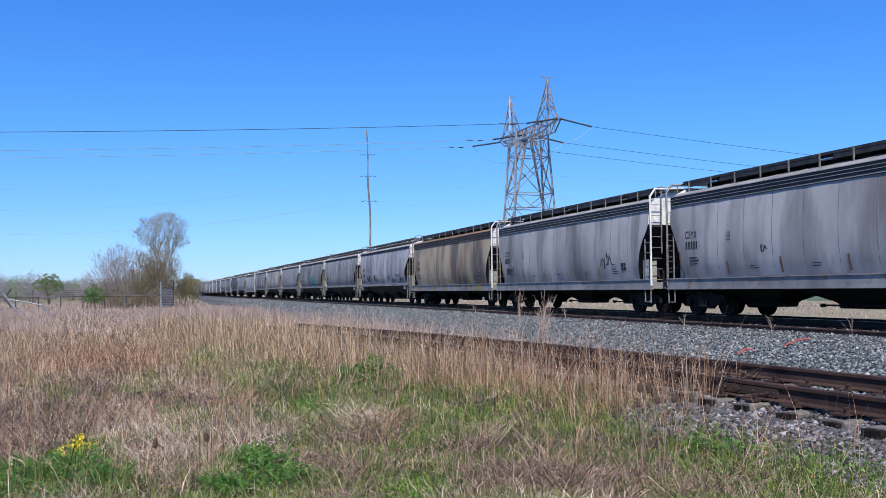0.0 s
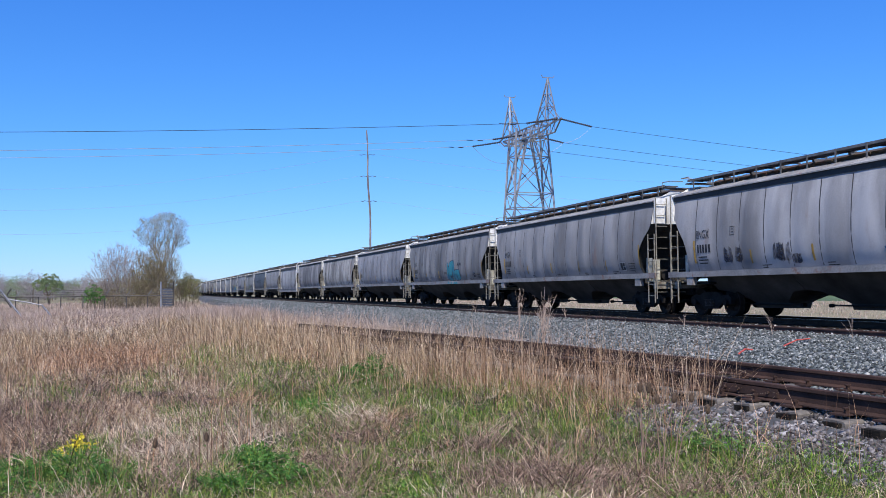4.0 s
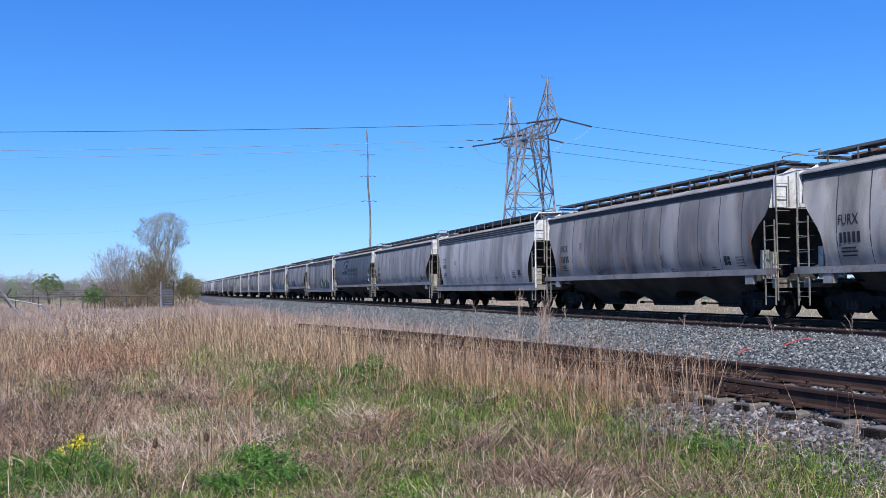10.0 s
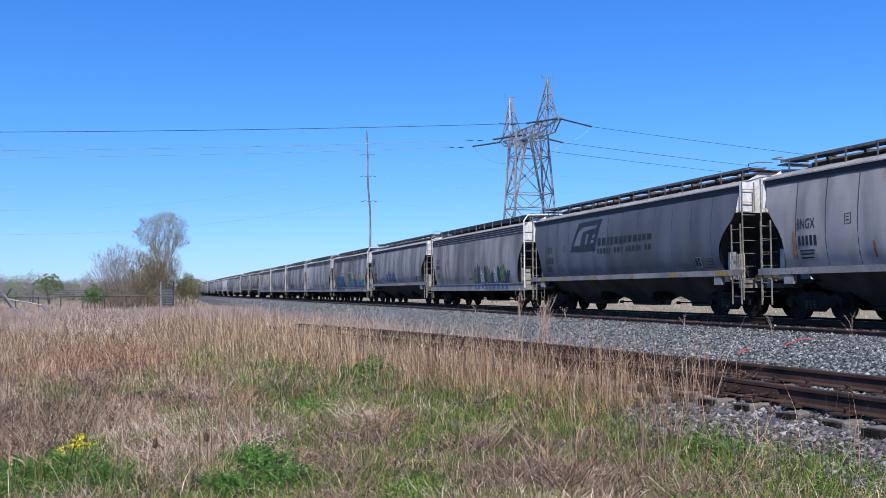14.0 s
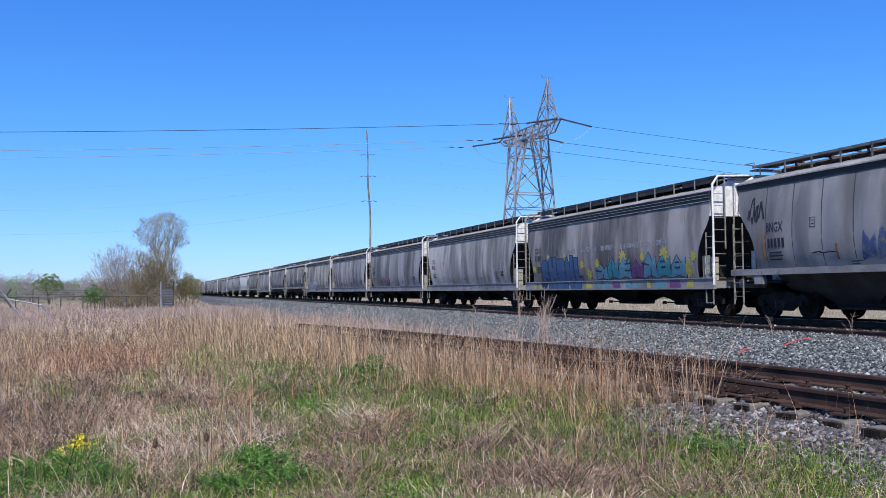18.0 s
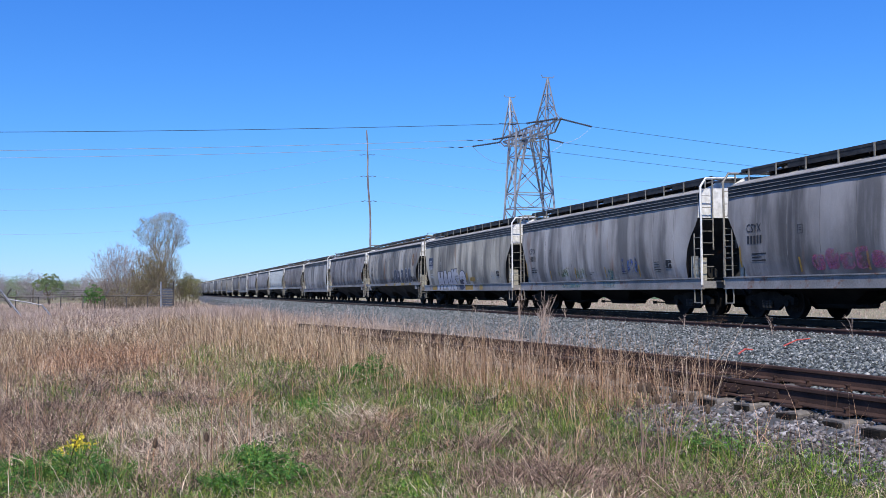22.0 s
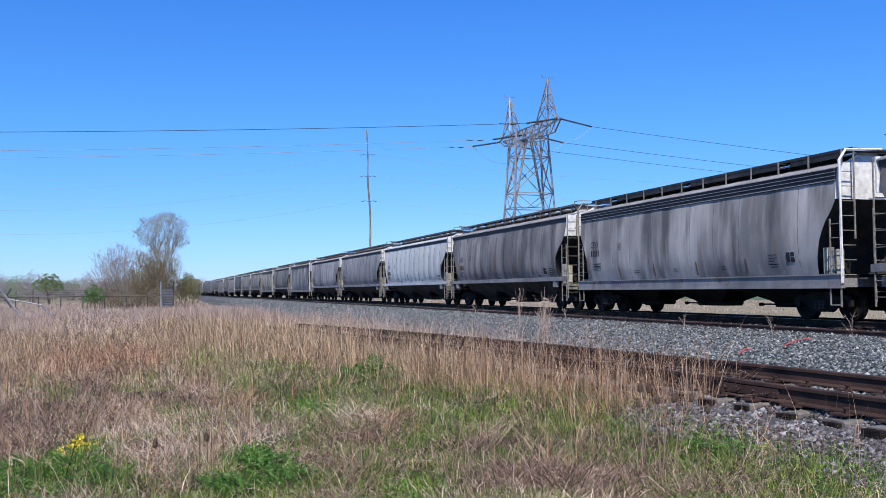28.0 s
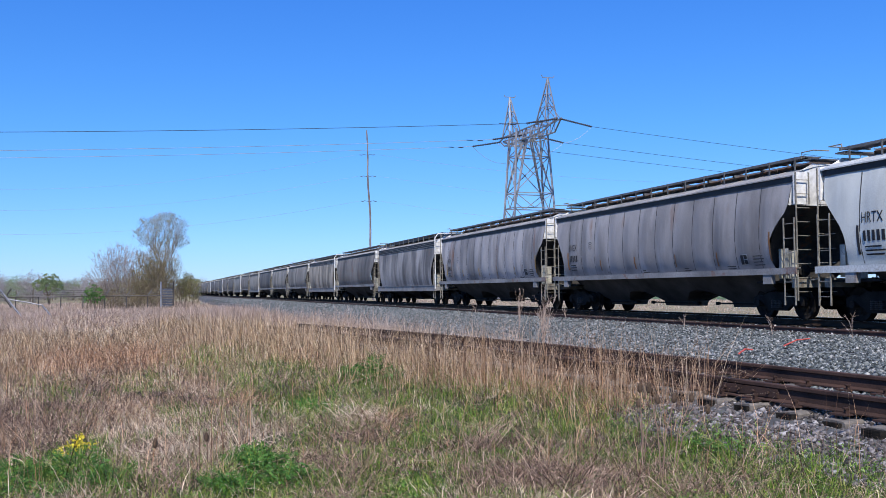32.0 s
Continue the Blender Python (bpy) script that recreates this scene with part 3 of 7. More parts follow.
def truck(parent, y, wheels, detail):
    t = part("truck", Geo().box(-0.95, 0.95, -0.19, 0.19, 0.42, 0.68).box(-0.25, 0.25, -0.25, 0.25, 0.66, 0.80), M_BLACK, parent, "cast steel bolster and truck", at=(0, y, 0))
    out = [(-1.16, 0.40), (-1.16, 0.62), (-0.95, 0.70), (-0.62, 0.68), (-0.40, 0.80), (0.40, 0.80), (0.62, 0.68), (0.95, 0.70), (1.16, 0.62), (1.16, 0.40),
           (1.02, 0.40), (1.02, 0.50), (0.78, 0.50), (0.72, 0.46), (0.38, 0.24), (-0.38, 0.24), (-0.72, 0.46), (-0.78, 0.50), (-1.02, 0.50), (-1.02, 0.40)]
    for s in (-1, 1):
        g = Geo().extrude(out if s > 0 else out[::-1], "x", s * 0.94, s * 1.06)
        part("side_frame", g, M_BLACK, t)
        g = Geo()
        for k in (-0.16, 0, 0.16):
            for z in (0.34, 0.39, 0.44, 0.49, 0.54):
                g.tube([(s * 1.09, k, z - 0.018), (s * 1.09, k, z + 0.018)], 0.07, 8)
        part("suspension", g, M_SPRING, t, "dusty coil springs", kind="stuff")
        for a in (-0.89, 0.89) if detail and s < 0 else ():
            g = Geo().tube([(s * 0.96, a, 0.457), (s * 1.13, a, 0.457)], 0.105, 10)
            part("bearing_cap", g, M_WHEEL, t)
    for a, me in zip((-0.89, 0.89), (wheels, wheels)):
        w = part("wheelset", me, None, t, at=(0, a, 0.457))
        w["axle"] = 0 if a < 0 else 1
    return t


def wheel_mesh():
    g = Geo()
    g.tube([(-1.05, 0, 0), (1.05, 0, 0)], 0.075, 10)
    n = 24
    for s in (-1, 1):
        rings = [(0.835, 0.30), (0.82, 0.40), (0.835, 0.457), (0.70, 0.459), (0.695, 0.485), (0.672, 0.485), (0.668, 0.40), (0.72, 0.30), (0.75, 0.14), (0.66, 0.13), (0.66, 0.05)]
        ring2 = [(0.86, 0.05), (0.86, 0.13), (0.78, 0.14), (0.76, 0.30)] + rings[1:]
        rows = []
        for x, r in ring2:
            rows.append([(s * x, r * math.cos(2 * math.pi * j / n), r * math.sin(2 * math.pi * j / n)) for j in range(n + 1)])
        g.grid(rows if s < 0 else rows[::-1])
        for j in range(5):
            a = 2 * math.pi * j / 5
            g.tube([(s * 0.77, 0.22 * math.cos(a), 0.22 * math.sin(a)), (s * 0.80, 0.22 * math.cos(a), 0.22 * math.sin(a))], 0.035, 6)
    return g.mesh("wheelset", True)


def ladder(parent, name, kind, x0, x1, y0, y1, z0, z1, n, material, split=True):
    """Two stiles and their rungs between two upright lines."""
    g = Geo().beam((x0, y0, z0), (x0, y0, z1), 0.034).beam((x1, y1, z0), (x1, y1, z1), 0.034)
    zs = [z0 + (z1 - z0) * (i + 0.6) / n for i in range(n)]
    if not split:
        for z in zs:
            g.beam((x0, y0, z), (x1, y1, z), 0.02)
    lad = part(name, g, material, parent)
    if split:
        for z in zs:
            part("rung", Geo().beam((x0, y0, z), (x1, y1, z), 0.02), material, lad)
    return lad


def make_car(kind, detail):
    L = LEN[kind] / 2
    A = kind == "A"
    car = thing("hopper_car", "grey covered hopper car", "hopper car", "hopper cars of the train")
    part("body", body_geo(kind, 4 if detail else 2), M_ROOF, car, smooth=True)
    part("roof", roof_geo(kind), M_ROOF, car, "dusty roof sheet")
    for s in (-1, 1):
        part("end_sheet", end_geo(kind, s), M_END, car, "pale end sheet with sunlight put into its colour")
        part("slope_sheet", slope_geo(kind, s), M_SLOPE, car, "sloping end sheet coloured dark for its shade", smooth=True)
        # eave
        if A:
            for k, (z, w) in enumerate(((3.765, 0.02), (3.885, 0.013), (3.985, 0.013), (4.085, 0.022))):
                part("eave_lip", Geo().box(s * 1.53, s * 1.578, -L + 0.80, L - 0.80, z, z + w), M_ROOF, car, "thin lengthwise eave lip")
            part("eave_band", Geo().box(s * 1.47, s * 1.552, -L + 0.80, L - 0.80, 3.75, 4.11), M_BAND_SHADOW, car, "black eave band")
            prof = [(1.50, 0.89), (1.64, 0.89), (1.64, 0.93), (1.60, 0.93), (1.60, 1.235), (1.64, 1.235), (1.64, 1.275), (1.50, 1.275)]
            sl = Geo().extrude([(s * u, v) for u, v in (prof if s < 0 else prof[::-1])], "y", -L + 0.58, L - 0.58)
            part("side_sill", sl, M_SILL, car, "pale channel side sill")
        else:
            ov = Geo().extrude([(s * 1.50, 4.12), (s * 1.57, 4.075), (s * 1.57, 4.11), (s * 1.40, 4.19)], "y", -L + 0.62, L - 0.62)
            part("eave_lip", ov, M_ROOF, car, "overhanging roof edge")
            # dark-coloured strip standing in for the shadow below the roof edge
            part("eave_band", Geo().box(s * 1.42, s * 1.518, -L + 0.64, L - 0.64, 3.92, 4.085), M_BAND_SHADOW, car, "dark strip painted as the roof edge's shadow")
            prof = [(1.50, 1.455), (1.63, 1.455), (1.63, 1.30), (1.66, 1.30), (1.66, 1.485), (1.50, 1.485)]
            sl = Geo().extrude([(s * u, v) for u, v in (prof if s < 0 else prof[::-1])], "y", -L + 0.42, L - 0.42)
            part("side_sill", sl, M_SILL, car, "thin pale side sill")
            for e in (-1, 1):
                part("sill_bracket", Geo().box(s * 1.50, s * 1.635, e * (L - 1.95), e * (L - 1.55), 1.03, 1.30), M_SILL, car)
        # running board
        zb = 4.62 if A else 4.65
        w0, w1 = (0.42, 1.0) if A else (0.45, 1.02)
        rb = Geo()
        y = -L + 0.75
        rb.box(s * w0, s * w1, -L + 0.75, L - 0.75, zb, zb + 0.035)
        rb.box(s * (w1 - 0.01), s * (w1 + 0.015), -L + 0.75, L - 0.75, zb - 0.02, zb + 0.055)
        if A:
            for i in range(11):
                a = -L + 1.15 + (2 * L - 2.3) * i / 11
                b = a + (2 * L - 2.3) / 11 * (0.62 if i % 4 == 1 else 1.0)
                rb.box(s * (w1 - 0.03), s * w1, a, b, zb - 0.17, zb - 0.02)
        part("running_board", rb, M_GRATE if A else M_GRATE_L, car, "dark steel running board" if A else "grey grating running board")
        nb = 12 if A else 14
        split = detail and s < 0
        brk = Geo()
        for i in range(nb):
            y = -L + 1.15 + (2 * L - 2.3) * i / (nb - 1)
            b = Geo() if split else brk
            b.box(s * (w1 + 0.012), s * (w1 + 0.03), y - 0.028, y + 0.028, 4.27, zb + 0.06)
            b.beam((s * w1, y, zb - 0.01), (s * 0.35, y, zb - 0.01), 0.05, 0.04)
            if split:
                part("board_bracket", b, M_LADDER if A else M_GRATE_L, car)
        if not split:
            part("board_brackets", brk, M_LADDER if A else M_GRATE_L, car)
    # hatch trough along the ridge
    hatches = 10 if detail else 1
    span = (2 * L - 2.6) / hatches
    for i in range(hatches):
        y = -L + 1.3 + span * i
        hc = Geo().extrude([(-0.36, 4.41), (-0.40, 4.56), (-0.25, 4.64), (0.25, 4.64), (0.40, 4.56), (0.36, 4.41)], "y", y + 0.02, y + span - 0.02)
        h = part("hatch_cover", hc, M_GRATE if A else M_HATCH, car, "long roof hatch cover")
        if detail:
            part("hatch_latch", Geo().box(-0.44, 0.44, y + span / 2 - 0.04, y + span / 2 + 0.04, 4.58, 4.67), M_GRATE_L, h)
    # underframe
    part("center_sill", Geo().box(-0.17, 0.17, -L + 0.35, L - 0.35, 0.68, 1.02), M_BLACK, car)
    for i in (-1, 0, 1):
        y0 = i * 4.3
        if A:
            pr = [(-2.14, 1.28), (-2.14, 0.86), (-1.75, 0.82), (-0.86, 0.52), (-0.8, 0.45), (-0.8, 0.32), (0.8, 0.32), (0.8, 0.45), (0.86, 0.52), (1.75, 0.82), (2.14, 0.86), (2.14, 1.28)]
        else:
            pr = [(-2.14, 1.38), (-2.14, 0.86), (-1.55, 0.80), (-0.94, 0.54), (-0.85, 0.46), (-0.85, 0.29), (0.85, 0.29), (0.85, 0.46), (0.94, 0.54), (1.55, 0.80), (2.14, 0.86), (2.14, 1.38)]
        g = Geo()
        rows = []
        for u, z in pr:
            w = 0.34 + 1.12 * max(0.0, (z - 0.42) / (0.86 if A else 0.96)) ** 0.9
            rows.append((u, z, w))
        k = len(g.v)
        n = len(rows)
        vs = [(-w, y0 + u, z) for u, z, w in rows] + [(w, y0 + u, z) for u, z, w in rows]
        g.add(vs, [tuple(range(n))[::-1], tuple(range(n, 2 * n))] + [(j, (j + 1) % n, n + (j + 1) % n, n + j) for j in range(n)])
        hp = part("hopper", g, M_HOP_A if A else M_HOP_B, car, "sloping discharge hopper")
        if detail:
            ge = 1.40 if A else 1.62
            gt = Geo().box(-0.36, 0.36, y0 - 0.84, y0 + 0.84, 0.37, 0.43).box(-0.46, -0.40, y0 - ge, y0 + ge, 0.38, 0.43)
            part("outlet_gate", gt, M_BLACK, hp)
            for e in (-1, 1):
                ca = Geo().tube([(-0.54, y0 + e * (ge - 0.06), 0.40), (-0.40, y0 + e * (ge - 0.06), 0.40)], 0.055, 8)
                part("gate_capstan", ca, M_BLACK, hp)
    me = WHEELS
    for e in (-1, 1):
        truck(car, e * (L - 2.05), me, detail)
        cp = Geo().box(-0.09, 0.09, e * (L - 0.75), e * (L - 0.1), 0.80, 0.96).box(-0.16, 0.16, e * (L - 0.14), e * (L + 0.04), 0.72, 1.02)
        part("coupler", cp, M_WHEEL, car, "cast knuckle coupler")
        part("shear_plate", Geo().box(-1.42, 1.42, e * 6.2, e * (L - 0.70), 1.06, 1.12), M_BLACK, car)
        part("end_sill", Geo().box(-1.5, 1.5, e * (L - 0.82), e * (L - 0.60), 0.92, 1.16), M_SILL if A else M_LADDER, car)
        part("end_platform", Geo().box(-1.05, 1.05, e * (L - 0.60), e * (L - 0.30), 1.13, 1.17), M_LADDER, car)
        # upright plates that carry the end of the body
        for s in (-1, 1):
            zt, ya = (2.0, 1.50) if A else (2.05, 1.50)
            sp = Geo().box(s * 1.36, s * 1.40, e * (L - ya), e * (L - ya + 0.13), 1.18, zt).box(s * 1.36, s * 1.40, e * (L - ya + 0.20), e * (L - 1.10), 1.18, zt).box(s * 1.05, s * 1.40, e * (L - 1.15), e * (L - 1.11), 1.18, zt - 0.05)
            part("end_support", sp, M_END_YEL, car, "sunlit end support plate")
        # ladders
        yl = e * (L - 0.58) if A else e * (L - 0.48)
        for s in (-1, 1):
            x0 = s * 1.585
            split = detail and s < 0
            if A:
                fr = Geo().tube([(x0, yl, 1.02), (x0, yl, 4.28), (s * 1.38, yl, 4.56), (s * 0.2, yl, 4.60)], 0.042, 6)
                # white towards the sun; the trailing frame's shade is given by a darker paint
                f = part("end_frame", fr, M_END if e < 0 else M_LADDER, car, "white bent-pipe end frame" if e < 0 else "bent-pipe end frame coloured darker for its shaded end")
                part("ladder_stile", Geo().beam((s * 1.13, yl, 2.2), (s * 1.13, yl, 4.56), 0.036), M_LADDER, f)
                rg = Geo()
                for i in range(8):
                    z = 1.25 + 0.39 * i
                    r = Geo() if split else rg
                    r.beam((x0, yl, z), (s * 1.13, yl, z), 0.022)
                    if split:
                        part("rung", r, M_LADDER, f)
                if not split:
                    part("rungs", rg, M_LADDER, f)
                la = Geo().beam((x0, yl - e * 0.05, 0.40), (x0, yl - e * 0.05, 1.05), 0.035).beam((x0, yl - e * 0.45, 0.45), (x0, yl - e * 0.45, 0.95), 0.035).beam((x0, yl - e * 0.05, 0.45), (x0, yl - e * 0.45, 0.45), 0.05, 0.03)
                part("sill_step", la, M_LADDER, car)
                sd = ladder(car, "side_ladder", kind, x0, x0, yl - e * 0.42, yl - e * 0.03, 1.28, 2.75, 4, M_LADDER, split)
            else:
                sd = ladder(car, "side_ladder", kind, x0 + s * 0.03, x0 + s * 0.03, yl - e * 0.50, yl - e * 0.04, 0.42, 2.9, 6, M_LADDER, split)
                f = part("end_ladder", Geo().beam((s * 1.56, yl, 0.55), (s * 1.56, yl, 4.18), 0.032).beam((s * 1.12, yl, 3.27), (s * 1.12, yl, 4.18), 0.03), M_LADDER, car)
                rg = Geo()
                for i in range(9):
                    z = 0.80 + 0.395 * i
                    r = Geo() if split else rg
                    r.beam((s * 1.56, yl, z), (s * 1.12, yl, z), 0.021)
                    if i < 6:
                        r.beam((s * 1.12, yl, z), (s * 1.12, yl - e * 0.14, z), 0.021)
                    if split:
                        part("rung", r, M_LADDER, f)
                if not split:
                    part("rungs", rg, M_LADDER, f)
                part("grab_frame", Geo().tube([(s * 1.03, e * (L - 0.85), 4.62), (s * 1.03, e * (L - 0.85), 4.80), (s * 1.03, e * (L - 0.35), 4.80), (s * 0.5, e * (L - 0.35), 4.80)], 0.018, 5), M_LADDER, car)
                part("grab_panel", Geo().box(s * 1.16, s * 1.56, e * (L - 0.60), e * (L - 0.55), 3.28, 4.19), M_END, car, "white end panel behind the ladder")
        cw = Geo().box(-1.0, 1.0, e * (L - 0.95), e * (L - 0.55), 4.56, 4.60)
        part("end_walkway", cw, M_GRATE if A else M_GRATE_L, car)
    if detail:
        # brake gear on the leading end
        bw = Geo()
        pts = [(0.55 + 0.28 * math.cos(a), -L + 0.52, 2.3 + 0.28 * math.sin(a)) for a in np.linspace(0, 2 * math.pi, 17)]
        bw.tube(pts, 0.018, 5, cap=False)
        for a in (0, 2.1, 4.2):
            bw.beam((0.55, -L + 0.52, 2.3), (0.55 + 0.28 * math.cos(a), -L + 0.52, 2.3 + 0.28 * math.sin(a)), 0.03)
        part("brake_wheel", bw, M_BLACK, car)
        part("brake_housing", Geo().box(0.4, 0.7, -L + 0.56, -L + 0.80, 2.1, 2.5), M_BLACK, car)
        part("air_hose", Geo().tube([(-0.25, -L + 0.30, 0.85), (-0.27, -L + 0.12, 0.70), (-0.22, -L - 0.02, 0.45)], 0.022, 6), M_BLACK, car)
        part("air_hose", Geo().tube([(0.25, L - 0.30, 0.85), (0.27, L - 0.12, 0.70), (0.22, L + 0.02, 0.45)], 0.022, 6), M_BLACK, car)
        part("brake_cylinder", Geo().tube([(-0.6, L - 3.9, 1.0), (-0.6, L - 3.2, 1.0)], 0.14, 10), M_BLACK, car)
        part("air_tank", Geo().tube([(-0.75, -L + 1.2, 1.42), (-0.75, -L + 2.0, 1.42)], 0.2, 12), M_BLACK, car)
        n = PANELS[kind]
        half = L - 0.9
        seam = []
        for i in range(1, n):
            y = -half + 2 * half * i / n
            zlo, zhi = (1.32, 3.70) if A else (1.52, 3.88)
            e = L - max(lerp_table(EDGE[kind], zlo + (zhi - zlo) * j / 10) for j in range(11))
            if abs(y) > e - 0.1:
                continue
            for s in (-1,):
                g = Geo()
                zs = [zlo + (zhi - zlo) * j / 8 for j in range(9)]
                rows = [[(s * (side_x(kind, y, z) + d), y + b, z) for b, d in (((-0.012, 0.001), (-0.005, 0.005), (0.005, 0.005), (0.012, 0.001)) if A else ((-0.022, 0.001), (-0.01, 0.008), (0.01, 0.008), (0.022, 0.001)))] for z in zs]
                g.grid(rows if s > 0 else [r[::-1] for r in rows])
                part("seam", g, M_SEAM_A if A else M_SEAM, car)
    return car


M_SEAM_A = worn("faint_seam", (0.09, 0.088, 0.09), (0.19, 0.185, 0.185), 2.0, 30.0, 0.6, rust=0.1)
M_SEAM = worn("weld_seam", (0.025, 0.025, 0.027), (0.07, 0.068, 0.07), 2.0, 30.0, 0.6, rust=0.1)
WHEELS = wheel_mesh()
WHEELS.materials.append(M_WHEEL)

build_ballast()
build_tracks()


# ---- power line ----
TOWER_AT = (71.6, 171.1, -0.9)


def build_tower():
    """Lattice tower on four legs: a long bridge with a peak over each half carries three phases, anchored on both sides."""
    tw = thing("power_pylon", "galvanised steel lattice power pylon with two peaks", "pylon", at=TOWER_AT)
    arm = Vector((0.019, -0.9998, 0))
    lin = Vector((0.9998, 0.019, 0))

    def P(a, b, z):
        return arm * a + lin * b + Vector((0, 0, z))

    def seg(name, pts, w, mat=M_GALV):
        for p, q in pts:
            part(name, Geo().beam(p, q, w), mat, tw)
    PA = [(0, 3.6), (15.4, 2.7), (20.9, 2.3), (33.6, 1.7)]
    QA = [(0, 5.5), (15.4, 4.4), (20.9, 3.95), (33.6, 3.3)]

    def C(i, j, z):
        return P(i * lerp_table(PA, z), j * lerp_table(QA, z), z)
    corners = [(-1, -1), (1, -1), (1, 1), (-1, 1)]
    for i, j in corners:
        seg("leg", [(C(i, j, 0), C(i, j, 15.4)), (C(i, j, 15.4), C(i, j, 33.6))], 0.33)
        seg("footing", [(C(i, j, -0.5), C(i, j, 0.3))], 0.9, M_PIPE)
    for (i, j), (k, l) in zip(corners, corners[1:] + corners[:1]):
        for z in (8.0, 17.9, 20.9, 28.2, 31.8):
            seg("belt", [(C(i, j, z), C(k, l, z))], 0.17)
        for z0, z1 in ((0, 8.0), (8.0, 17.9), (20.9, 28.2)):
            seg("bracing", [(C(i, j, z0), C(k, l, z1)), (C(k, l, z0), C(i, j, z1))], 0.15)
        mid = (C(i, j, 17.9) + C(k, l, 17.9)) / 2
        seg("bracing", [(mid, C(i, j, 20.9)), (mid, C(k, l, 20.9))], 0.13)
        mid = (C(i, j, 31.8) + C(k, l, 31.8)) / 2
        seg("bracing", [(C(i, j, 28.2), mid), (C(k, l, 28.2), mid)], 0.13)
    # raking struts that rise from two opposite legs to the bridge's middle
    for i, j in ((1, -1), (-1, 1)):
        for o in (-0.45, 0.45):
            seg("strut", [(C(i, j, 17.9), P(o, j * 0.5, 31.8)), (C(-i, j, 20.9), P(o, j * 0.5, 33.6))], 0.22)
    # bridge: four chords that draw together at the tips
    TIP = 14.2
    for z, h in ((31.8, 9.5), (33.7, 9.5)):
        for t in (-1.3, 1.3):
            seg("bridge_chord", [(P(-h, t, z), P(h, t, z)), (P(h, t, z), P(TIP, 0.3 * t, 33.6)), (P(-h, t, z), P(-TIP, 0.3 * t, 33.6))], 0.22)
    n = 10
    for k in range(n):
        a, b = -9.5 + 19.0 * k / n, -9.5 + 19.0 * (k + 1) / n
        u, v = (31.8, 33.7) if k % 2 else (33.7, 31.8)
        for t in (-1.3, 1.3):
            seg("bridge_web", [(P(a, t, u), P(b, t, v)), (P(b, t, 31.8), P(b, t, 33.7))], 0.12)
        seg("bridge_web", [(P(a, -1.3, 33.7), P(b, 1.3, 33.7)), (P(a, -1.3, 31.8), P(a, 1.3, 31.8))], 0.11)
    for s in (-1, 1):
        c, top = s * 8.6, P(s * 9.4, 0, 42.2)
        foot = [P(c + e * 2.1, t * 1.3, 33.7) for e, t in ((-1, -1), (1, -1), (1, 1), (-1, 1))]
        for p in foot:
            seg("peak_leg", [(p, top)], 0.2)
        for u0, u1 in ((0.0, 0.33), (0.33, 0.62)):
            for p, q in zip(foot, foot[1:] + foot[:1]):
                seg("peak_bracing", [(p.lerp(top, u0), q.lerp(top, u1)), (p.lerp(top, u1), q.lerp(top, u1))], 0.11)
        seg("peak_tie", [(P(c + s * 1.0, 0, 37.4), P(s * TIP, 0, 33.7))], 0.13)
        bar = Geo().beam(top - lin * 1.15, top + lin * 1.15, 0.13).beam(top - lin * 1.1, top - lin * 1.35 + Vector((0, 0, 0.45)), 0.1).beam(top + lin * 1.1, top + lin * 1.35 + Vector((0, 0, 0.45)), 0.1)
        part("peak_bar", bar, M_GALV, tw)
    for a in (-TIP, 0.0, TIP):
        ends = []
        for t in (-1, 1):
            p = P(a, t * (0.4 if a else 1.4), 33.4 if a else 32.6)
            q = p + lin * (t * 6.3) - Vector((0, 0, 1.15))
            g = Geo()
            ax = (q - p).normalized()
            sx = ax.cross(Vector((0, 0, 1))).normalized()
            sz = sx.cross(ax)
            ring = []
            for k in range(33):
                r = 0.24 if k % 2 else 0.07
                c0 = p.lerp(q, k / 32)
                ring.append([c0 + sx * (r * math.cos(1.0472 * j)) + sz * (r * math.sin(1.0472 * j)) for j in range(7)])
            g.grid(ring)
            part("insulator_string", g, M_WIRE_DK, tw, "dark insulator string")
            ends.append(q)
            p = Vector(TOWER_AT) + q
            pts = [p + lin * (t * u) + Vector((0, 0, -0.0775 * u + 0.00015 * u * u)) for u in np.linspace(0, 300, 41)]
            w = part("power_line", Geo().tube(pts, 0.042 if a > 1 and t < 0 else 0.036, 4, cap=False), M_WIRE if t < 0 and a < 1 else M_WIRE_DK, None)
            tagged(w, "thin aluminium power line strung from the pylon", "power line", "conductors of the pylon")
            for k in (0, 1) if t < 0 else ():
                d = lin * (t * (2.6 + 2.2 * k))
                part("damper", Geo().tube([q + d - lin * 0.55 - Vector((0, 0, 0.35)), q + d + lin * 0.55 - Vector((0, 0, 0.35))], 0.09, 5), M_WIRE_DK, tw)
        jp = [ends[0].lerp(ends[1], u) - Vector((0, 0, 3.4 * 4 * u * (1 - u))) for u in np.linspace(0, 1, 11)]
        part("jumper", Geo().tube(jp, 0.03, 4), M_WIRE, tw)


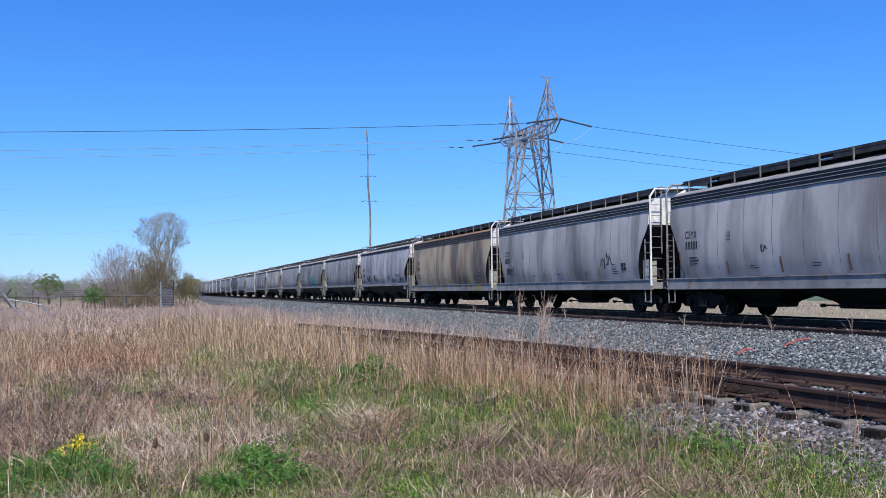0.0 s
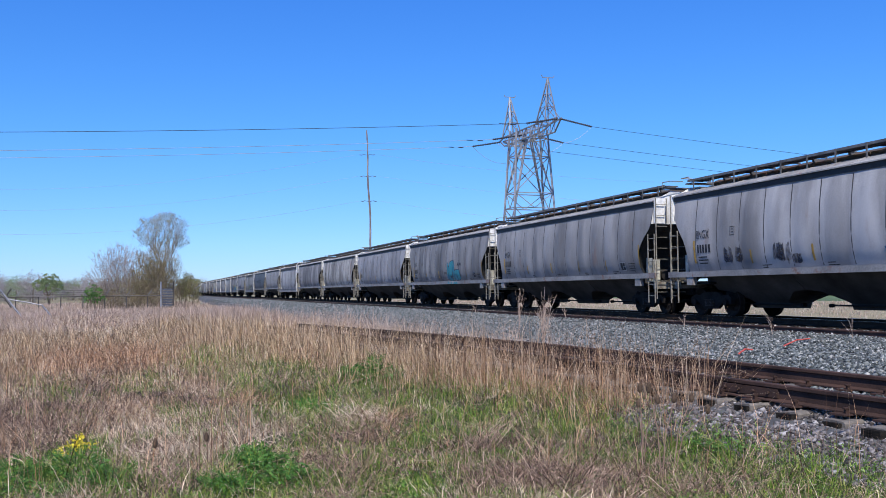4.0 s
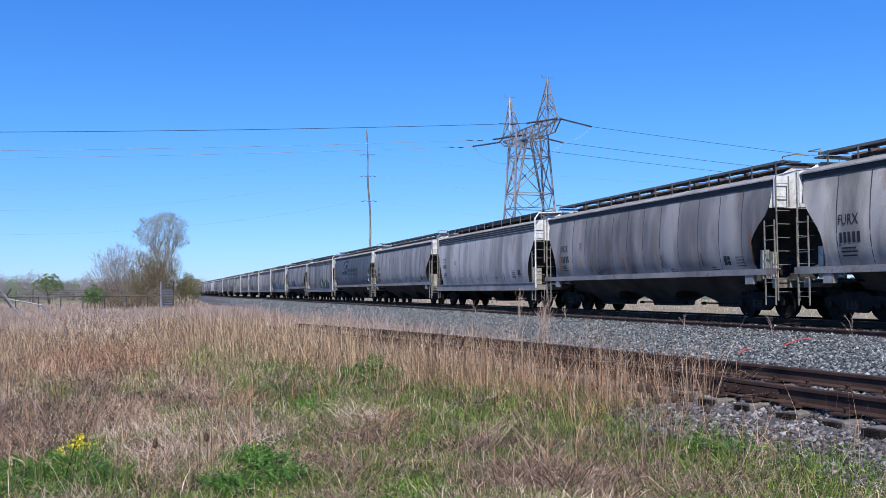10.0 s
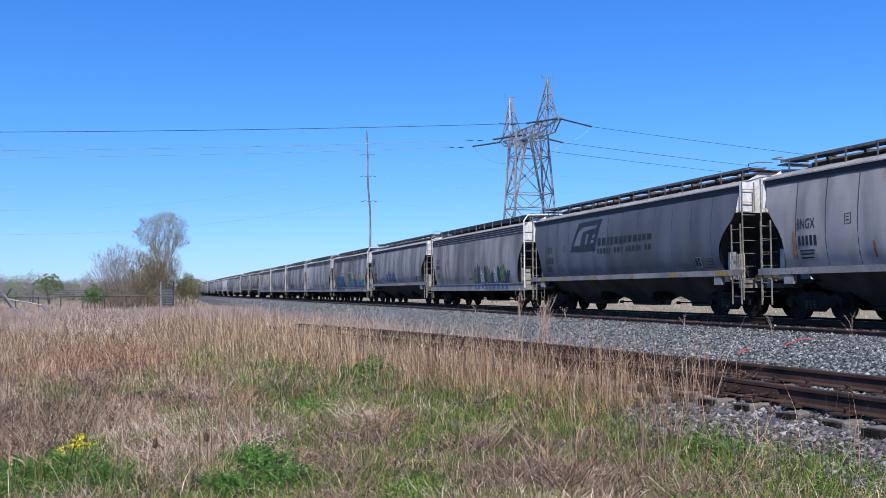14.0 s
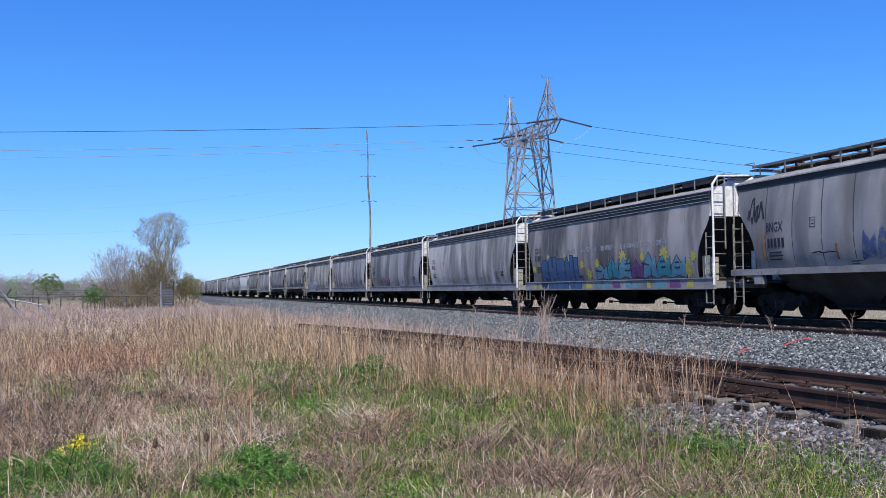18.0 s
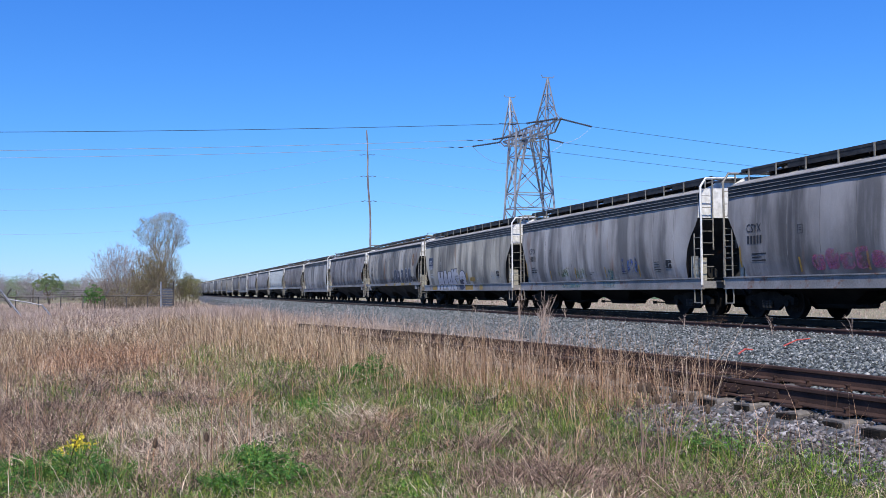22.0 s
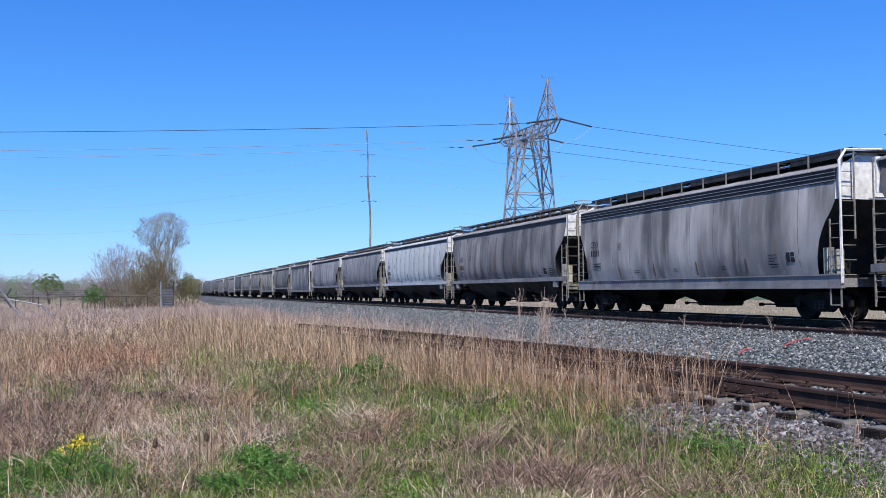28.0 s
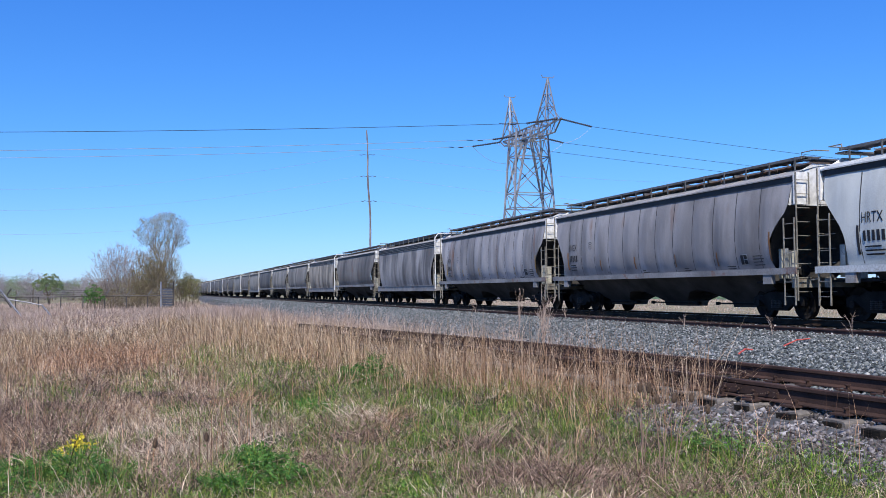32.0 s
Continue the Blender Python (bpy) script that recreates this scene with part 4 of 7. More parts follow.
def build_mast():
    m = thing("utility_mast", "tall slender rust-toned steel line pole with insulators", "utility pole", at=(40.75, 176.1, -1.0))
    top = Vector((-1.35, -1.0, 33.0))
    n = 12
    g = Geo()
    pts = [top * (i / n) + Vector((0.12 * math.sin(i * 1.3), 0, 0)) for i in range(n + 1)]
    g.tube(pts, 0.25, 8, 0.13)
    part("pole", g, M_WOODPOLE, m)
    d = Vector((0.955, -0.298, 0))
    for i, z in enumerate((28.2, 24.0, 19.2)):
        c = top * (z / 33.0)
        for s in (-1, 1):
            g = Geo().beam(c, c + d * (s * 1.0) + Vector((0, 0, 0.2)), 0.07)
            part("arm", g, M_WIRE_DK, m)
            part("insulator", Geo().tube([c + d * (s * 1.0), c + d * (s * 1.5) + Vector((0, 0, 0.1))], 0.07, 6), M_WIRE_DK, m)
            p = Vector((40.75, 176.1, -1.0)) + c + d * (s * 2.0) + Vector((0, 0, 0.1))
            q = p + d * (s * 140) + Vector((0, -12 * s, -2.0 if s > 0 else 3.0))
            pts = [p.lerp(q, u) - Vector((0, 0, (7.0 if s < 0 else 6.0) * 4 * u * (1 - u))) for u in np.linspace(0, 1, 17)]
            w = part("power_line", Geo().tube(pts, 0.014, 4, cap=False), M_WIRE, None)
            tagged(w, "faint thin wire hung from the line pole", "power line", "wires of the line pole")


# ---- fence, far left ----
def build_fence():
    fn = thing("chain_link_fence", "old grey chain-link fence with barbed-wire arms", "fence", at=(0, 146.4, 0))
    xs = [-46.0 + 3.02 * i for i in range(16)]
    for i, x in enumerate(xs):
        z = -1.45
        g = Geo().tube([(x, 0, z), (x, 0, 0.52)], 0.075, 6)
        part("post", g, M_FENCE, fn)
        part("arm", Geo().tube([(x, 0, 0.5), (x + 0.62, 0, 1.35)], 0.06, 5), M_PIPE, fn, "pale wire arm")
    part("top_rail", Geo().tube([(-46, 0, 0.5), (-15, 0, 0.48), (1.2, 0, 0.52)], 0.085, 6), M_FENCE, fn)
    for k in range(3):
        o = 0.2 * (k + 1)
        part("barbed_wire", Geo().tube([(-46 + o, 0, 0.55 + 0.27 * (k + 1)), (0.6 + o, 0, 0.55 + 0.27 * (k + 1))], 0.016, 4), M_FENCE, fn)
    g = Geo()
    for i in range(150):
        x = -46 + 0.315 * i
        g.beam((x, 0.02, -1.4), (x + 1.9, 0.02, 0.48), 0.012)
        g.beam((x + 1.9, -0.02, -1.4), (x, -0.02, 0.48), 0.012)
    part("chain_mesh", g, M_FENCE, fn, "sagging chain-link mesh", kind="stuff")
    gt = thing("gate", "narrow steel gate with dull grey slats between tall posts", "gate", at=(1.3, 146.4, 0))
    part("gate_post", Geo().tube([(-0.05, 0, -1.6), (-0.1, 0, 2.6)], 0.12, 8), M_GALV, gt)
    part("gate_post", Geo().tube([(1.7, 0, -1.6), (1.72, 0, 2.65)], 0.12, 8), M_FENCE, gt)
    for i in range(11):
        part("slat", Geo().box(0.1, 1.58, -0.02, 0.02, -1.15 + 0.245 * i, -0.98 + 0.245 * i), M_BLUE_TARP, gt)
    for z in (1.55, 0.2, -1.25):
        part("gate_rail", Geo().beam((0, 0, z), (1.7, 0, z), 0.09), M_FENCE, gt)
    # the collapsed stretch nearer by
    br = thing("broken_fence", "collapsed leaning fence pipes tangled in the grass", "fence", at=(-7.85, 65.3, 0))
    part("post", Geo().tube([(-2.79, 6.16, 1.76), (-2.18, 6.00, 1.04), (-1.65, 5.87, 0.33), (-0.85, 5.66, -0.71)], 0.07, 6), M_PIPE, br, "fallen bent post")
    part("arm", Geo().tube([(-1.58, 5.80, 1.31), (-1.81, 5.88, 0.96), (-1.95, 5.95, 0.53), (-1.57, 5.86, -0.03)], 0.05, 6), M_FENCE, br)
    part("top_rail", Geo().tube([(-1.80, 5.90, 0.56), (-0.63, 5.55, 0.36), (0.57, 5.18, 0.11)], 0.045, 6), M_PIPE, br)
    part("brace", Geo().tube([(0.46, 5.21, 0.15), (0.99, 5.08, -0.49), (1.22, 5.02, -0.88), (1.52, 4.94, -1.20)], 0.055, 6), M_PIPE, br)
    part("wire", Geo().tube([(-2.33, 6.05, 0.85), (-1.88, 5.93, 0.49), (-1.69, 5.88, 0.17), (-1.20, 5.74, -0.07)], 0.03, 5), M_FENCE, br)


# ---- woody plants ----
def ribbons(paths, widths, rng):
    """Thin flat twigs along short paths, as arrays."""
    v, f = [], []
    for pts, w in zip(paths, widths):
        k = len(v)
        s = Vector((rng.gauss(0, 1), rng.gauss(0, 1), rng.gauss(0, 0.4))).normalized() * (w / 2)
        n = len(pts)
        for i, p in enumerate(pts):
            t = 1 - 0.7 * i / (n - 1)
            v.append(tuple(p - s * t))
            v.append(tuple(p + s * t))
        for i in range(n - 1):
            a = k + 2 * i
            f.append((a, a + 1, a + 3, a + 2))
    return v, f


def leaf_cloud(rng, centres, per, radius, size):
    """Small folded leaves scattered round the tips."""
    v, f = [], []
    for c in centres:
        for _ in range(per):
            p = Vector(c) + Vector((rng.gauss(0, radius), rng.gauss(0, radius), rng.gauss(0, radius * 0.8)))
            a = Vector((rng.gauss(0, 1), rng.gauss(0, 1), rng.gauss(0, 1))).normalized()
            b = a.cross(Vector((rng.gauss(0, 1), rng.gauss(0, 1), rng.gauss(0, 1)))).normalized()
            s = size * rng.uniform(0.6, 1.3)
            k = len(v)
            v += [tuple(p - a * s), tuple(p + b * s * 0.45), tuple(p + a * s), tuple(p - b * s * 0.45)]
            f.append((k, k + 1, k + 2, k + 3))
    return v, f


def mesh_of(name, v, f, material, parent, kind="", label=""):
    me = bpy.data.meshes.new(name)
    me.from_pydata(v, [], f)
    me.materials.append(material)
    ob = new(name, me)
    ob.parent = parent
    return tagged(ob, label=label, kind=kind)


def crowned(name, label, category, at, crown, radii, n, twig_w, seed, twig_mat, leaf=None, per=0, leaf_size=0.1, trunk=0.0, floor=-0.6, stems=9, shell=0.45, thick=0.36, radial=0.72, foot=0.3):
    """A woody plant grown towards points scattered in an ellipsoid: each point joins the nearest twig, so that limbs fork and thin out."""
    rng = random.Random(seed)
    ob = thing(name, label, category, at=at)
    base = []
    if trunk:
        base = [Vector((0.15 * math.sin(i), 0.1 * math.cos(i), trunk * i / 5)) for i in range(1, 6)]
    else:
        for i in range(stems):
            base.append(Vector((rng.gauss(0, foot) * radii[0], rng.gauss(0, foot) * radii[1], -0.2)))
    goals = []
    while len(goals) < n:
        u = Vector((rng.gauss(0, 1), rng.gauss(0, 1), rng.gauss(0, 1))).normalized()
        if u.z < floor:
            continue
        lump = 0.86 + 0.10 * math.sin(4 * u.x + 2 * u.y + seed) + 0.08 * math.sin(9 * u.z + 5 * u.x)
        f = rng.uniform(shell, 1.0) ** 0.7 * lump
        goals.append(Vector(crown) + Vector((u.x * radii[0] * f, u.y * radii[1] * f, u.z * radii[2] * f)))
    root = Vector((0, 0, trunk * 0.7))
    goals.sort(key=lambda p: (p - root).length)
    nodes = [tuple(p) for p in base]
    up = [-1] * len(nodes)
    arr = np.zeros((len(nodes) + 2 * n, 3))
    arr[:len(nodes)] = nodes
    reach = np.zeros(len(arr))
    m = len(nodes)
    for gpt in goals:
        d = arr[:m] - np.array(gpt)
        cost = np.sqrt((d * d).sum(1)) + radial * reach[:m] + 0.5 * np.maximum(0, d[:, 2])
        k = int(cost.argmin())
        a = Vector(arr[k])
        mid = a.lerp(gpt, 0.55) + Vector((rng.gauss(0, 0.03), rng.gauss(0, 0.03), 0.04)) * (gpt - a).length
        arr[m], arr[m + 1] = mid, gpt
        reach[m] = reach[k] + (mid - a).length
        reach[m + 1] = reach[m] + (gpt - mid).length
        up += [k, m]
        m += 2
    count = [1] * m
    for i in range(m - 1, -1, -1):
        if up[i] >= 0:
            count[up[i]] += count[i]
    g = Geo()
    if trunk:
        g.tube([(0.1, 0, -0.5)] + base, twig_w * n ** 0.4 * 0.9, 8, twig_w * n ** 0.4 * 0.6)
    paths, widths = [], []
    for i in range(m):
        if up[i] < 0:
            if not trunk:
                g.tube([Vector(arr[i]) - Vector((0, 0, 0.3)), Vector(arr[i]) + Vector((0, 0, 0.1))], 0.05, 5)
            continue
        w = twig_w * min(count[i], 260) ** thick
        p, q = Vector(arr[up[i]]), Vector(arr[i])
        if w > twig_w * 3.2:
            g.tube([p, q], w * 0.55, 5, w * 0.5, cap=False)
        else:
            paths.append([p, p.lerp(q, 0.5), q])
            widths.append(w)
    tips = [Vector(arr[i]) for i in range(m) if count[i] <= 1]
    for p in tips[:]:
        for _ in range(3):
            d = ((p - root).normalized() * 0.7 + Vector((rng.gauss(0, 0.5), rng.gauss(0, 0.5), rng.gauss(0.35, 0.4)))).normalized()
            l = rng.uniform(0.05, 0.16) * radii[2]
            paths.append([p, p + d * l * 0.5, p + d * l])
            widths.append(twig_w * 0.9)
    part("wood", g, M_BARK, ob, kind="stuff")
    v, f = ribbons(paths, widths, rng)
    mesh_of("twig_mass", v, f, twig_mat, ob, "stuff")
    if leaf:
        v, f = leaf_cloud(rng, tips, per, 0.045 * radii[2], leaf_size)
        mesh_of("crown", v, f, leaf, ob, "stuff")
    return ob


def tree_line():
    """Distant hedgerow trees along the horizon."""
    rng = random.Random(77)
    spots = []
    for i in range(70):
        d = rng.uniform(270, 420)
        a = radians(-13 + 11.5 * i / 69 + rng.uniform(-0.3, 0.3))
        spots.append((d, a, rng.uniform(5.5, 8.5), rng.random()))
    for i in range(14):
        d = rng.uniform(520, 700)
        a = radians(-1.2 + 4.6 * i / 13)
        spots.append((d, a, rng.uniform(8, 11.5), rng.random()))
    for d, a, h, kind in spots:
        x, y = d * math.sin(a), d * math.cos(a)
        ob = thing("hedgerow_tree", "distant bare grey-brown tree on the horizon" if kind < 0.7 else "distant tree in fresh green leaf on the horizon", "tree", "distant hedgerow", at=(x, y, -1.4))
        part("trunk", Geo().tube([(0, 0, 0), (0.1, 0, h * 0.5)], 0.22, 5, 0.1), M_BARK, ob)
        cs = []
        for _ in range(46):
            u = Vector((rng.gauss(0, 1), rng.gauss(0, 1), rng.gauss(0, 1))).normalized() * rng.random() ** 0.4
            cs.append(Vector((u.x * h * 0.62, u.y * h * 0.5, h * 0.5 + u.z * h * 0.5)))
        v, f = leaf_cloud(rng, cs, 60, h * 0.085, h * 0.021)
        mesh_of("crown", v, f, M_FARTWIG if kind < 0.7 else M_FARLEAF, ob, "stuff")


# ---- meadow ----
GX = np.arange(-44.0, 26.1, 0.4)
GY = np.arange(3.0, 150.1, 0.4)
GZ = np.array([[ground_z(x, y) for x in GX] for y in GY])


def ground_at(x, y):
    i = np.clip((np.asarray(x) - GX[0]) / 0.4, 0, len(GX) - 1.001)
    j = np.clip((np.asarray(y) - GY[0]) / 0.4, 0, len(GY) - 1.001)
    i0, j0 = i.astype(int), j.astype(int)
    u, v = i - i0, j - j0
    return (GZ[j0, i0] * (1 - u) + GZ[j0, i0 + 1] * u) * (1 - v) + (GZ[j0 + 1, i0] * (1 - u) + GZ[j0 + 1, i0 + 1] * u) * v


def siding_arr(y):
    d = np.minimum(y, 46.0) - 8.4
    return np.where(d > -8, 6.66 - 0.075 * d - 0.0045 * d * d, 6.372 - 0.075 * d)


def blob(x, y, cx, cy, rx, ry):
    return np.exp(-((x - cx) / rx) ** 2 - ((y - cy) / ry) ** 2)


def patch(x, y, scale, seed):
    """Soft random patches in 0..1, from a few sine waves."""
    r = np.random.default_rng(seed)
    s = np.zeros_like(x)
    for _ in range(7):
        a = r.uniform(0, 2 * np.pi)
        k = r.uniform(0.6, 1.9) / scale
        s += np.sin((x * np.cos(a) + y * np.sin(a)) * k * 2 * np.pi + r.uniform(0, 6.3))
    return np.clip(0.5 + s / 7.0, 0, 1)


def scatter(n, seed, lo=5.2, hi=75.0):
    """Points over the meadow, thinning with distance from where the path runs."""
    r = np.random.default_rng(seed)
    d = np.exp(r.uniform(np.log(lo), np.log(hi), n))
    a = np.radians(r.uniform(-13.5, 48.0, n))
    x, y = d * np.sin(a), d * np.cos(a)
    edge = siding_arr(y) - 1.15 - 0.42 * np.clip((9.2 - y) / 1.0, 0, 1)
    far = np.clip((y - 22) / 10, 0, 1)
    lim = edge * (1 - far) + (5.6 + 0.02 * y) * far
    keep = x < lim + r.normal(0, 0.16, n)
    return x[keep], y[keep], r


def blades(name, x, y, r, h_lo, h_hi, width, lean, material, label, tuft=8, radius=0.07, hscale=None, flat=0.0, comb=0.0, lift=0.0):
    """Tufts of bent blades: each point is a tuft whose blades splay outwards, or lie combed one way."""
    n0 = len(x)
    hs = np.ones(n0) if hscale is None else np.asarray(hscale)
    th = r.uniform(0.55, 1.4, n0) * hs
    ta = r.uniform(0, 2 * np.pi, n0)
    tl = r.normal(0, 0.18, n0)
    x, y, th, ta, tl = (np.repeat(q, tuft) for q in (x, y, th, ta, tl))
    n = len(x)
    d = np.hypot(x, y)
    off = r.normal(0, radius, (n, 2)) * (1 + d / 30)[:, None]
    x, y = x + off[:, 0], y + off[:, 1]
    h = r.uniform(h_lo, h_hi, n) * th
    w = np.maximum(width * r.uniform(0.6, 1.4, n), d * 0.00030)
    a = np.arctan2(off[:, 1], off[:, 0]) + r.normal(0, 0.9, n)
    a = np.where(r.random(n) < comb, ta + r.normal(0, 0.35, n), a)
    ln = np.clip(np.abs(r.normal(0, lean, n)) + flat + tl, 0, 1.5)
    b = r.uniform(0, 2 * np.pi, n)
    base = np.stack([x, y, ground_at(x, y) - 0.02 + lift * r.random(n)], -1)
    ld = np.stack([np.cos(a), np.sin(a), np.zeros(n)], -1)
    sd = np.stack([np.cos(b), np.sin(b), r.normal(0, 0.3, n)], -1) * (w / 2)[:, None]
    up = np.array([0, 0, 1.0])
    l2 = np.clip(ln * 1.3 + np.abs(r.normal(0, 0.45, n)), 0, 2.1)
    m = base + ld * (h * 0.55 * np.sin(ln))[:, None] + up * (h * 0.55 * np.cos(ln))[:, None]
    t = m + ld * (h * 0.45 * np.sin(l2))[:, None] + up * (h * 0.45 * np.cos(l2))[:, None]
    v = np.stack([base - sd, base + sd, m - sd * 0.8, m + sd * 0.8, t], 1)
    k = (np.arange(n) * 5)[:, None]
    f = np.concatenate([k + [0, 1, 3], k + [0, 3, 2], k + [2, 3, 4]], 1).reshape(-1, 3)
    sheet(name, v.reshape(-1, 3), f, material, label, "grass")


def build_meadow():
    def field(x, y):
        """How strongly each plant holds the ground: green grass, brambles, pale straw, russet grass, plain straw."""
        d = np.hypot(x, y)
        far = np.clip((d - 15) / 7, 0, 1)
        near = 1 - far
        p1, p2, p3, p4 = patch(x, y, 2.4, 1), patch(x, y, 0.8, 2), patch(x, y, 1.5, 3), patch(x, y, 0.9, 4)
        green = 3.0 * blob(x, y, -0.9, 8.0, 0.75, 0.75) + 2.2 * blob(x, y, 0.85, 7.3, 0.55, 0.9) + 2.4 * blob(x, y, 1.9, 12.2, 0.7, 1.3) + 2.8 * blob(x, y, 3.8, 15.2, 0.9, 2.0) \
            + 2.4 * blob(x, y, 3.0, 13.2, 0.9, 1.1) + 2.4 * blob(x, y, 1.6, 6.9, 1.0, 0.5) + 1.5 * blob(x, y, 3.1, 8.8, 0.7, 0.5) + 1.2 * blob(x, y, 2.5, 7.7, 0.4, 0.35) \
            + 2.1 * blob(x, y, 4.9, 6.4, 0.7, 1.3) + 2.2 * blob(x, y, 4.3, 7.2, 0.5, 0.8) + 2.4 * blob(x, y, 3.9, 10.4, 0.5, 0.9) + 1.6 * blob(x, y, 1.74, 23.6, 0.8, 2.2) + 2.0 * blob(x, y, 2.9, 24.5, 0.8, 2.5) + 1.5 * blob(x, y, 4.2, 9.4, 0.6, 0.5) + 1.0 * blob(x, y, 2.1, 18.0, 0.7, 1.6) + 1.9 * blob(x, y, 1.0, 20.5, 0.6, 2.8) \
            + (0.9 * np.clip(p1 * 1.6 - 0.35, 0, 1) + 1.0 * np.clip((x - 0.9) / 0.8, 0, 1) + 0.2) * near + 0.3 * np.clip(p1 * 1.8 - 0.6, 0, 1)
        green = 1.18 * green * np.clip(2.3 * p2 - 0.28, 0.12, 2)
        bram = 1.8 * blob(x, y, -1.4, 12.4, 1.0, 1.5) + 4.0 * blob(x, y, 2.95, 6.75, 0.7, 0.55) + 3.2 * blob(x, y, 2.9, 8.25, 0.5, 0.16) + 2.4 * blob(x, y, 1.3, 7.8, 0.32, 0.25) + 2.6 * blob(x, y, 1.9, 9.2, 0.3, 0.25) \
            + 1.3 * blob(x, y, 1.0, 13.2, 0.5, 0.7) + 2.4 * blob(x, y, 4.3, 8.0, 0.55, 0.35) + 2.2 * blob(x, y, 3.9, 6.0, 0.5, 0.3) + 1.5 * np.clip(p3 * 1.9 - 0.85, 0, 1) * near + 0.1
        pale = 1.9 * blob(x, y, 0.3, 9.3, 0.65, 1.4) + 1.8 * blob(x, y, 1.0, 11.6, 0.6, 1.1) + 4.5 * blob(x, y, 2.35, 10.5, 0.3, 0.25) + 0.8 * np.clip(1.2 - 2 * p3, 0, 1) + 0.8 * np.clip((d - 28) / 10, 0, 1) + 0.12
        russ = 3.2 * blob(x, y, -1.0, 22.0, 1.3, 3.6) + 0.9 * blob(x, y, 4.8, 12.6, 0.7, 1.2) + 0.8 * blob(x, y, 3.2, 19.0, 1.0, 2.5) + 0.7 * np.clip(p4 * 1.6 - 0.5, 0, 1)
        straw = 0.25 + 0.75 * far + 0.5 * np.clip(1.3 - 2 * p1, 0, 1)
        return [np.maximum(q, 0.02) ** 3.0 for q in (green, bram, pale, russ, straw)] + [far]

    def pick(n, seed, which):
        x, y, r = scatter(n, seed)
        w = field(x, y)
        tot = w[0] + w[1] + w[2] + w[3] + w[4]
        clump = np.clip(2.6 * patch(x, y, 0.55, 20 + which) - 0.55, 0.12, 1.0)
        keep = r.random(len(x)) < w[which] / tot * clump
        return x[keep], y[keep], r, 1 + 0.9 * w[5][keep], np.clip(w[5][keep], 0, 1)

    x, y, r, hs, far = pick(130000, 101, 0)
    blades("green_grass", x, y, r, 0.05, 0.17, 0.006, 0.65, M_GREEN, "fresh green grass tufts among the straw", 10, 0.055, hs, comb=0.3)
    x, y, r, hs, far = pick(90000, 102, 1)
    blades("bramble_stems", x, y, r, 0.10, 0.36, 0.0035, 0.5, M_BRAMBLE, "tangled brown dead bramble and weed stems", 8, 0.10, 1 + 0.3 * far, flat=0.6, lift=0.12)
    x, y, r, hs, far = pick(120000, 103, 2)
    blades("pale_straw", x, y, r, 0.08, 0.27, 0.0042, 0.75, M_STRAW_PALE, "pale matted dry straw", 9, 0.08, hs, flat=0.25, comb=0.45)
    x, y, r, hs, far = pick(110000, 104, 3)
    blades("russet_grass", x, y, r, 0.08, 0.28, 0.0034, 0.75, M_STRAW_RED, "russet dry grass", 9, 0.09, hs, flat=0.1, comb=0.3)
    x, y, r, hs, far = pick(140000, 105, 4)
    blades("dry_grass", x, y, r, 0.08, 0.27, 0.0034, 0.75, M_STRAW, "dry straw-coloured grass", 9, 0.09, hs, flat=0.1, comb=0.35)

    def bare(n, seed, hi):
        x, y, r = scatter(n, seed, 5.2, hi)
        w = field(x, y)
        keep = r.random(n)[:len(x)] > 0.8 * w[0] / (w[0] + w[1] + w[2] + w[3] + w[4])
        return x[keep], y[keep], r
    x, y, r = bare(20000, 106, 26)
    blades("thatch", x, y, r, 0.08, 0.30, 0.004, 0.3, M_STRAW_PALE, "flattened dead thatch", 5, 0.12, flat=1.1, comb=0.5, lift=0.05)
    x, y, r = bare(9000, 110, 20)
    blades("dead_stems", x, y, r, 0.12, 0.40, 0.003, 0.4, M_BRAMBLE, "fallen brown dead stems", 4, 0.14, flat=0.9, lift=0.10)
    r = np.random.default_rng(109)
    d, a = np.exp(r.uniform(np.log(38), np.log(230), 19000)), np.radians(r.uniform(-10.5, 9.5, 19000))
    x, y = d * np.sin(a), d * np.cos(a)
    keep = (x < np.minimum(5.9 + 0.02 * y, 9.5)) & (r.random(19000) < np.clip(2.4 * patch(x, y, 5.0, 31) - 0.5, 0.15, 1))
    far_h = 0.75 + 0.5 * patch(x, y, 7.0, 33)
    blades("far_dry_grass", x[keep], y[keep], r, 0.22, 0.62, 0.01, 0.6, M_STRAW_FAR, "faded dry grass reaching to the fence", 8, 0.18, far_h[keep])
    n = 9000
    x, y = 21.5 + 58 * r.random(n) ** 1.6, 14 + 150 * r.random(n) ** 1.4
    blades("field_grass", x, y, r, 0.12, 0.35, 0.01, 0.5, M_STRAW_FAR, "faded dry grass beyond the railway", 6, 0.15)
    # small broad leaves low in the green patches, and seed heads over the far straw
    def flecks(name, x, y, r, lo, hi, size, material, label, long=1.0):
        n = len(x)
        p = np.stack([x, y, ground_at(x, y) + r.uniform(lo, hi, n)], -1)
        a = r.normal(size=(n, 3))
        a[:, 2] += long - 1.0
        a /= np.linalg.norm(a, axis=1, keepdims=True)
        b = np.cross(a, r.normal(size=(n, 3)))
        b /= np.linalg.norm(b, axis=1, keepdims=True)
        sz = (np.maximum(size * r.uniform(0.5, 1.4, n), np.hypot(x, y) * 0.0004))[:, None]
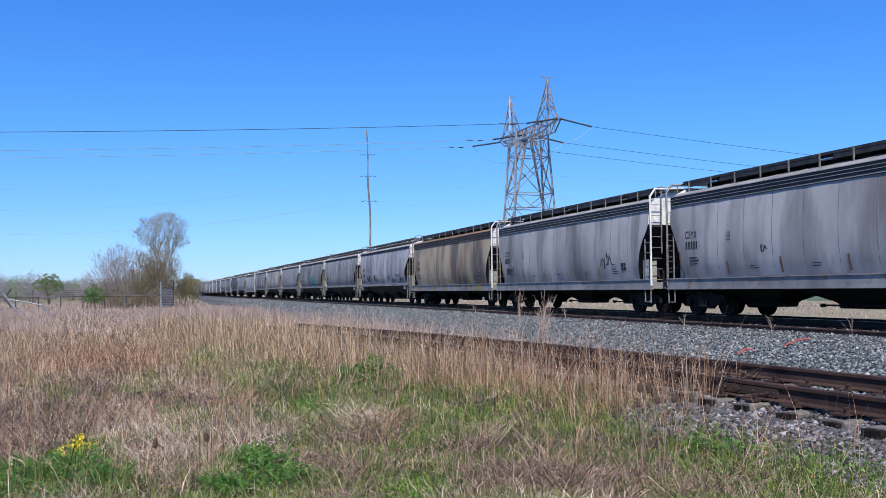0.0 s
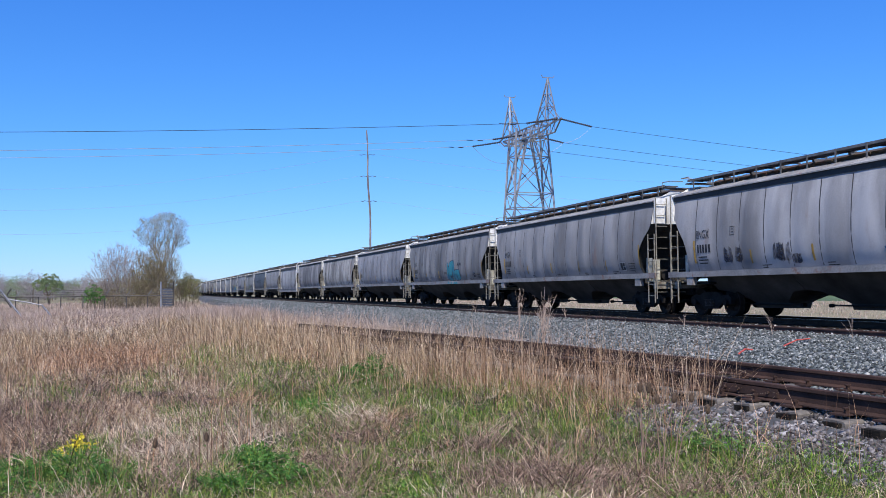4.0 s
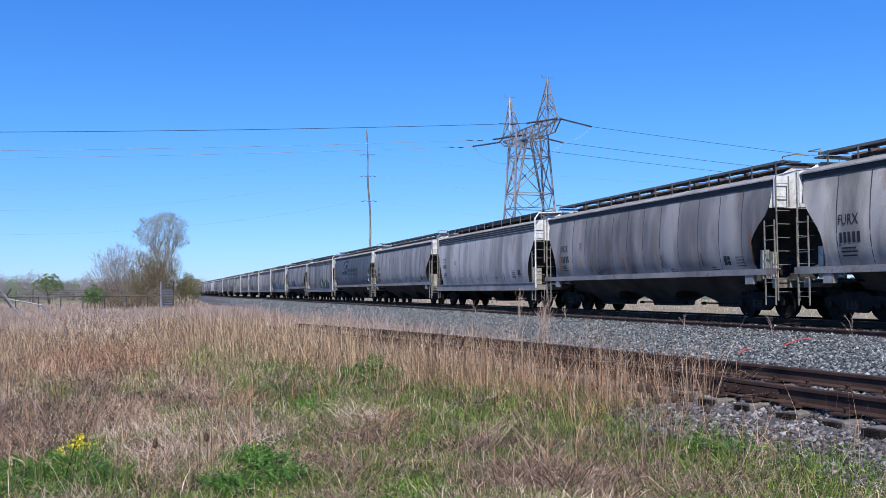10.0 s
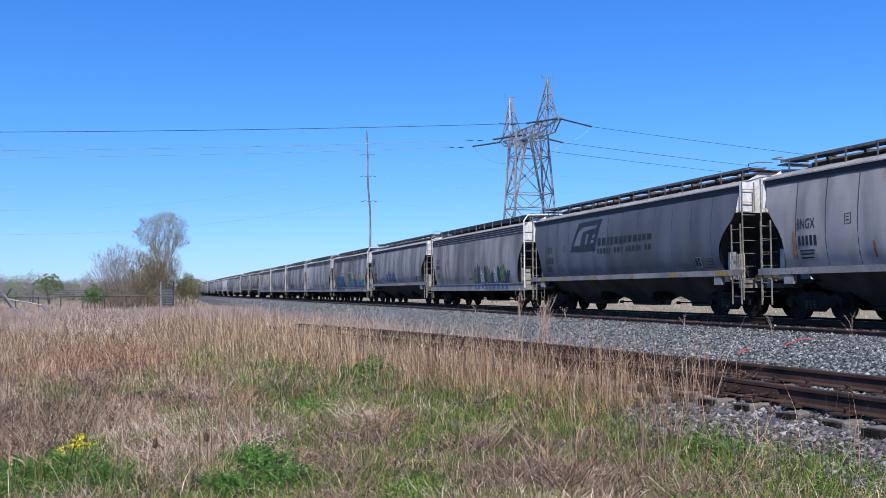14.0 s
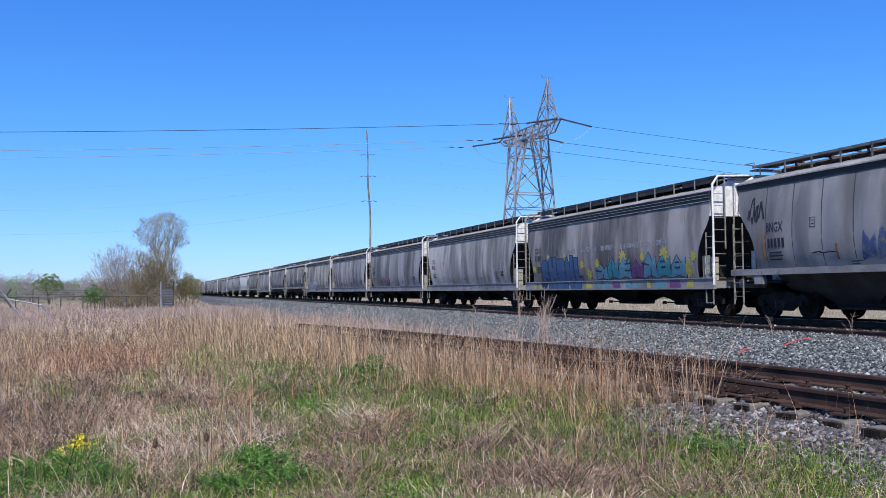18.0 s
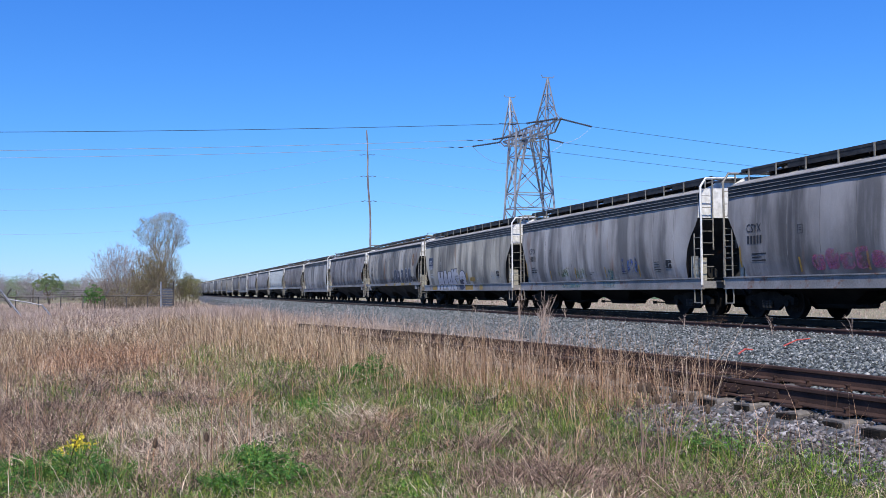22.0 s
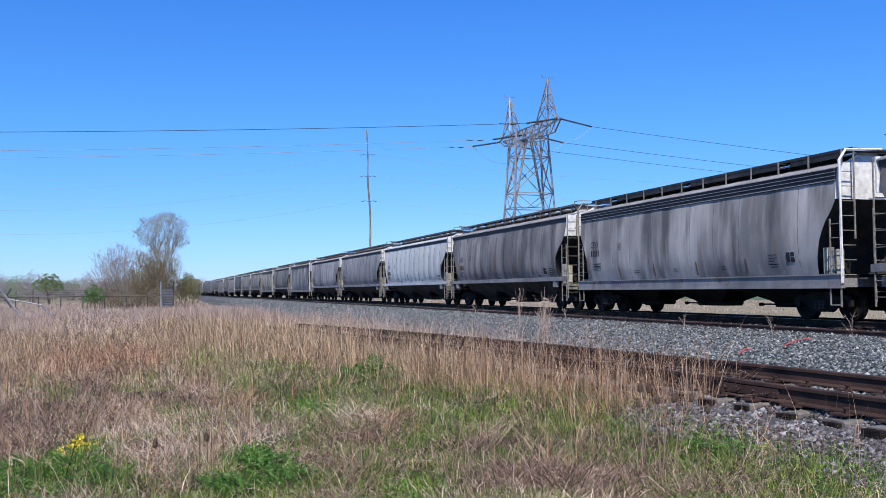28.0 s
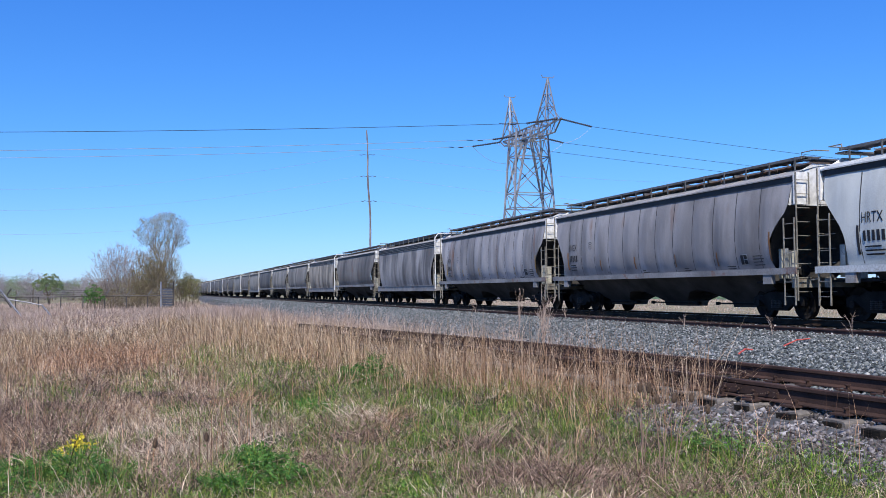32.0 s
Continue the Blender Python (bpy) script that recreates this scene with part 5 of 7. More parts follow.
        v = np.stack([p - a * sz * long, p + b * sz * 0.42, p + a * sz * long, p - b * sz * 0.42], 1)
        sheet(name, v.reshape(-1, 3), np.arange(4 * n).reshape(-1, 4), material, label, "grass")
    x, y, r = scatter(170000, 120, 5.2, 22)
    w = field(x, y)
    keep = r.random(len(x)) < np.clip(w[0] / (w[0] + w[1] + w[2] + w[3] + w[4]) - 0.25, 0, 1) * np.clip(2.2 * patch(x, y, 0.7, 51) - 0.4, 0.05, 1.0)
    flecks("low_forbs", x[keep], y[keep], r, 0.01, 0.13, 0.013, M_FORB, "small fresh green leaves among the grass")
    x, y, r = scatter(60000, 121, 13, 60)
    w = field(x, y)
    keep = r.random(len(x)) < np.clip(2.0 * patch(x, y, 1.4, 53) - 0.4, 0.1, 1.0) * np.clip(w[5] + 0.15, 0, 1)
    flecks("seed_heads", x[keep], y[keep], r, 0.12, 0.52, 0.012, M_SEED, "dry seed heads over the far straw", 2.0)
    # clumps of tall thin stalks beside the siding
    r = np.random.default_rng(107)
    cx, cy = [], []
    for mx, my, sx, sy, n in ((5.0, 12.6, 0.38, 0.7, 130), (4.7, 13.6, 0.5, 0.8, 90), (5.75, 10.1, 0.22, 0.35, 55), (5.35, 10.5, 0.22, 0.35, 55), (5.0, 9.6, 0.25, 0.3, 30), (6.15, 9.8, 0.12, 0.25, 22), (5.45, 9.15, 0.16, 0.3, 32), (5.5, 8.75, 0.12, 0.22, 18), (4.95, 11.2, 0.3, 0.5, 50), (4.3, 17.5, 0.7, 1.6, 40), (4.1, 22.0, 0.9, 2.4, 50)):
        cx.append(r.normal(mx, sx, n))
        cy.append(r.normal(my, sy, n))
    x, y = np.concatenate(cx), np.concatenate(cy)
    blades("tall_dry_grass", x, y, r, 0.35, 1.02, 0.0042, 0.3, M_STRAW_TALL, "tall thin dry grass stalks beside the siding", 6, 0.07)
    # the fringe that half hides the siding further along
    y = 13.5 + 24 * r.random(3600)
    x = siding_arr(y) - 1.15 - np.abs(r.normal(0, 0.7, 3600)) + 0.12 * np.clip(y - 24, 0, 20)
    keep = r.random(3600) < np.clip(2.2 * patch(x, y, 2.0, 9) - 0.5, 0.1, 1)
    blades("fringe_grass", x[keep], y[keep], r, 0.28, 0.86, 0.004, 0.38, M_STRAW, "dry grass growing up to the siding's rails", 8, 0.10)
    # low growth on the verge in front of the tie ends
    y = 9.2 + 7 * r.random(1500)
    x = siding_arr(y) - 0.95 - np.abs(r.normal(0, 0.55, 1500))
    blades("verge_grass", x[:900], y[:900], r, 0.10, 0.34, 0.004, 0.6, M_STRAW_RED, "matted dry grass on the siding's verge", 9, 0.08, flat=0.15, comb=0.3)
    blades("verge_green", x[900:], y[900:], r, 0.08, 0.24, 0.006, 0.5, M_GREEN, "green grass on the siding's verge", 9, 0.06)
    y = 5.6 + 3.6 * r.random(260)
    x = siding_arr(y) - 1.05 - 0.9 * r.random(260)
    blades("loose_straw", x, y, r, 0.06, 0.2, 0.003, 0.3, M_BRAMBLE, "loose straw lying over the stones", 4, 0.12, flat=0.9, lift=0.14)
    # pale grass along the ballast's foot, further on
    n = 4200
    y = 20 + 62 * r.random(n) ** 1.3
    x = np.minimum(siding_arr(y) + 1.2 + 0.25 * np.clip(y - 20, 0, 30), 7.3 + 0.03 * y) - np.abs(r.normal(0, 1.2, n))
    keep = (r.random(n) < np.clip(2.4 * patch(x, y, 2.6, 41) - 0.5, 0.15, 1)) & ((x < siding_arr(y) - 1.0) | (y > 21))
    blades("ballast_foot_grass", x[keep], y[keep], r, 0.35, 0.95, 0.004, 0.3, M_STRAW_FAR, "pale dry stalks at the foot of the ballast", 7, 0.10)
    # sparse stalks between the siding and the ballast
    y = 17 + 15 * r.random(620)
    x = siding_arr(y) + 0.9 + 2.3 * r.random(620)
    keep = r.random(620) < np.clip(2.6 * patch(x, y, 1.6, 47) - 0.6, 0.1, 1)
    blades("sparse_stalks", x[keep], y[keep], r, 0.40, 0.95, 0.004, 0.25, M_STRAW_FAR, "sparse pale stalks between siding and ballast", 6, 0.10)
    y = 19.0 + 11.0 * r.random(420)
    x = siding_arr(y) + r.uniform(-1.5, 1.3, 420)
    blades("overgrowth", x, y, r, 0.35, 0.85, 0.004, 0.32, M_STRAW, "dry grass grown over the siding's buried end", 8, 0.10)
    # bundles of flattened stalks, combed one way
    for cx, cy, sx, sy, n, mat in ((2.35, 10.55, 0.16, 0.22, 46, M_STRAW_PALE), (2.55, 10.3, 0.12, 0.15, 24, M_STRAW_RED), (2.2, 14.6, 0.3, 0.4, 40, M_BRAMBLE), (1.3, 7.8, 0.16, 0.2, 30, M_BRAMBLE), (2.95, 8.3, 0.22, 0.06, 60, M_BRAMBLE),
                                   (1.15, 12.6, 0.25, 0.4, 40, M_STRAW_RED), (0.35, 9.3, 0.3, 0.5, 50, M_STRAW_PALE), (2.9, 6.7, 0.4, 0.3, 70, M_BRAMBLE), (1.9, 9.1, 0.2, 0.2, 30, M_BRAMBLE)):
        x, y = r.normal(cx, sx, n), r.normal(cy, sy, n)
        blades("flattened_stalks", x, y, r, 0.18, 0.5, 0.0045, 0.25, mat, "bundle of flattened dead stalks", 9, 0.05, flat=0.85, comb=0.8, lift=0.16)
    # sparse stalks standing above the meadow
    x, y, r = scatter(900, 108, 7.5, 34)
    blades("standing_straw", x, y, r, 0.30, 0.72, 0.004, 0.3, M_STRAW_RED, "scattered tall dry stalks", 3, 0.06)


def leafy_weed(name, label, x, y, height, spread, stems, leaf_size, seed, per=26):
    rng = random.Random(seed)
    z = ground_z(x, y)
    ob = thing(name, label, "weed", at=(x, y, z))
    g = Geo()
    v, f = [], []
    for i in range(stems):
        a = rng.uniform(0, 6.28)
        tip = Vector((math.cos(a) * spread * rng.random() ** 0.5, math.sin(a) * spread * rng.random() ** 0.5, height * rng.uniform(0.6, 1.0)))
        root = Vector((tip.x * 0.3, tip.y * 0.3, -0.03))
        g.tube([root, root.lerp(tip, 0.5) + Vector((0, 0, 0.05)), tip], 0.005, 4, 0.002, cap=False)
        for j in range(per):
            c = root.lerp(tip, rng.uniform(0.15, 1.0))
            o = Vector((rng.gauss(0, 1), rng.gauss(0, 1), rng.gauss(0.2, 0.6))).normalized()
            b = o.cross(Vector((rng.gauss(0, 1), rng.gauss(0, 1), rng.gauss(0, 1)))).normalized()
            s = leaf_size * rng.uniform(0.6, 1.3)
            k = len(v)
            m = c + o * s
            v += [tuple(c), tuple(m + b * s * 0.26), tuple(c + o * s * 2.1 - Vector((0, 0, s * 0.4))), tuple(m - b * s * 0.26)]
            f.append((k, k + 1, k + 2, k + 3))
    part("stalk", g, M_GREEN, ob, kind="stuff")
    mesh_of("leaves", v, f, M_LEAF, ob, "stuff")
    return ob


def teasel(x, y, h, seed, heads=1):
    rng = random.Random(seed)
    z = ground_z(x, y)
    ob = thing("teasel", "dead brown teasel on a tall dry stem", "weed", "dry teasels", at=(x, y, z))
    for i in range(heads):
        t = Vector((rng.gauss(0, 0.07) * heads, rng.gauss(0, 0.05) * heads, h * (1 - 0.12 * i)))
        part("stem", Geo().tube([(0, 0, -0.03), (t.x * 0.3, t.y * 0.3, t.z * 0.6), t], 0.006, 5, 0.003), M_BRAMBLE, ob)
        g = Geo()
        n = 10
        prof = [(0.0, 0.004), (0.01, 0.016), (0.03, 0.021), (0.055, 0.019), (0.075, 0.012), (0.085, 0.002)]
        g.grid([[(t.x + r * math.cos(6.2832 * j / n), t.y + r * math.sin(6.2832 * j / n), t.z - 0.02 + u) for j in range(n + 1)] for u, r in prof])
        for _ in range(60):
            a, u = rng.uniform(0, 6.28), rng.uniform(0, 0.08)
            r = 0.018
            p = Vector((t.x + r * math.cos(a), t.y + r * math.sin(a), t.z - 0.02 + u))
            g.beam(p, p + Vector((math.cos(a), math.sin(a), 0.5)) * 0.012, 0.002)
        part("head", g, M_TEASEL, ob, "spiny brown seed head")


def dry_weed(x, y, z, h, seed, branches=9, mat=None):
    rng = random.Random(seed)
    ob = thing("dry_weed", "thin branching dry weed growing beside the track", "weed", "dry weeds by the track", at=(x, y, z))
    g = Geo()
    w = 0.00015 * math.hypot(x, y)
    for i in range(branches):
        a = rng.uniform(0, 6.28)
        l = rng.uniform(0.05, 0.3)
        s = rng.uniform(0.0, 0.55) * h
        t = min(h, s + rng.uniform(0.35, 0.6) * h)
        p = [Vector((0.02 * math.sin(i), 0.0, s * 0.7)), Vector((math.cos(a) * l * 0.3, math.sin(a) * l * 0.3, s * 0.6 + t * 0.4)), Vector((math.cos(a) * l * 0.75, math.sin(a) * l * 0.75, t * 0.85)), Vector((math.cos(a) * l, math.sin(a) * l, t))]
        g.tube(p, w, 4, w * 0.6)
        for _ in range(3):
            c = p[1].lerp(p[3], rng.random())
            g.tube([c, c + Vector((rng.gauss(0, 0.05), rng.gauss(0, 0.05), rng.uniform(0.02, 0.10)))], w * 0.7, 3, w * 0.5)
    g.tube([(0, 0, -0.02), (0.01, 0, h * 0.5), (0.03, 0.01, h * 0.8)], w * 1.2, 4, w)
    part("stalk", g, mat or M_STRAW_TALL, ob, kind="stuff")


def red_stick(pts, z):
    ob = part("red_stick", Geo().tube([(x, y, z + dz) for x, y, dz in pts], 0.016, 6), M_RED, None, smooth=True)
    tagged(ob, "faded red plastic marker strip lying on the ballast", "marker strip", "red marker strips")


build_stones()
build_tower()
build_mast()
build_fence()
BUSHY = dict(thick=0.2, radial=0.86)
crowned("bush", "wide bare lilac-grey bush of upright twigs by the fence", "bush", (-4.6, 152.0, -1.5), (0, 0, 4.4), (5.2, 3.6, 6.6), 2300, 0.042, 5, M_TWIG_GREY, stems=16, shell=0.25, foot=0.22, thick=0.2, radial=0.95)
crowned("bush", "dense twiggy tan bush budding below the tree", "bush", (0.8, 150.5, -1.5), (0, 0, 4.4), (4.2, 3.0, 6.6), 4600, 0.040, 6, M_TWIG, M_BUD, 2, 0.07, stems=14, shell=0.05, foot=0.24, **BUSHY)
crowned("bush", "dense tan thicket of fine twigs", "bush", (-1.6, 149.5, -1.5), (0, 0, 2.4), (5.2, 2.4, 4.2), 2800, 0.038, 18, M_TWIG, M_BUD, 2, 0.075, stems=24, shell=0.05, **BUSHY)
crowned("bush", "low grey-brown scrub beside the fence", "bush", (-7.2, 151.0, -1.5), (0, 0, 1.8), (3.2, 3.0, 3.2), 1100, 0.036, 7, M_TWIG, shell=0.15, **BUSHY)
crowned("bush", "low brown scrub filling the fence line", "bush", (-1.0, 148.2, -1.5), (0, 0, 1.0), (7.4, 1.4, 2.4), 1900, 0.036, 17, M_TWIG, stems=26, shell=0.1, **BUSHY)
crowned("bush", "olive-green thicket in young leaf beside the gate", "bush", (5.4, 152.5, -1.5), (0, 0, 2.6), (2.6, 2.4, 3.2), 1500, 0.034, 27, M_TWIG, M_BUD, 4, 0.09, stems=16, shell=0.05, **BUSHY)
crowned("tree", "olive-tinted tree in young leaf beyond the train's tail", "tree", (16.0, 455.0, -1.4), (0, 0, 5.0), (6.5, 5.0, 6.0), 500, 0.1, 8, M_FARTWIG, M_BUD, 6, 0.42, 2.0, shell=0.2)
crowned("tree", "olive-tinted tree in young leaf beyond the train's tail", "tree", (22.0, 470.0, -1.4), (0, 0, 4.0), (6.0, 5.0, 5.0), 400, 0.1, 28, M_FARTWIG, M_BUD, 6, 0.42, 2.0, shell=0.2)
crowned("sapling", "bright green young shrub in front of the fence", "shrub", (-7.3, 128.0, -1.4), (0, 0, 1.8), (1.7, 1.5, 2.0), 200, 0.025, 9, M_TWIG, M_LEAF, 9, 0.13, stems=4, shell=0.15)
crowned("tree", "tall round-crowned tree in thin yellow-green spring leaf", "tree", (1.7, 172.0, -1.2), (0, 0, 12.4), (5.0, 4.6, 4.6), 1800, 0.032, 12, M_TWIG_GREY, M_BUD, 6, 0.085, 6.5, floor=-0.62, thick=0.27, radial=0.8)
crowned("tree", "fresh green tree behind the fence", "tree", (-23.3, 236.0, -1.4), (0, 0, 4.2), (4.2, 4.0, 3.2), 300, 0.04, 13, M_FARTWIG, M_FARLEAF, 20, 0.2, 1.6, shell=0.2)
tree_line()
build_meadow()
for i, (x, y, h) in enumerate(((0.72, 8.35, 0.22), (0.84, 8.00, 0.30), (0.98, 7.70, 0.26), (0.78, 7.45, 0.30), (0.95, 7.20, 0.24), (0.62, 7.05, 0.20), (0.45, 7.15, 0.16), (1.08, 7.35, 0.20))):
    leafy_weed("nettle_clump", "dark green leafy weed clump in the grass", x, y, h, 0.17, 24, 0.024, 31 + i, 26)
for i, (x, y, h) in enumerate(((3.35, 15.0, 0.42), (3.6, 15.4, 0.5), (3.85, 15.2, 0.3), (3.2, 15.6, 0.26), (3.7, 14.6, 0.24))):
    leafy_weed("green_weed", "dark green thistle tuft amid dry grass", x, y, h, 0.17, 16, 0.04, 133 + i, 16)
for i, (x, y) in enumerate(((-1.45, 8.9), (-1.1, 8.6), (-1.3, 8.2), (-0.9, 8.15), (-1.05, 7.7), (-0.6, 8.5), (-0.5, 7.9), (-0.75, 7.5), (-0.3, 7.7))):
    leafy_weed("green_weed", "low fresh green leaves at the meadow's edge", x, y, 0.13 + 0.05 * (i % 3), 0.24, 26, 0.022, 131 + i, 22)
leafy_weed("green_weed", "patch of fresh green leaves near the stones", 4.9, 7.1, 0.14, 0.4, 30, 0.025, 35, 18)
leafy_weed("green_weed", "fresh green tuft in the dry grass", 3.3, 9.0, 0.14, 0.3, 26, 0.025, 38, 18)
leafy_weed("green_weed", "fresh green tuft in the dry grass", 1.9, 12.0, 0.2, 0.4, 26, 0.03, 39, 18)
teasel(3.78, 6.45, 0.74, 41, 2)
teasel(3.98, 7.1, 0.68, 42, 3)
teasel(4.15, 6.9, 0.60, 43, 2)
teasel(0.10, 8.05, 0.28, 44)
teasel(0.46, 8.25, 0.27, 45)
for i, (x, y) in enumerate(((15.9, 25.6), (15.6, 20.9), (15.9, 18.3), (15.7, 34.0), (15.8, 45.0))):
    dry_weed(x, y, -0.33, 0.5 + 0.12 * (i % 3), 60 + i, 4, M_STRAW_FAR)
dry_weed(6.05, 8.75, -0.3, 0.55, 71, 6)
for i, (x, y) in enumerate(((8.9, 20.6), (9.1, 21.0), (9.3, 21.4), (9.6, 22.0), (9.8, 22.3), (8.6, 21.3))):
    dry_weed(x, y, -0.3, 0.95 + 0.15 * (i % 3), 73 + i, 10, M_STRAW_FAR)
red_stick([(12.4, 16.22, 0.02), (13.7, 17.5, 0.04), (14.5, 18.05, 0.03)], -0.29)
red_stick([(10.13, 14.52, 0.02), (10.67, 15.11, 0.05), (10.89, 15.18, 0.03)], -0.28)


def build_flowers():
    rng = random.Random(90)
    for k in range(7):
        x, y = -0.66 + rng.gauss(0, 0.14), 9.1 + rng.gauss(0, 0.18)
        ob = thing("yellow_flower", "small yellow wild flowers on green stems", "flower", "yellow wild flowers", at=(x, y, ground_z(x, y)))
        g, v, f = Geo(), [], []
        for i in range(4):
            t = Vector((rng.gauss(0, 0.06), rng.gauss(0, 0.06), rng.uniform(0.16, 0.27)))
            g.tube([(0, 0, -0.02), t * 0.5, t], 0.004, 4)
            a, b = leaf_cloud(rng, [t], 9, 0.016, 0.014)
            o = len(v)
            v += a
            f += [tuple(q + o for q in p) for p in b]
        part("stem", g, M_GREEN, ob)
        mesh_of("petals", v, f, M_FLOWER, ob, "stuff")


build_flowers()


# ---- lettering, stencils, marker strips and graffiti on the cars ----
M_INK = flat_paint("black_stencil", (0.016, 0.016, 0.02))
M_SLATE = flat_paint("slate_paint", (0.115, 0.13, 0.16))
M_CHALK = flat_paint("white_stencil", (0.45, 0.45, 0.45))
M_YEL = flat_paint("yellow_marker", (0.32, 0.20, 0.04))
M_ORANGE = flat_paint("rusty_marker", (0.22, 0.10, 0.035))
M_TEAL = flat_paint("teal_spray", (0.03, 0.22, 0.27))
M_BLUE = flat_paint("blue_spray", (0.035, 0.085, 0.19))
M_SKY = flat_paint("light_blue_spray", (0.10, 0.24, 0.32))
M_NAVY = flat_paint("navy_outline", (0.02, 0.025, 0.06))
M_SUN = flat_paint("yellow_spray", (0.42, 0.36, 0.07))
M_PURPLE = flat_paint("purple_spray", (0.14, 0.05, 0.16))
M_PINK = faded_paint("faded_pink_spray", (0.36, 0.11, 0.21), 0.6)
M_GREENS = flat_paint("green_spray", (0.13, 0.18, 0.06))
M_GREENF = faded_paint("faded_green_spray", (0.15, 0.20, 0.06), 0.5)
M_BLUEF = faded_paint("faded_blue_spray", (0.05, 0.10, 0.26), 0.6)
M_TEALF = faded_paint("faded_teal_spray", (0.04, 0.20, 0.18), 0.6)
M_SILVER = flat_paint("silver_spray", (0.44, 0.44, 0.48))
M_SMUDGE = flat_paint("dark_smudge", (0.055, 0.06, 0.085))
M_SMUDGEF = faded_paint("thin_dark_smudge", (0.04, 0.042, 0.06), 0.8)
M_RUSTP = faded_paint("rust_stain", (0.24, 0.115, 0.055), 0.7)
M_BUFF = faded_paint("paint_over_patch", (0.30, 0.31, 0.34), 0.7)


class Decal:
    """Thin paint shapes laid on one flank: places are (along the car, height)."""

    def __init__(self, kind, lift, on_sill=False):
        self.kind, self.lift, self.on_sill = kind, lift, on_sill
        self.g = Geo()

    def at(self, y, z):
        if self.on_sill:
            w = 1.601 if self.kind == "A" else 1.661
        else:
            w = side_x(self.kind, y, z)
        return (-(w + self.lift), y, z)

    def poly(self, pts):
        """A convex or star-shaped outline, cut into a fan of small rings so that it follows the sheet."""
        cy = sum(p[0] for p in pts) / len(pts)
        cz = sum(p[1] for p in pts) / len(pts)
        big = max(max(abs(p[0] - cy), abs(p[1] - cz)) for p in pts)
        rings = max(1, int(big / 0.10))
        dense = []
        for (a, b), (c, d) in zip(pts, pts[1:] + pts[:1]):
            n = max(1, int(math.hypot(c - a, d - b) / 0.10))
            dense += [(a + (c - a) * i / n, b + (d - b) * i / n) for i in range(n)]
        n = len(dense)
        k = len(self.g.v)
        self.g.v.append(self.at(cy, cz))
        for r in range(1, rings + 1):
            f = r / rings
            self.g.v.extend(self.at(cy + (p[0] - cy) * f, cz + (p[1] - cz) * f) for p in dense)
        for j in range(n):
            self.g.f.append((k, k + 1 + (j + 1) % n, k + 1 + j))
        for r in range(rings - 1):
            a = k + 1 + r * n
            for j in range(n):
                self.g.f.append((a + j, a + (j + 1) % n, a + n + (j + 1) % n, a + n + j))
        return self

    def rect(self, y0, y1, z0, z1):
        return self.poly([(y0, z0), (y1, z0), (y1, z1), (y0, z1)])

    def stroke(self, pts, w):
        for (a, b), (c, d) in zip(pts, pts[1:]):
            l = math.hypot(c - a, d - b)
            if l < 1e-4:
                continue
            n = max(1, int(l / 0.12))
            u, v = -(d - b) / l * w / 2, (c - a) / l * w / 2
            e = w * 0.35 / l
            rows = []
            for i in range(n + 1):
                t = -e + (1 + 2 * e) * i / n
                y, z = a + (c - a) * t, b + (d - b) * t
                rows.append([self.at(y + u, z + v), self.at(y - u, z - v)])
            self.g.grid(rows)
        return self

    def put(self, car, name, material, label=""):
        strokes = name in ("graffiti_tag", "graffiti_line", "graffiti_fill", "graffiti_smear", "name_bars")
        return part(name, self.g, material, car, label, kind="stuff" if strokes else "")


GLYPHS = {}


def glyph_mesh(text, size):
    """Flat triangles of a word in the built-in font, as (u, v) points and faces."""
    if (text, size) not in GLYPHS:
        c = bpy.data.curves.new("word", "FONT")
        c.body, c.size, c.resolution_u = text, size, 2
        ob = new("word", c)
        bpy.context.view_layer.update()
        me = bpy.data.meshes.new_from_object(ob.evaluated_get(bpy.context.evaluated_depsgraph_get()))
        GLYPHS[(text, size)] = ([(v.co.x, v.co.y) for v in me.vertices], [tuple(p.vertices) for p in me.polygons])
        bpy.data.objects.remove(ob)
        bpy.data.curves.remove(c)
        bpy.data.meshes.remove(me)
    return GLYPHS[(text, size)]


def word(car, kind, text, y, z, size, material, width=None, label="", lift=0.012, name="lettering"):
    pts, faces = glyph_mesh(text, size)
    w = max(p[0] for p in pts)
    k = (width / w) if width else 1.0
    d = Decal(kind, lift)
    d.g.v = [d.at(y - u * k, z + v) for u, v in pts]
    d.g.f = [f[::-1] for f in faces]
    return d.put(car, name, material, label)


def digits(car, kind, n, y, z, h, w, material):
    d = Decal(kind, 0.010)
    for i in range(n):
        c = y - w * i / n
        d.rect(c, c - 0.62 * w / n, z, z + h)
    d.put(car, "number_bar", material, "number shown as plain bars")["kind"] = "stuff"


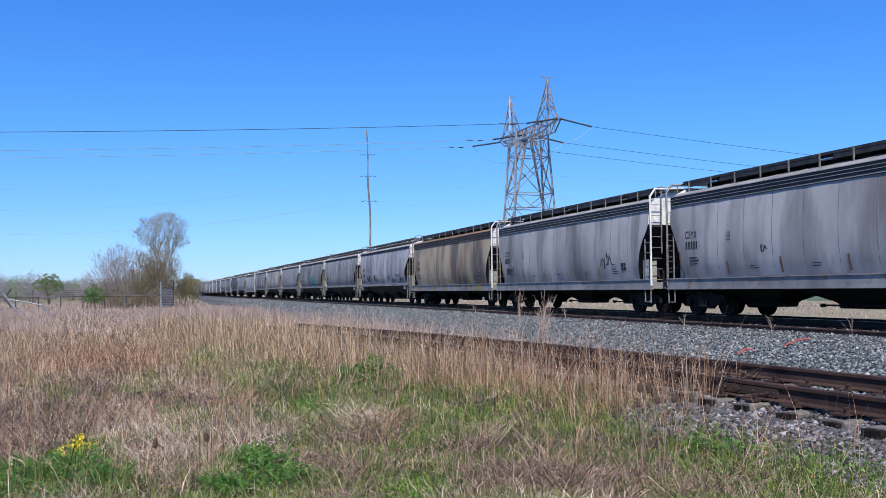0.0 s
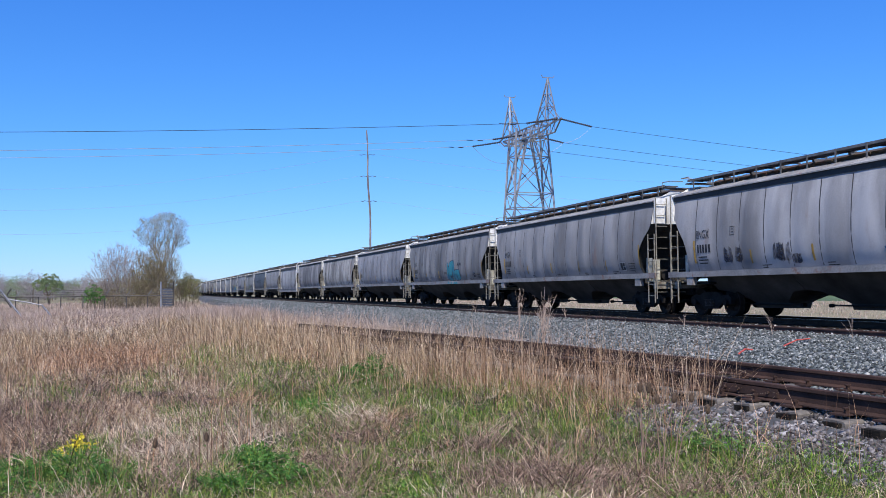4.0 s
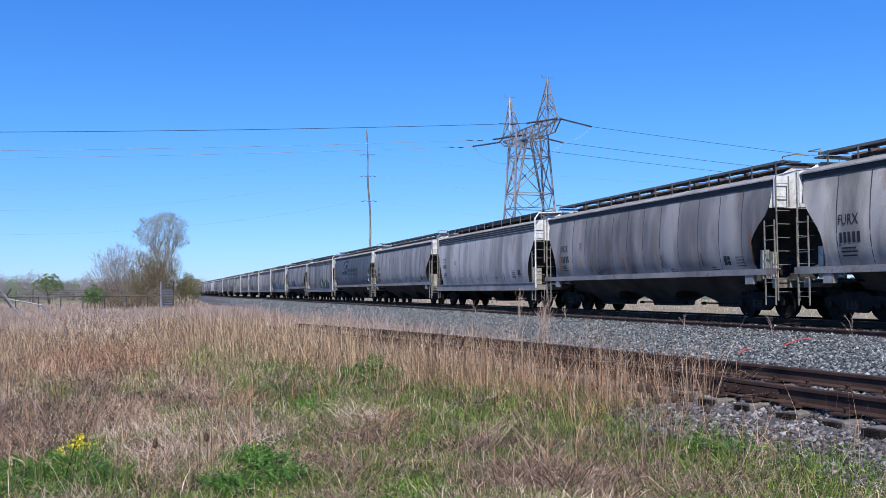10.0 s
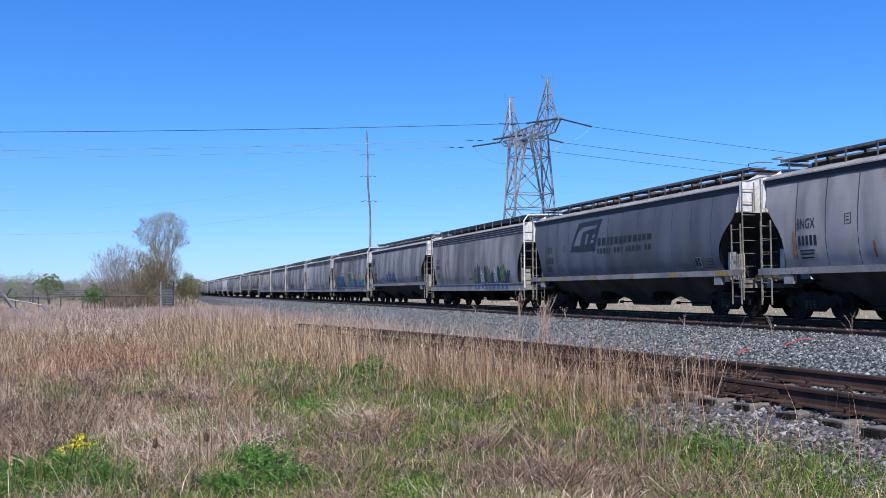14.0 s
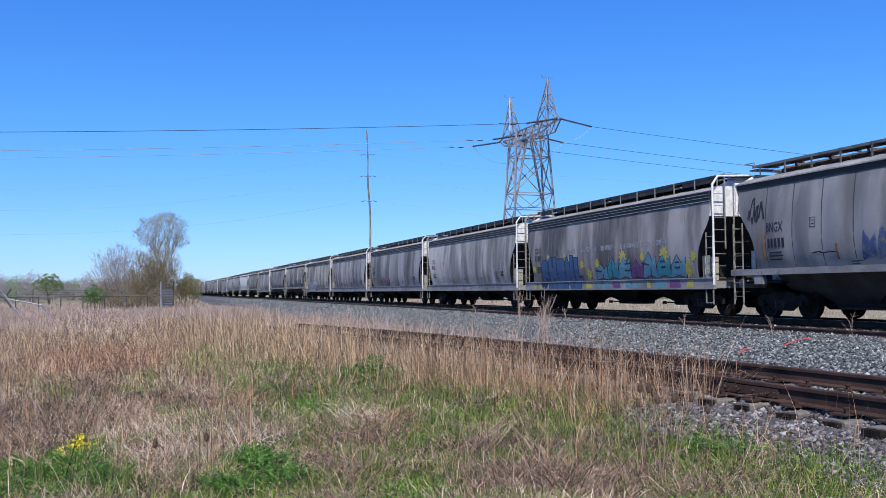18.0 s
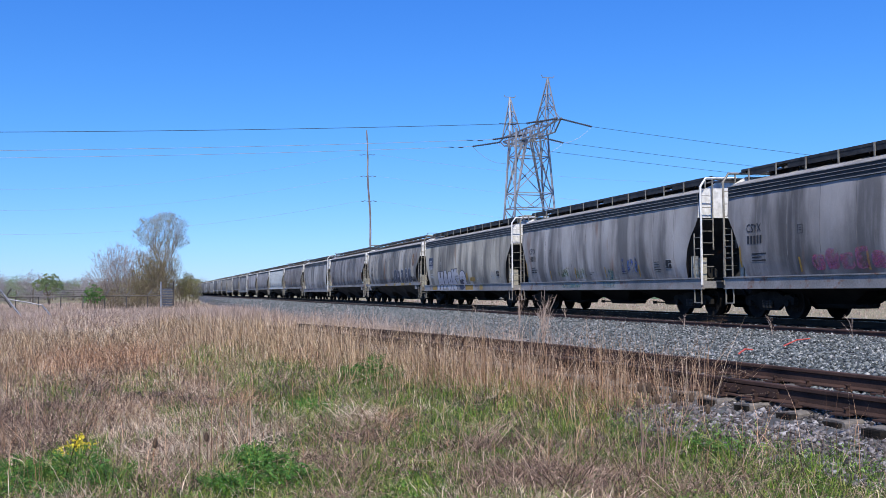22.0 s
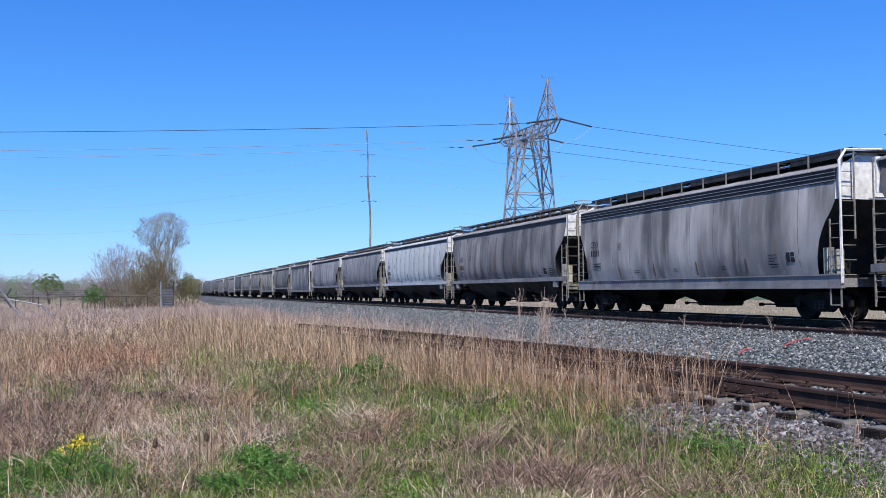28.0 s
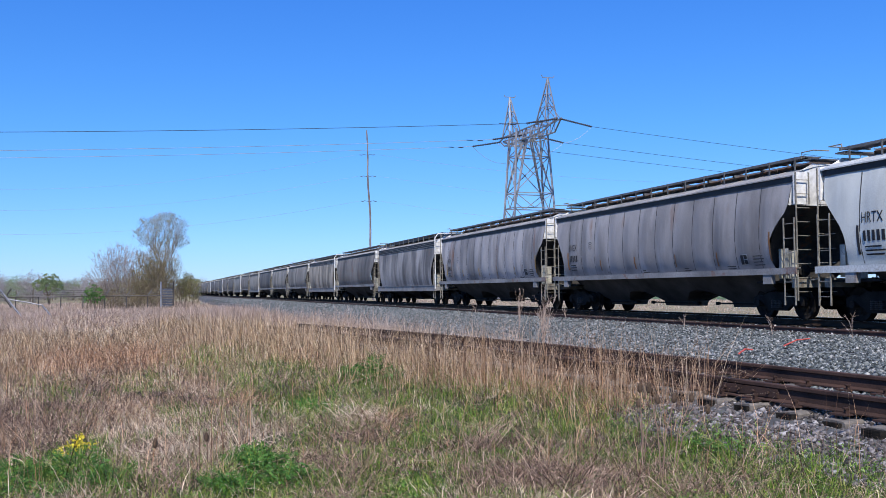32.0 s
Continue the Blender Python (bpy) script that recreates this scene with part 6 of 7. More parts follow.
def standard_marks(car, kind, mark, rng, ink, strips=None, placard=True):
    zt, zn = (2.60, 2.24) if kind == "A" else (2.55, 2.08)
    word(car, kind, mark, 6.66 if kind == "A" else 6.55, zt, 0.36 if kind == "A" else 0.40, ink, 0.70 if kind == "A" else 0.78, name="reporting_mark")
    digits(car, kind, 5, 6.62 if kind == "A" else 6.48, zn, 0.25 if kind == "A" else 0.27, 0.74 if kind == "A" else 0.82, ink)
    d = Decal(kind, 0.009)
    for i in range(3):
        d.rect(6.45, 6.45 - rng.uniform(0.45, 0.7), 1.92 - 0.10 * i, 1.96 - 0.10 * i)
    for i in range(4):
        u = -4.85 if kind == "A" else -6.3
        d.rect(u, u - rng.uniform(0.3, 0.5), 1.86 - 0.09 * i, 1.885 - 0.09 * i)
    for y in (3.2, 0.4, -2.4, -4.9):
        for i in range(2):
            d.rect(y, y - rng.uniform(0.2, 0.45), 1.58 - 0.07 * i, 1.605 - 0.07 * i)
    d.put(car, "stencil_text", ink, "small stencilled text bars")["kind"] = "stuff"
    d = Decal(kind, 0.009)
    a, b, c, e = (4.30, 4.10, 2.44, 2.68) if kind == "A" else (4.62, 4.42, 2.58, 2.84)
    d.stroke([(a, c), (b, c), (b, e), (a, e), (a, c)], 0.016).stroke([(a - 0.05, e - 0.08), (b + 0.05, e - 0.08)], 0.02).stroke([(a - 0.05, c + 0.09), (b + 0.05, c + 0.09)], 0.02)
    d.put(car, "stencil_box", ink, "small stencilled box")
    if placard:
        Decal(kind, 0.009).rect(-5.66, -6.04, 1.62, 1.94).put(car, "placard", M_CHALK, "white-edged black placard")
        d = Decal(kind, 0.013).rect(-5.675, -5.84, 1.635, 1.925).rect(-5.86, -6.025, 1.635, 1.78).rect(-5.86, -6.025, 1.80, 1.925)
        d.put(car, "placard_field", M_INK)
    if strips:
        mat, rows = strips
        for y, z0, z1 in rows:
            Decal(kind, 0.010).poly([(y, z0), (y - 0.075, z0), (y - 0.075, z1), (y, z1)]).put(car, "marker_strip", mat, "faded reflective marker strip")


STRIPS_A = [(7.05, 1.55, 2.2), (4.35, 1.36, 1.78), (1.75, 1.36, 1.84), (-1.0, 1.36, 1.8), (-3.7, 1.36, 1.8)]
STRIPS_B = [(6.72, 1.75, 2.5), (3.65, 1.66, 2.08), (0.9, 1.66, 2.12), (-1.9, 1.66, 2.1), (-4.4, 1.62, 2.06), (-7.12, 1.7, 2.55)]


def blob_letter(rng, y, z, w, h, slant=0.0):
    """A fat rounded letter body as an outline of points, wide w towards the front."""
    n = 14
    out = []
    for i in range(n):
        a = 2 * math.pi * i / n
        c, s = math.cos(a), math.sin(a)
        u = math.copysign(abs(c) ** 0.55, c) * 0.5 * (1 + rng.uniform(-0.10, 0.10))
        v = math.copysign(abs(s) ** 0.55, s) * 0.5 * (1 + rng.uniform(-0.08, 0.08))
        out.append((y - w * (0.5 + u) - slant * v * h, z + h * (0.5 + v)))
    return out


def spike_letter(rng, y, z, w, h, lean):
    t = rng.uniform(0.2, 0.5)
    return [(y, z), (y - w * 0.15, z + h * 0.55), (y - w * (0.45 + lean), z + h), (y - w * (0.72 + lean * 0.5), z + h * 0.62), (y - w * 1.02, z + h * (0.75 + t * 0.3)), (y - w * 0.95, z), (y - w * 0.5, z + h * 0.12)]


def grown(pts, d):
    cy = sum(p[0] for p in pts) / len(pts)
    cz = sum(p[1] for p in pts) / len(pts)
    out = []
    for y, z in pts:
        l = math.hypot(y - cy, z - cz) + 1e-6
        out.append((y + (y - cy) / l * d, z + (z - cz) / l * d))
    return out


def letters(car, kind, shapes, fills, line, edge, rng, label, inner=True, edge_w=0.05):
    """Fat graffiti letters: dark edge, coloured body, inner strokes."""
    o = Decal(kind, 0.009)
    for s in shapes:
        o.poly(grown(s, edge_w))
    o.put(car, "graffiti_outline", edge)
    for i, s in enumerate(shapes):
        Decal(kind, 0.013).poly(s).put(car, "graffiti_letter", fills[i % len(fills)], label if i == 0 else "")
    if inner:
        d = Decal(kind, 0.017)
        for s in shapes:
            ys = [p[0] for p in s]
            zs = [p[1] for p in s]
            a, b, c, e = max(ys), min(ys), min(zs), max(zs)
            w, h = a - b, e - c
            k = rng.randrange(4)
            if k == 0:
                d.stroke([(a - w * 0.45, c), (a - w * 0.45, c + h * 0.42)], line).stroke([(a - w * 0.5, c + h * 0.62), (a - w * 0.5, c + h * 0.8)], line)
            elif k == 1:
                d.stroke([(b, c + h * 0.36), (a - w * 0.55, c + h * 0.36)], line).stroke([(b + w * 0.02, c + h * 0.66), (a - w * 0.6, c + h * 0.64)], line)
            elif k == 2:
                d.stroke([(a - w * 0.4, c + h * 0.45), (a - w * 0.4, c + h * 0.7), (a - w * 0.62, c + h * 0.7), (a - w * 0.62, c + h * 0.45), (a - w * 0.4, c + h * 0.45)], line)
            else:
                d.stroke([(a, c + h * 0.6), (a - w * 0.5, c + h * 0.52)], line).stroke([(a - w * 0.55, c), (a - w * 0.6, c + h * 0.35)], line)
        d.put(car, "graffiti_line", edge)


def fat_word(car, kind, text, spans, z0, z1, fills, edge, label, over_sill=False, lean=0.0, bold=0.05):
    """Fat painted letters, one mesh each, with a dark edge behind: spans are (start, end) along the car, z0 and z1 the foot and the head."""
    def cut(ch, offset, a, b, lo, hi, lift):
        c = bpy.data.curves.new("letter", "FONT")
        c.body, c.size, c.resolution_u, c.offset = ch, 1.0, 3, offset
        ob = new("letter", c)
        bpy.context.view_layer.update()
        me = bpy.data.meshes.new_from_object(ob.evaluated_get(bpy.context.evaluated_depsgraph_get()))
        bpy.data.objects.remove(ob)
        bpy.data.curves.remove(c)
        us, vs = [v.co.x for v in me.vertices], [v.co.y for v in me.vertices]
        u0, u1, v0, v1 = min(us), max(us), min(vs), max(vs)
        bm = bmesh.new()
        bm.from_mesh(me)
        bpy.data.meshes.remove(me)
        for v in bm.verts:
            q = (v.co.y - v0) / (v1 - v0)
            v.co = (a + (b - a) * (v.co.x - u0) / (u1 - u0) - lean * q * (hi - lo), lo + (hi - lo) * q, 0)
        for k, at, step in ((1, lo, 0.11), (0, min(a, b) - 0.3, 0.22)):
            top = hi if k else max(a, b) + 0.3
            while at < top:
                no = (0, 1, 0) if k else (1, 0, 0)
                bmesh.ops.bisect_plane(bm, geom=bm.verts[:] + bm.edges[:] + bm.faces[:], plane_co=(0 if k else at, at if k else 0, 0), plane_no=no)
                at += step
        if over_sill:
            for z in (1.232, 1.29):
                bmesh.ops.bisect_plane(bm, geom=bm.verts[:] + bm.edges[:] + bm.faces[:], plane_co=(0, z, 0), plane_no=(0, 1, 0))
            gone = [f for f in bm.faces if 1.232 < f.calc_center_median().y < 1.29]
            bmesh.ops.delete(bm, geom=gone, context="FACES")
        bm.verts.index_update()
        g = Geo()
        side = {}
        for f in bm.faces:
            low = over_sill and f.calc_center_median().y < 1.235
            ids = []
            for v in f.verts:
                key = (v.index, low)
                if key not in side:
                    w = 1.601 if low else side_x(kind, v.co.x, v.co.y)
                    side[key] = len(g.v)
                    g.v.append((-(w + (lift * 0.6 if low else lift)), v.co.x, v.co.y))
                ids.append(side[key])
            g.f.append(tuple(ids))
        bm.free()
        return g
    for i, ch in enumerate(text):
        a, b = spans[i]
        hi = z1 + (0.07 if i % 2 else -0.03)
        d = 0.05
        part("graffiti_outline", cut(ch, bold + 0.055, a + d, b - d, z0 - (0 if over_sill else d), hi + d, 0.008), edge, car)
        part("graffiti_letter", cut(ch, bold, a, b, z0, hi, 0.013), fills[i % len(fills)], car, label if i == 0 else "")


def scribble(car, kind, y, z, w, h, n, width, material, seed, label):
    rng = random.Random(seed)
    d = Decal(kind, 0.010)
    x = y
    for i in range(n):
        s = w / n
        zs = [z + h * rng.random() for _ in range(4)]
        d.stroke([(x, z + h * 0.2), (x - s * 0.3, zs[0]), (x - s * 0.7, zs[1]), (x - s * 0.4, zs[2]), (x - s * 1.1, zs[3])], width)
        x -= s
    d.put(car, "graffiti_tag", material, label)


def smear(car, kind, spots, material, label, rng, lift=0.009):
    d = Decal(kind, lift)
    for y, z, w, h in spots:
        for i in range(7):
            a = y - rng.uniform(-0.5, 0.5) * w
            t = rng.uniform(0.05, 0.16) * w
            d.poly([(a + t, z - h * rng.uniform(0.3, 0.5)), (a, z - h * rng.uniform(0.4, 0.6)), (a - t, z - h * rng.uniform(0.2, 0.5)), (a - t * 0.6, z + h * rng.uniform(0.2, 0.5)), (a + t * 0.5, z + h * rng.uniform(0.2, 0.5))])
    d.put(car, "graffiti_smear", material, label)


def starburst(y, z, r, n=9):
    return [(y + (r if i % 2 == 0 else r * 0.55) * math.cos(math.pi * i / n), z + (r if i % 2 == 0 else r * 0.55) * math.sin(math.pi * i / n)) for i in range(2 * n)]


def sill_patches(car, kind, spans, material):
    z0, z1 = (0.945, 1.225) if kind == "A" else (1.315, 1.465)
    for a, b in spans:
        d = Decal(kind, 0.004, True).rect(a, b, z0, z1)
        d.put(car, "sill_marking", material, "yellow patch on the side sill")


LABELS = {
    0: "pale grey covered hopper car with dark eave stripes", 1: "pale grey covered hopper car with a black scribbled tag", 2: "tan rust-streaked covered hopper car with yellow sill marks",
    3: "grey covered hopper car with a blue Peace tag", 4: "plain blue-grey covered hopper car with ribbed plates", 5: "grey covered hopper car with a teal graffiti figure",
    6: "smooth blue-grey covered hopper car with yellow strips", 7: "rust-streaked grey covered hopper car with a white tag", 8: "dark grey covered hopper car with yellow marker strips",
    9: "grey covered hopper car with rusty marker strips", 10: "blue-grey covered hopper car with brown roof walk dust", 11: "dark slate-blue covered hopper car with a large black logo",
    12: "grey covered hopper car with spiky green and grey graffiti", 13: "light blue-grey covered hopper car with blue spiky graffiti", 14: "dark grey covered hopper car with long colourful graffiti and yellow stars",
    15: "streaked light grey covered hopper car with a written sill", 16: "grey covered hopper car with faded pink graffiti", 17: "grey covered hopper car with green and teal paint smears",
    18: "dingy grey covered hopper car with white block graffiti", 19: "sooty grey covered hopper car with dark outlined graffiti", 20: "dark sooty covered hopper car with streaked plates",
    21: "heavily streaked grey covered hopper car with small purple tags", 22: "dark brown-grey covered hopper car with streaks", 23: "clean pale silver-grey covered hopper car", 24: "dark grey ribbed covered hopper car with yellow strips"}


def dress_cars(cars):
    rng = random.Random(404)
    marks = {0: "CSYX", 1: "CSYX", 2: "CEFX", 7: "FURX", 11: "CGRX", 18: "TIMX", 19: "FURX", 23: "HRTX"}
    for k in range(26):
        car, kind = cars[k][0], ORDER[k]
        mark = marks.get(k, "CSYX" if kind == "A" else "BNGX")
        strips = (M_YEL if k not in (0, 8, 9, 10, 12, 13, 20, 21, 22, 24) else M_ORANGE, STRIPS_A if kind == "A" else STRIPS_B)
        if k in (2, 7, 11, 14, 18, 19):
            strips = None
        if k == 23:
            strips = (M_INK, STRIPS_B)
        standard_marks(car, kind, mark, rng, M_CHALK if k in (18,) else M_INK, strips, k not in (14, 23))
    c = [x[0] for x in cars]
    scribble(c[1], "A", 6.5, 1.6, 1.1, 0.5, 5, 0.03, M_INK, 1, "black marker scribble")
    scribble(c[0], "A", 2.6, 2.0, 0.3, 0.2, 2, 0.03, M_INK, 2, "small black tag")
    scribble(c[1], "A", -3.9, 1.75, 1.0, 0.65, 4, 0.035, M_INK, 3, "black marker scribble")
    sill_patches(c[2], "A", [(6.4, 5.5), (3.3, 2.7), (1.0, 0.5), (-1.9, -2.3), (-3.9, -4.3), (-5.4, -6.35)], M_YEL)
    # car with the word Peace
    word(c[3], "B", "Peace", -4.50, 1.95, 0.40, M_BLUE, 1.15, "blue handwritten word", name="graffiti_word")
    scribble(c[3], "B", -1.75, 1.80, 1.1, 0.5, 4, 0.06, M_BLUE, 4, "blue scribbled tag")
    scribble(c[3], "B", -3.1, 1.58, 1.3, 0.28, 5, 0.03, M_INK, 5, "dark scribbled tag")
    smear(c[3], "B", [(4.5, 1.98, 1.2, 0.5), (2.3, 1.98, 0.9, 0.55), (1.7, 1.75, 0.6, 0.3)], M_SMUDGEF, "dark painted-over smudges", rng)
    # teal figure
    shapes = [[(-0.8, 1.62), (-0.95, 2.3), (-1.05, 2.62), (-1.45, 2.2), (-1.6, 1.55)], blob_letter(rng, -1.35, 1.55, 0.95, 1.15, 0.05), blob_letter(rng, -2.25, 1.52, 1.05, 0.62, 0.1), blob_letter(rng, -1.0, 1.52, 1.3, 0.35, 0.0)]
    letters(c[5], "B", shapes, [M_TEAL], 0.05, M_NAVY, rng, "teal graffiti figure", edge_w=0.045)
    scribble(c[5], "B", -2.85, 2.3, 0.8, 0.3, 5, 0.03, M_INK, 6, "black tag")
    scribble(c[5], "B", -0.3, 1.95, 0.35, 0.16, 3, 0.025, M_INK, 7, "black tag")
    Decal("B", 0.02).stroke([(-1.85, 1.55), (-1.95, 1.95)], 0.08).put(c[5], "graffiti_line", M_YEL)
    Decal("B", 0.004, True).rect(-1.1, -1.35, 1.32, 1.45).poly([(-1.6, 1.31), (-1.9, 1.31), (-1.8, 1.43)]).poly([(-2.1, 1.31), (-3.0, 1.31), (-2.8, 1.45), (-2.5, 1.36), (-2.3, 1.46)]).put(c[5], "graffiti_fill", M_TEAL, "teal drips on the sill")
    scribble(c[7], "B", -3.3, 1.75, 1.7, 0.75, 7, 0.03, M_CHALK, 8, "white scribbled tag")
    # the logo car: plain shapes in place of the company's name
    def lp(u, v):
        return (3.87 - 2.80 * u, 2.52 + 1.30 * v - 0.06 * u)
    d = Decal("B", 0.010).poly([lp(0, 0), lp(0.82, 0.02), lp(1, 1), lp(0.24, 0.93)])
    d.put(c[11], "logo", M_INK, "large dark angular logo")
    d = Decal("B", 0.015).poly([lp(0.12, 0.18), lp(0.31, 0.2), lp(0.43, 0.62), lp(0.27, 0.68)]).poly([lp(0.27, 0.68), lp(0.43, 0.62), lp(0.60, 0.68), lp(0.84, 0.72), lp(0.87, 0.82), lp(0.39, 0.78)])
    d.poly([lp(0.50, 0.22), lp(0.56, 0.22), lp(0.62, 0.55), lp(0.55, 0.55)]).poly([lp(0.71, 0.42), lp(0.80, 0.43), lp(0.82, 0.53), lp(0.73, 0.53)]).poly([lp(0.67, 0.25), lp(0.77, 0.26), lp(0.79, 0.36), lp(0.69, 0.36)])
    d.put(c[11], "logo_field", M_SLATE, "slate-blue inlays of the logo")
    d = Decal("B", 0.010)
    for i in range(12):
        y = 1.30 - i * 0.358
        d.rect(y, y - 0.27, 2.68 + 0.004 * i, 2.98 - 0.004 * i)
    for i in range(18):
        y = 1.3 - i * 0.236
        if i not in (5, 9, 15):
            d.rect(y, y - 0.16, 2.36, 2.55)
    d.put(c[11], "name_bars", M_INK, "dark bars of the company name")
    sill_patches(c[11], "B", [(7.1, 6.5), (4.75, 4.4), (2.0, 1.7), (-1.3, -1.6), (-4.2, -4.6), (-6.9, -7.6)], M_YEL)
    # spiky green piece that runs over the sill
    sh = [spike_letter(rng, -0.4 - 0.52 * i, 1.30, 0.62, 0.45 + 0.7 * rng.random(), rng.uniform(-0.2, 0.3)) for i in range(10)]
    letters(c[12], "A", sh, [M_GREENS, M_SMUDGE, M_CHALK, M_TEALF], 0.05, M_NAVY, rng, "spiky green and grey graffiti")
    d = Decal("A", 0.004, True)
    for i in range(9):
        j = [rng.uniform(0, 0.14) for _ in range(3)]
        d.poly([(-0.5 - 0.6 * i - j[0], 0.95), (-0.95 - 0.6 * i, 0.96 + j[1] * 0.5), (-0.85 - 0.6 * i, 1.22 - j[2] * 0.6), (-0.6 - 0.6 * i, 1.22)])
    d.put(c[12], "graffiti_fill", M_BLUE, "blue graffiti on the sill")
    sh = [spike_letter(rng, 2.75 - 0.55 * i, 1.60, 0.55, 0.55 + 0.5 * rng.random(), rng.uniform(-0.2, 0.3)) for i in range(5)]
    letters(c[13], "B", sh, [M_BLUEF], 0.04, M_BLUEF, rng, "faded blue spiky graffiti", False, 0.02)
    scribble(c[13], "B", 7.4, 2.85, 0.7, 0.85, 4, 0.06, M_INK, 9, "black scrawl at the car's end")
    # long colourful piece with yellow stars
    fat_word(c[14], "A", "SHENL", [(5.95, 5.2), (5.12, 4.3), (4.22, 3.45), (3.38, 2.55), (2.45, 1.8)], 0.95, 2.28, [M_BLUE], M_NAVY, "deep blue graffiti letters", True, 0.0, 0.105)
    sh = [spike_letter(rng, 0.5 - 0.95 * i, 1.30, 1.02, (0.62, 0.85, 0.9, 0.7, 0.95, 0.85, 0.75)[i], 0.08) for i in range(7)]
    letters(c[14], "A", sh, [M_SKY, M_TEAL, M_SKY, M_PURPLE], 0.06, M_NAVY, rng, "pale blue and violet graffiti letters")
    for y, z, r in ((6.77, 1.86, 0.26), (5.14, 2.38, 0.16), (3.37, 2.34, 0.18), (1.68, 1.95, 0.24), (1.1, 1.55, 0.3), (0.3, 1.95, 0.26), (-1.87, 2.15, 0.34), (-3.37, 2.1, 0.2), (-4.9, 2.12, 0.36), (-6.35, 1.58, 0.36), (-6.75, 2.0, 0.24)):
        Decal("A", 0.011).poly(starburst(y, z, r)).put(c[14], "graffiti_star", M_SUN, "yellow spray-paint star")
    for m, spans in ((M_SUN, [(6.9, 6.5), (6.2, 5.9), (1.4, 0.7), (-3.6, -4.0), (-6.3, -6.8)]), (M_SKY, [(0.4, -0.9), (-2.0, -3.1), (-4.2, -5.0)]), (M_PURPLE, [(-1.0, -1.7), (-5.2, -6.0)])):
        d = Decal("A", 0.004, True)
        for a, b in spans:
            n = max(1, int((a - b) / 0.45))
            for i in range(n):
                u, v = a - (a - b) * i / n, a - (a - b) * (i + 0.9) / n
                j = [rng.uniform(0, 0.12) for _ in range(4)]
                d.poly([(u - j[0], 0.95), (v - j[1] + 0.06, 0.95), (v + j[2], 1.22 - j[0]), (u - 0.5 * j[3], 1.22)])
        d.put(c[14], "graffiti_fill", m, "graffiti on the sill")
    d = Decal("A", 0.009)
    for a, b in ((3.2, 2.3), (1.65, 0.32), (-0.06, -1.3), (-1.67, -3.1), (-3.3, -4.0), (-4.1, -5.2)):
        d.rect(a, b, 2.46, 2.66)
    d.put(c[14], "paint_patch", M_BUFF, "pale painted-over patches")
    d = Decal("A", 0.004, True)
    for i in range(26):
        if rng.random() < 0.75:
            y = -0.9 - 0.19 * i
            d.stroke([(y, 0.98 + 0.08 * rng.random()), (y - 0.08, 1.02 + 0.15 * rng.random()), (y - 0.14, 0.99 + 0.1 * rng.random())], 0.022)
    for i in range(12):
        y = 6.2 - 0.22 * i
        d.stroke([(y, 1.0), (y - 0.1, 1.12)], 0.025)
    d.put(c[15], "graffiti_tag", M_INK, "black handwriting along the sill")
    sh = [blob_letter(rng, 3.8 - 0.55 * i, 1.40, 0.5, 0.42 + 0.15 * (i % 2), 0.0) for i in range(5)]
    letters(c[16], "A", sh, [M_PINK], 0.035, M_PINK, rng, "faded pink graffiti letters", False, 0.01)
    smear(c[17], "A", [(3.0, 1.7, 1.2, 0.5), (1.2, 1.6, 1.0, 0.5)], M_GREENF, "faded green and yellow smears", rng)
    smear(c[17], "A", [(-1.3, 1.5, 0.7, 0.5)], M_TEALF, "teal smear", rng)
    smear(c[17], "A", [(-3.1, 1.85, 1.1, 0.55)], M_BLUEF, "blue smear", rng, 0.010)
    d = Decal("A", 0.004, True).rect(3.0, 1.2, 1.0, 1.15).rect(-0.9, -1.9, 0.97, 1.2)
    d.put(c[17], "graffiti_smear", M_TEALF, "green smear on the sill")
    # silver block letters
    fat_word(c[18], "A", "HocKe", [(4.9, 3.78), (3.68, 2.95), (2.88, 2.12), (2.04, 0.85), (0.62, -0.55)], 0.95, 2.10, [M_SILVER], M_NAVY, "silver-white graffiti block letters", True, 0.06, 0.105)
    d = Decal("A", 0.016)
    d.poly([(0.95 + 0.27 * math.cos(a), 1.72 + 0.27 * math.sin(a)) for a in np.linspace(0, 5.8, 14)]).put(c[18], "graffiti_letter", M_SILVER)
    Decal("A", 0.019).stroke([(1.05, 1.80), (1.05, 1.72)], 0.04).stroke([(0.86, 1.80), (0.86, 1.72)], 0.04).stroke([(1.08, 1.63), (0.95, 1.57), (0.82, 1.63)], 0.035).put(c[18], "graffiti_line", M_NAVY)
    sill_patches(c[18], "A", [(5.95, 5.05), (-0.6, -1.9), (-3.0, -3.5)], M_YEL)
    smear(c[18], "A", [(-0.7, 1.75, 0.5, 0.5), (-1.8, 1.55, 0.9, 0.3)], M_YEL, "ochre smears", rng)
    Decal("A", 0.009).rect(6.75, 5.85, 2.66, 3.02).rect(6.72, 5.8, 2.28, 2.62).put(c[18], "mark_panel", M_NAVY, "dark panel behind the marks")
    # dark outlined letters
    sh = [blob_letter(rng, y, 1.52, 0.82, h, 0.10) for y, h in ((-1.1, 0.92), (-2.0, 0.9), (-3.0, 0.95), (-4.15, 0.95), (-5.05, 1.0))]
    letters(c[19], "B", sh, [M_SMUDGE], 0.05, M_SILVER, rng, "dark graffiti letters with pale outlines", True, 0.03)
    smear(c[19], "B", [(-0.6, 1.75, 0.7, 0.5), (-6.3, 1.75, 0.8, 0.45)], M_SMUDGEF, "dark blue smears", rng)
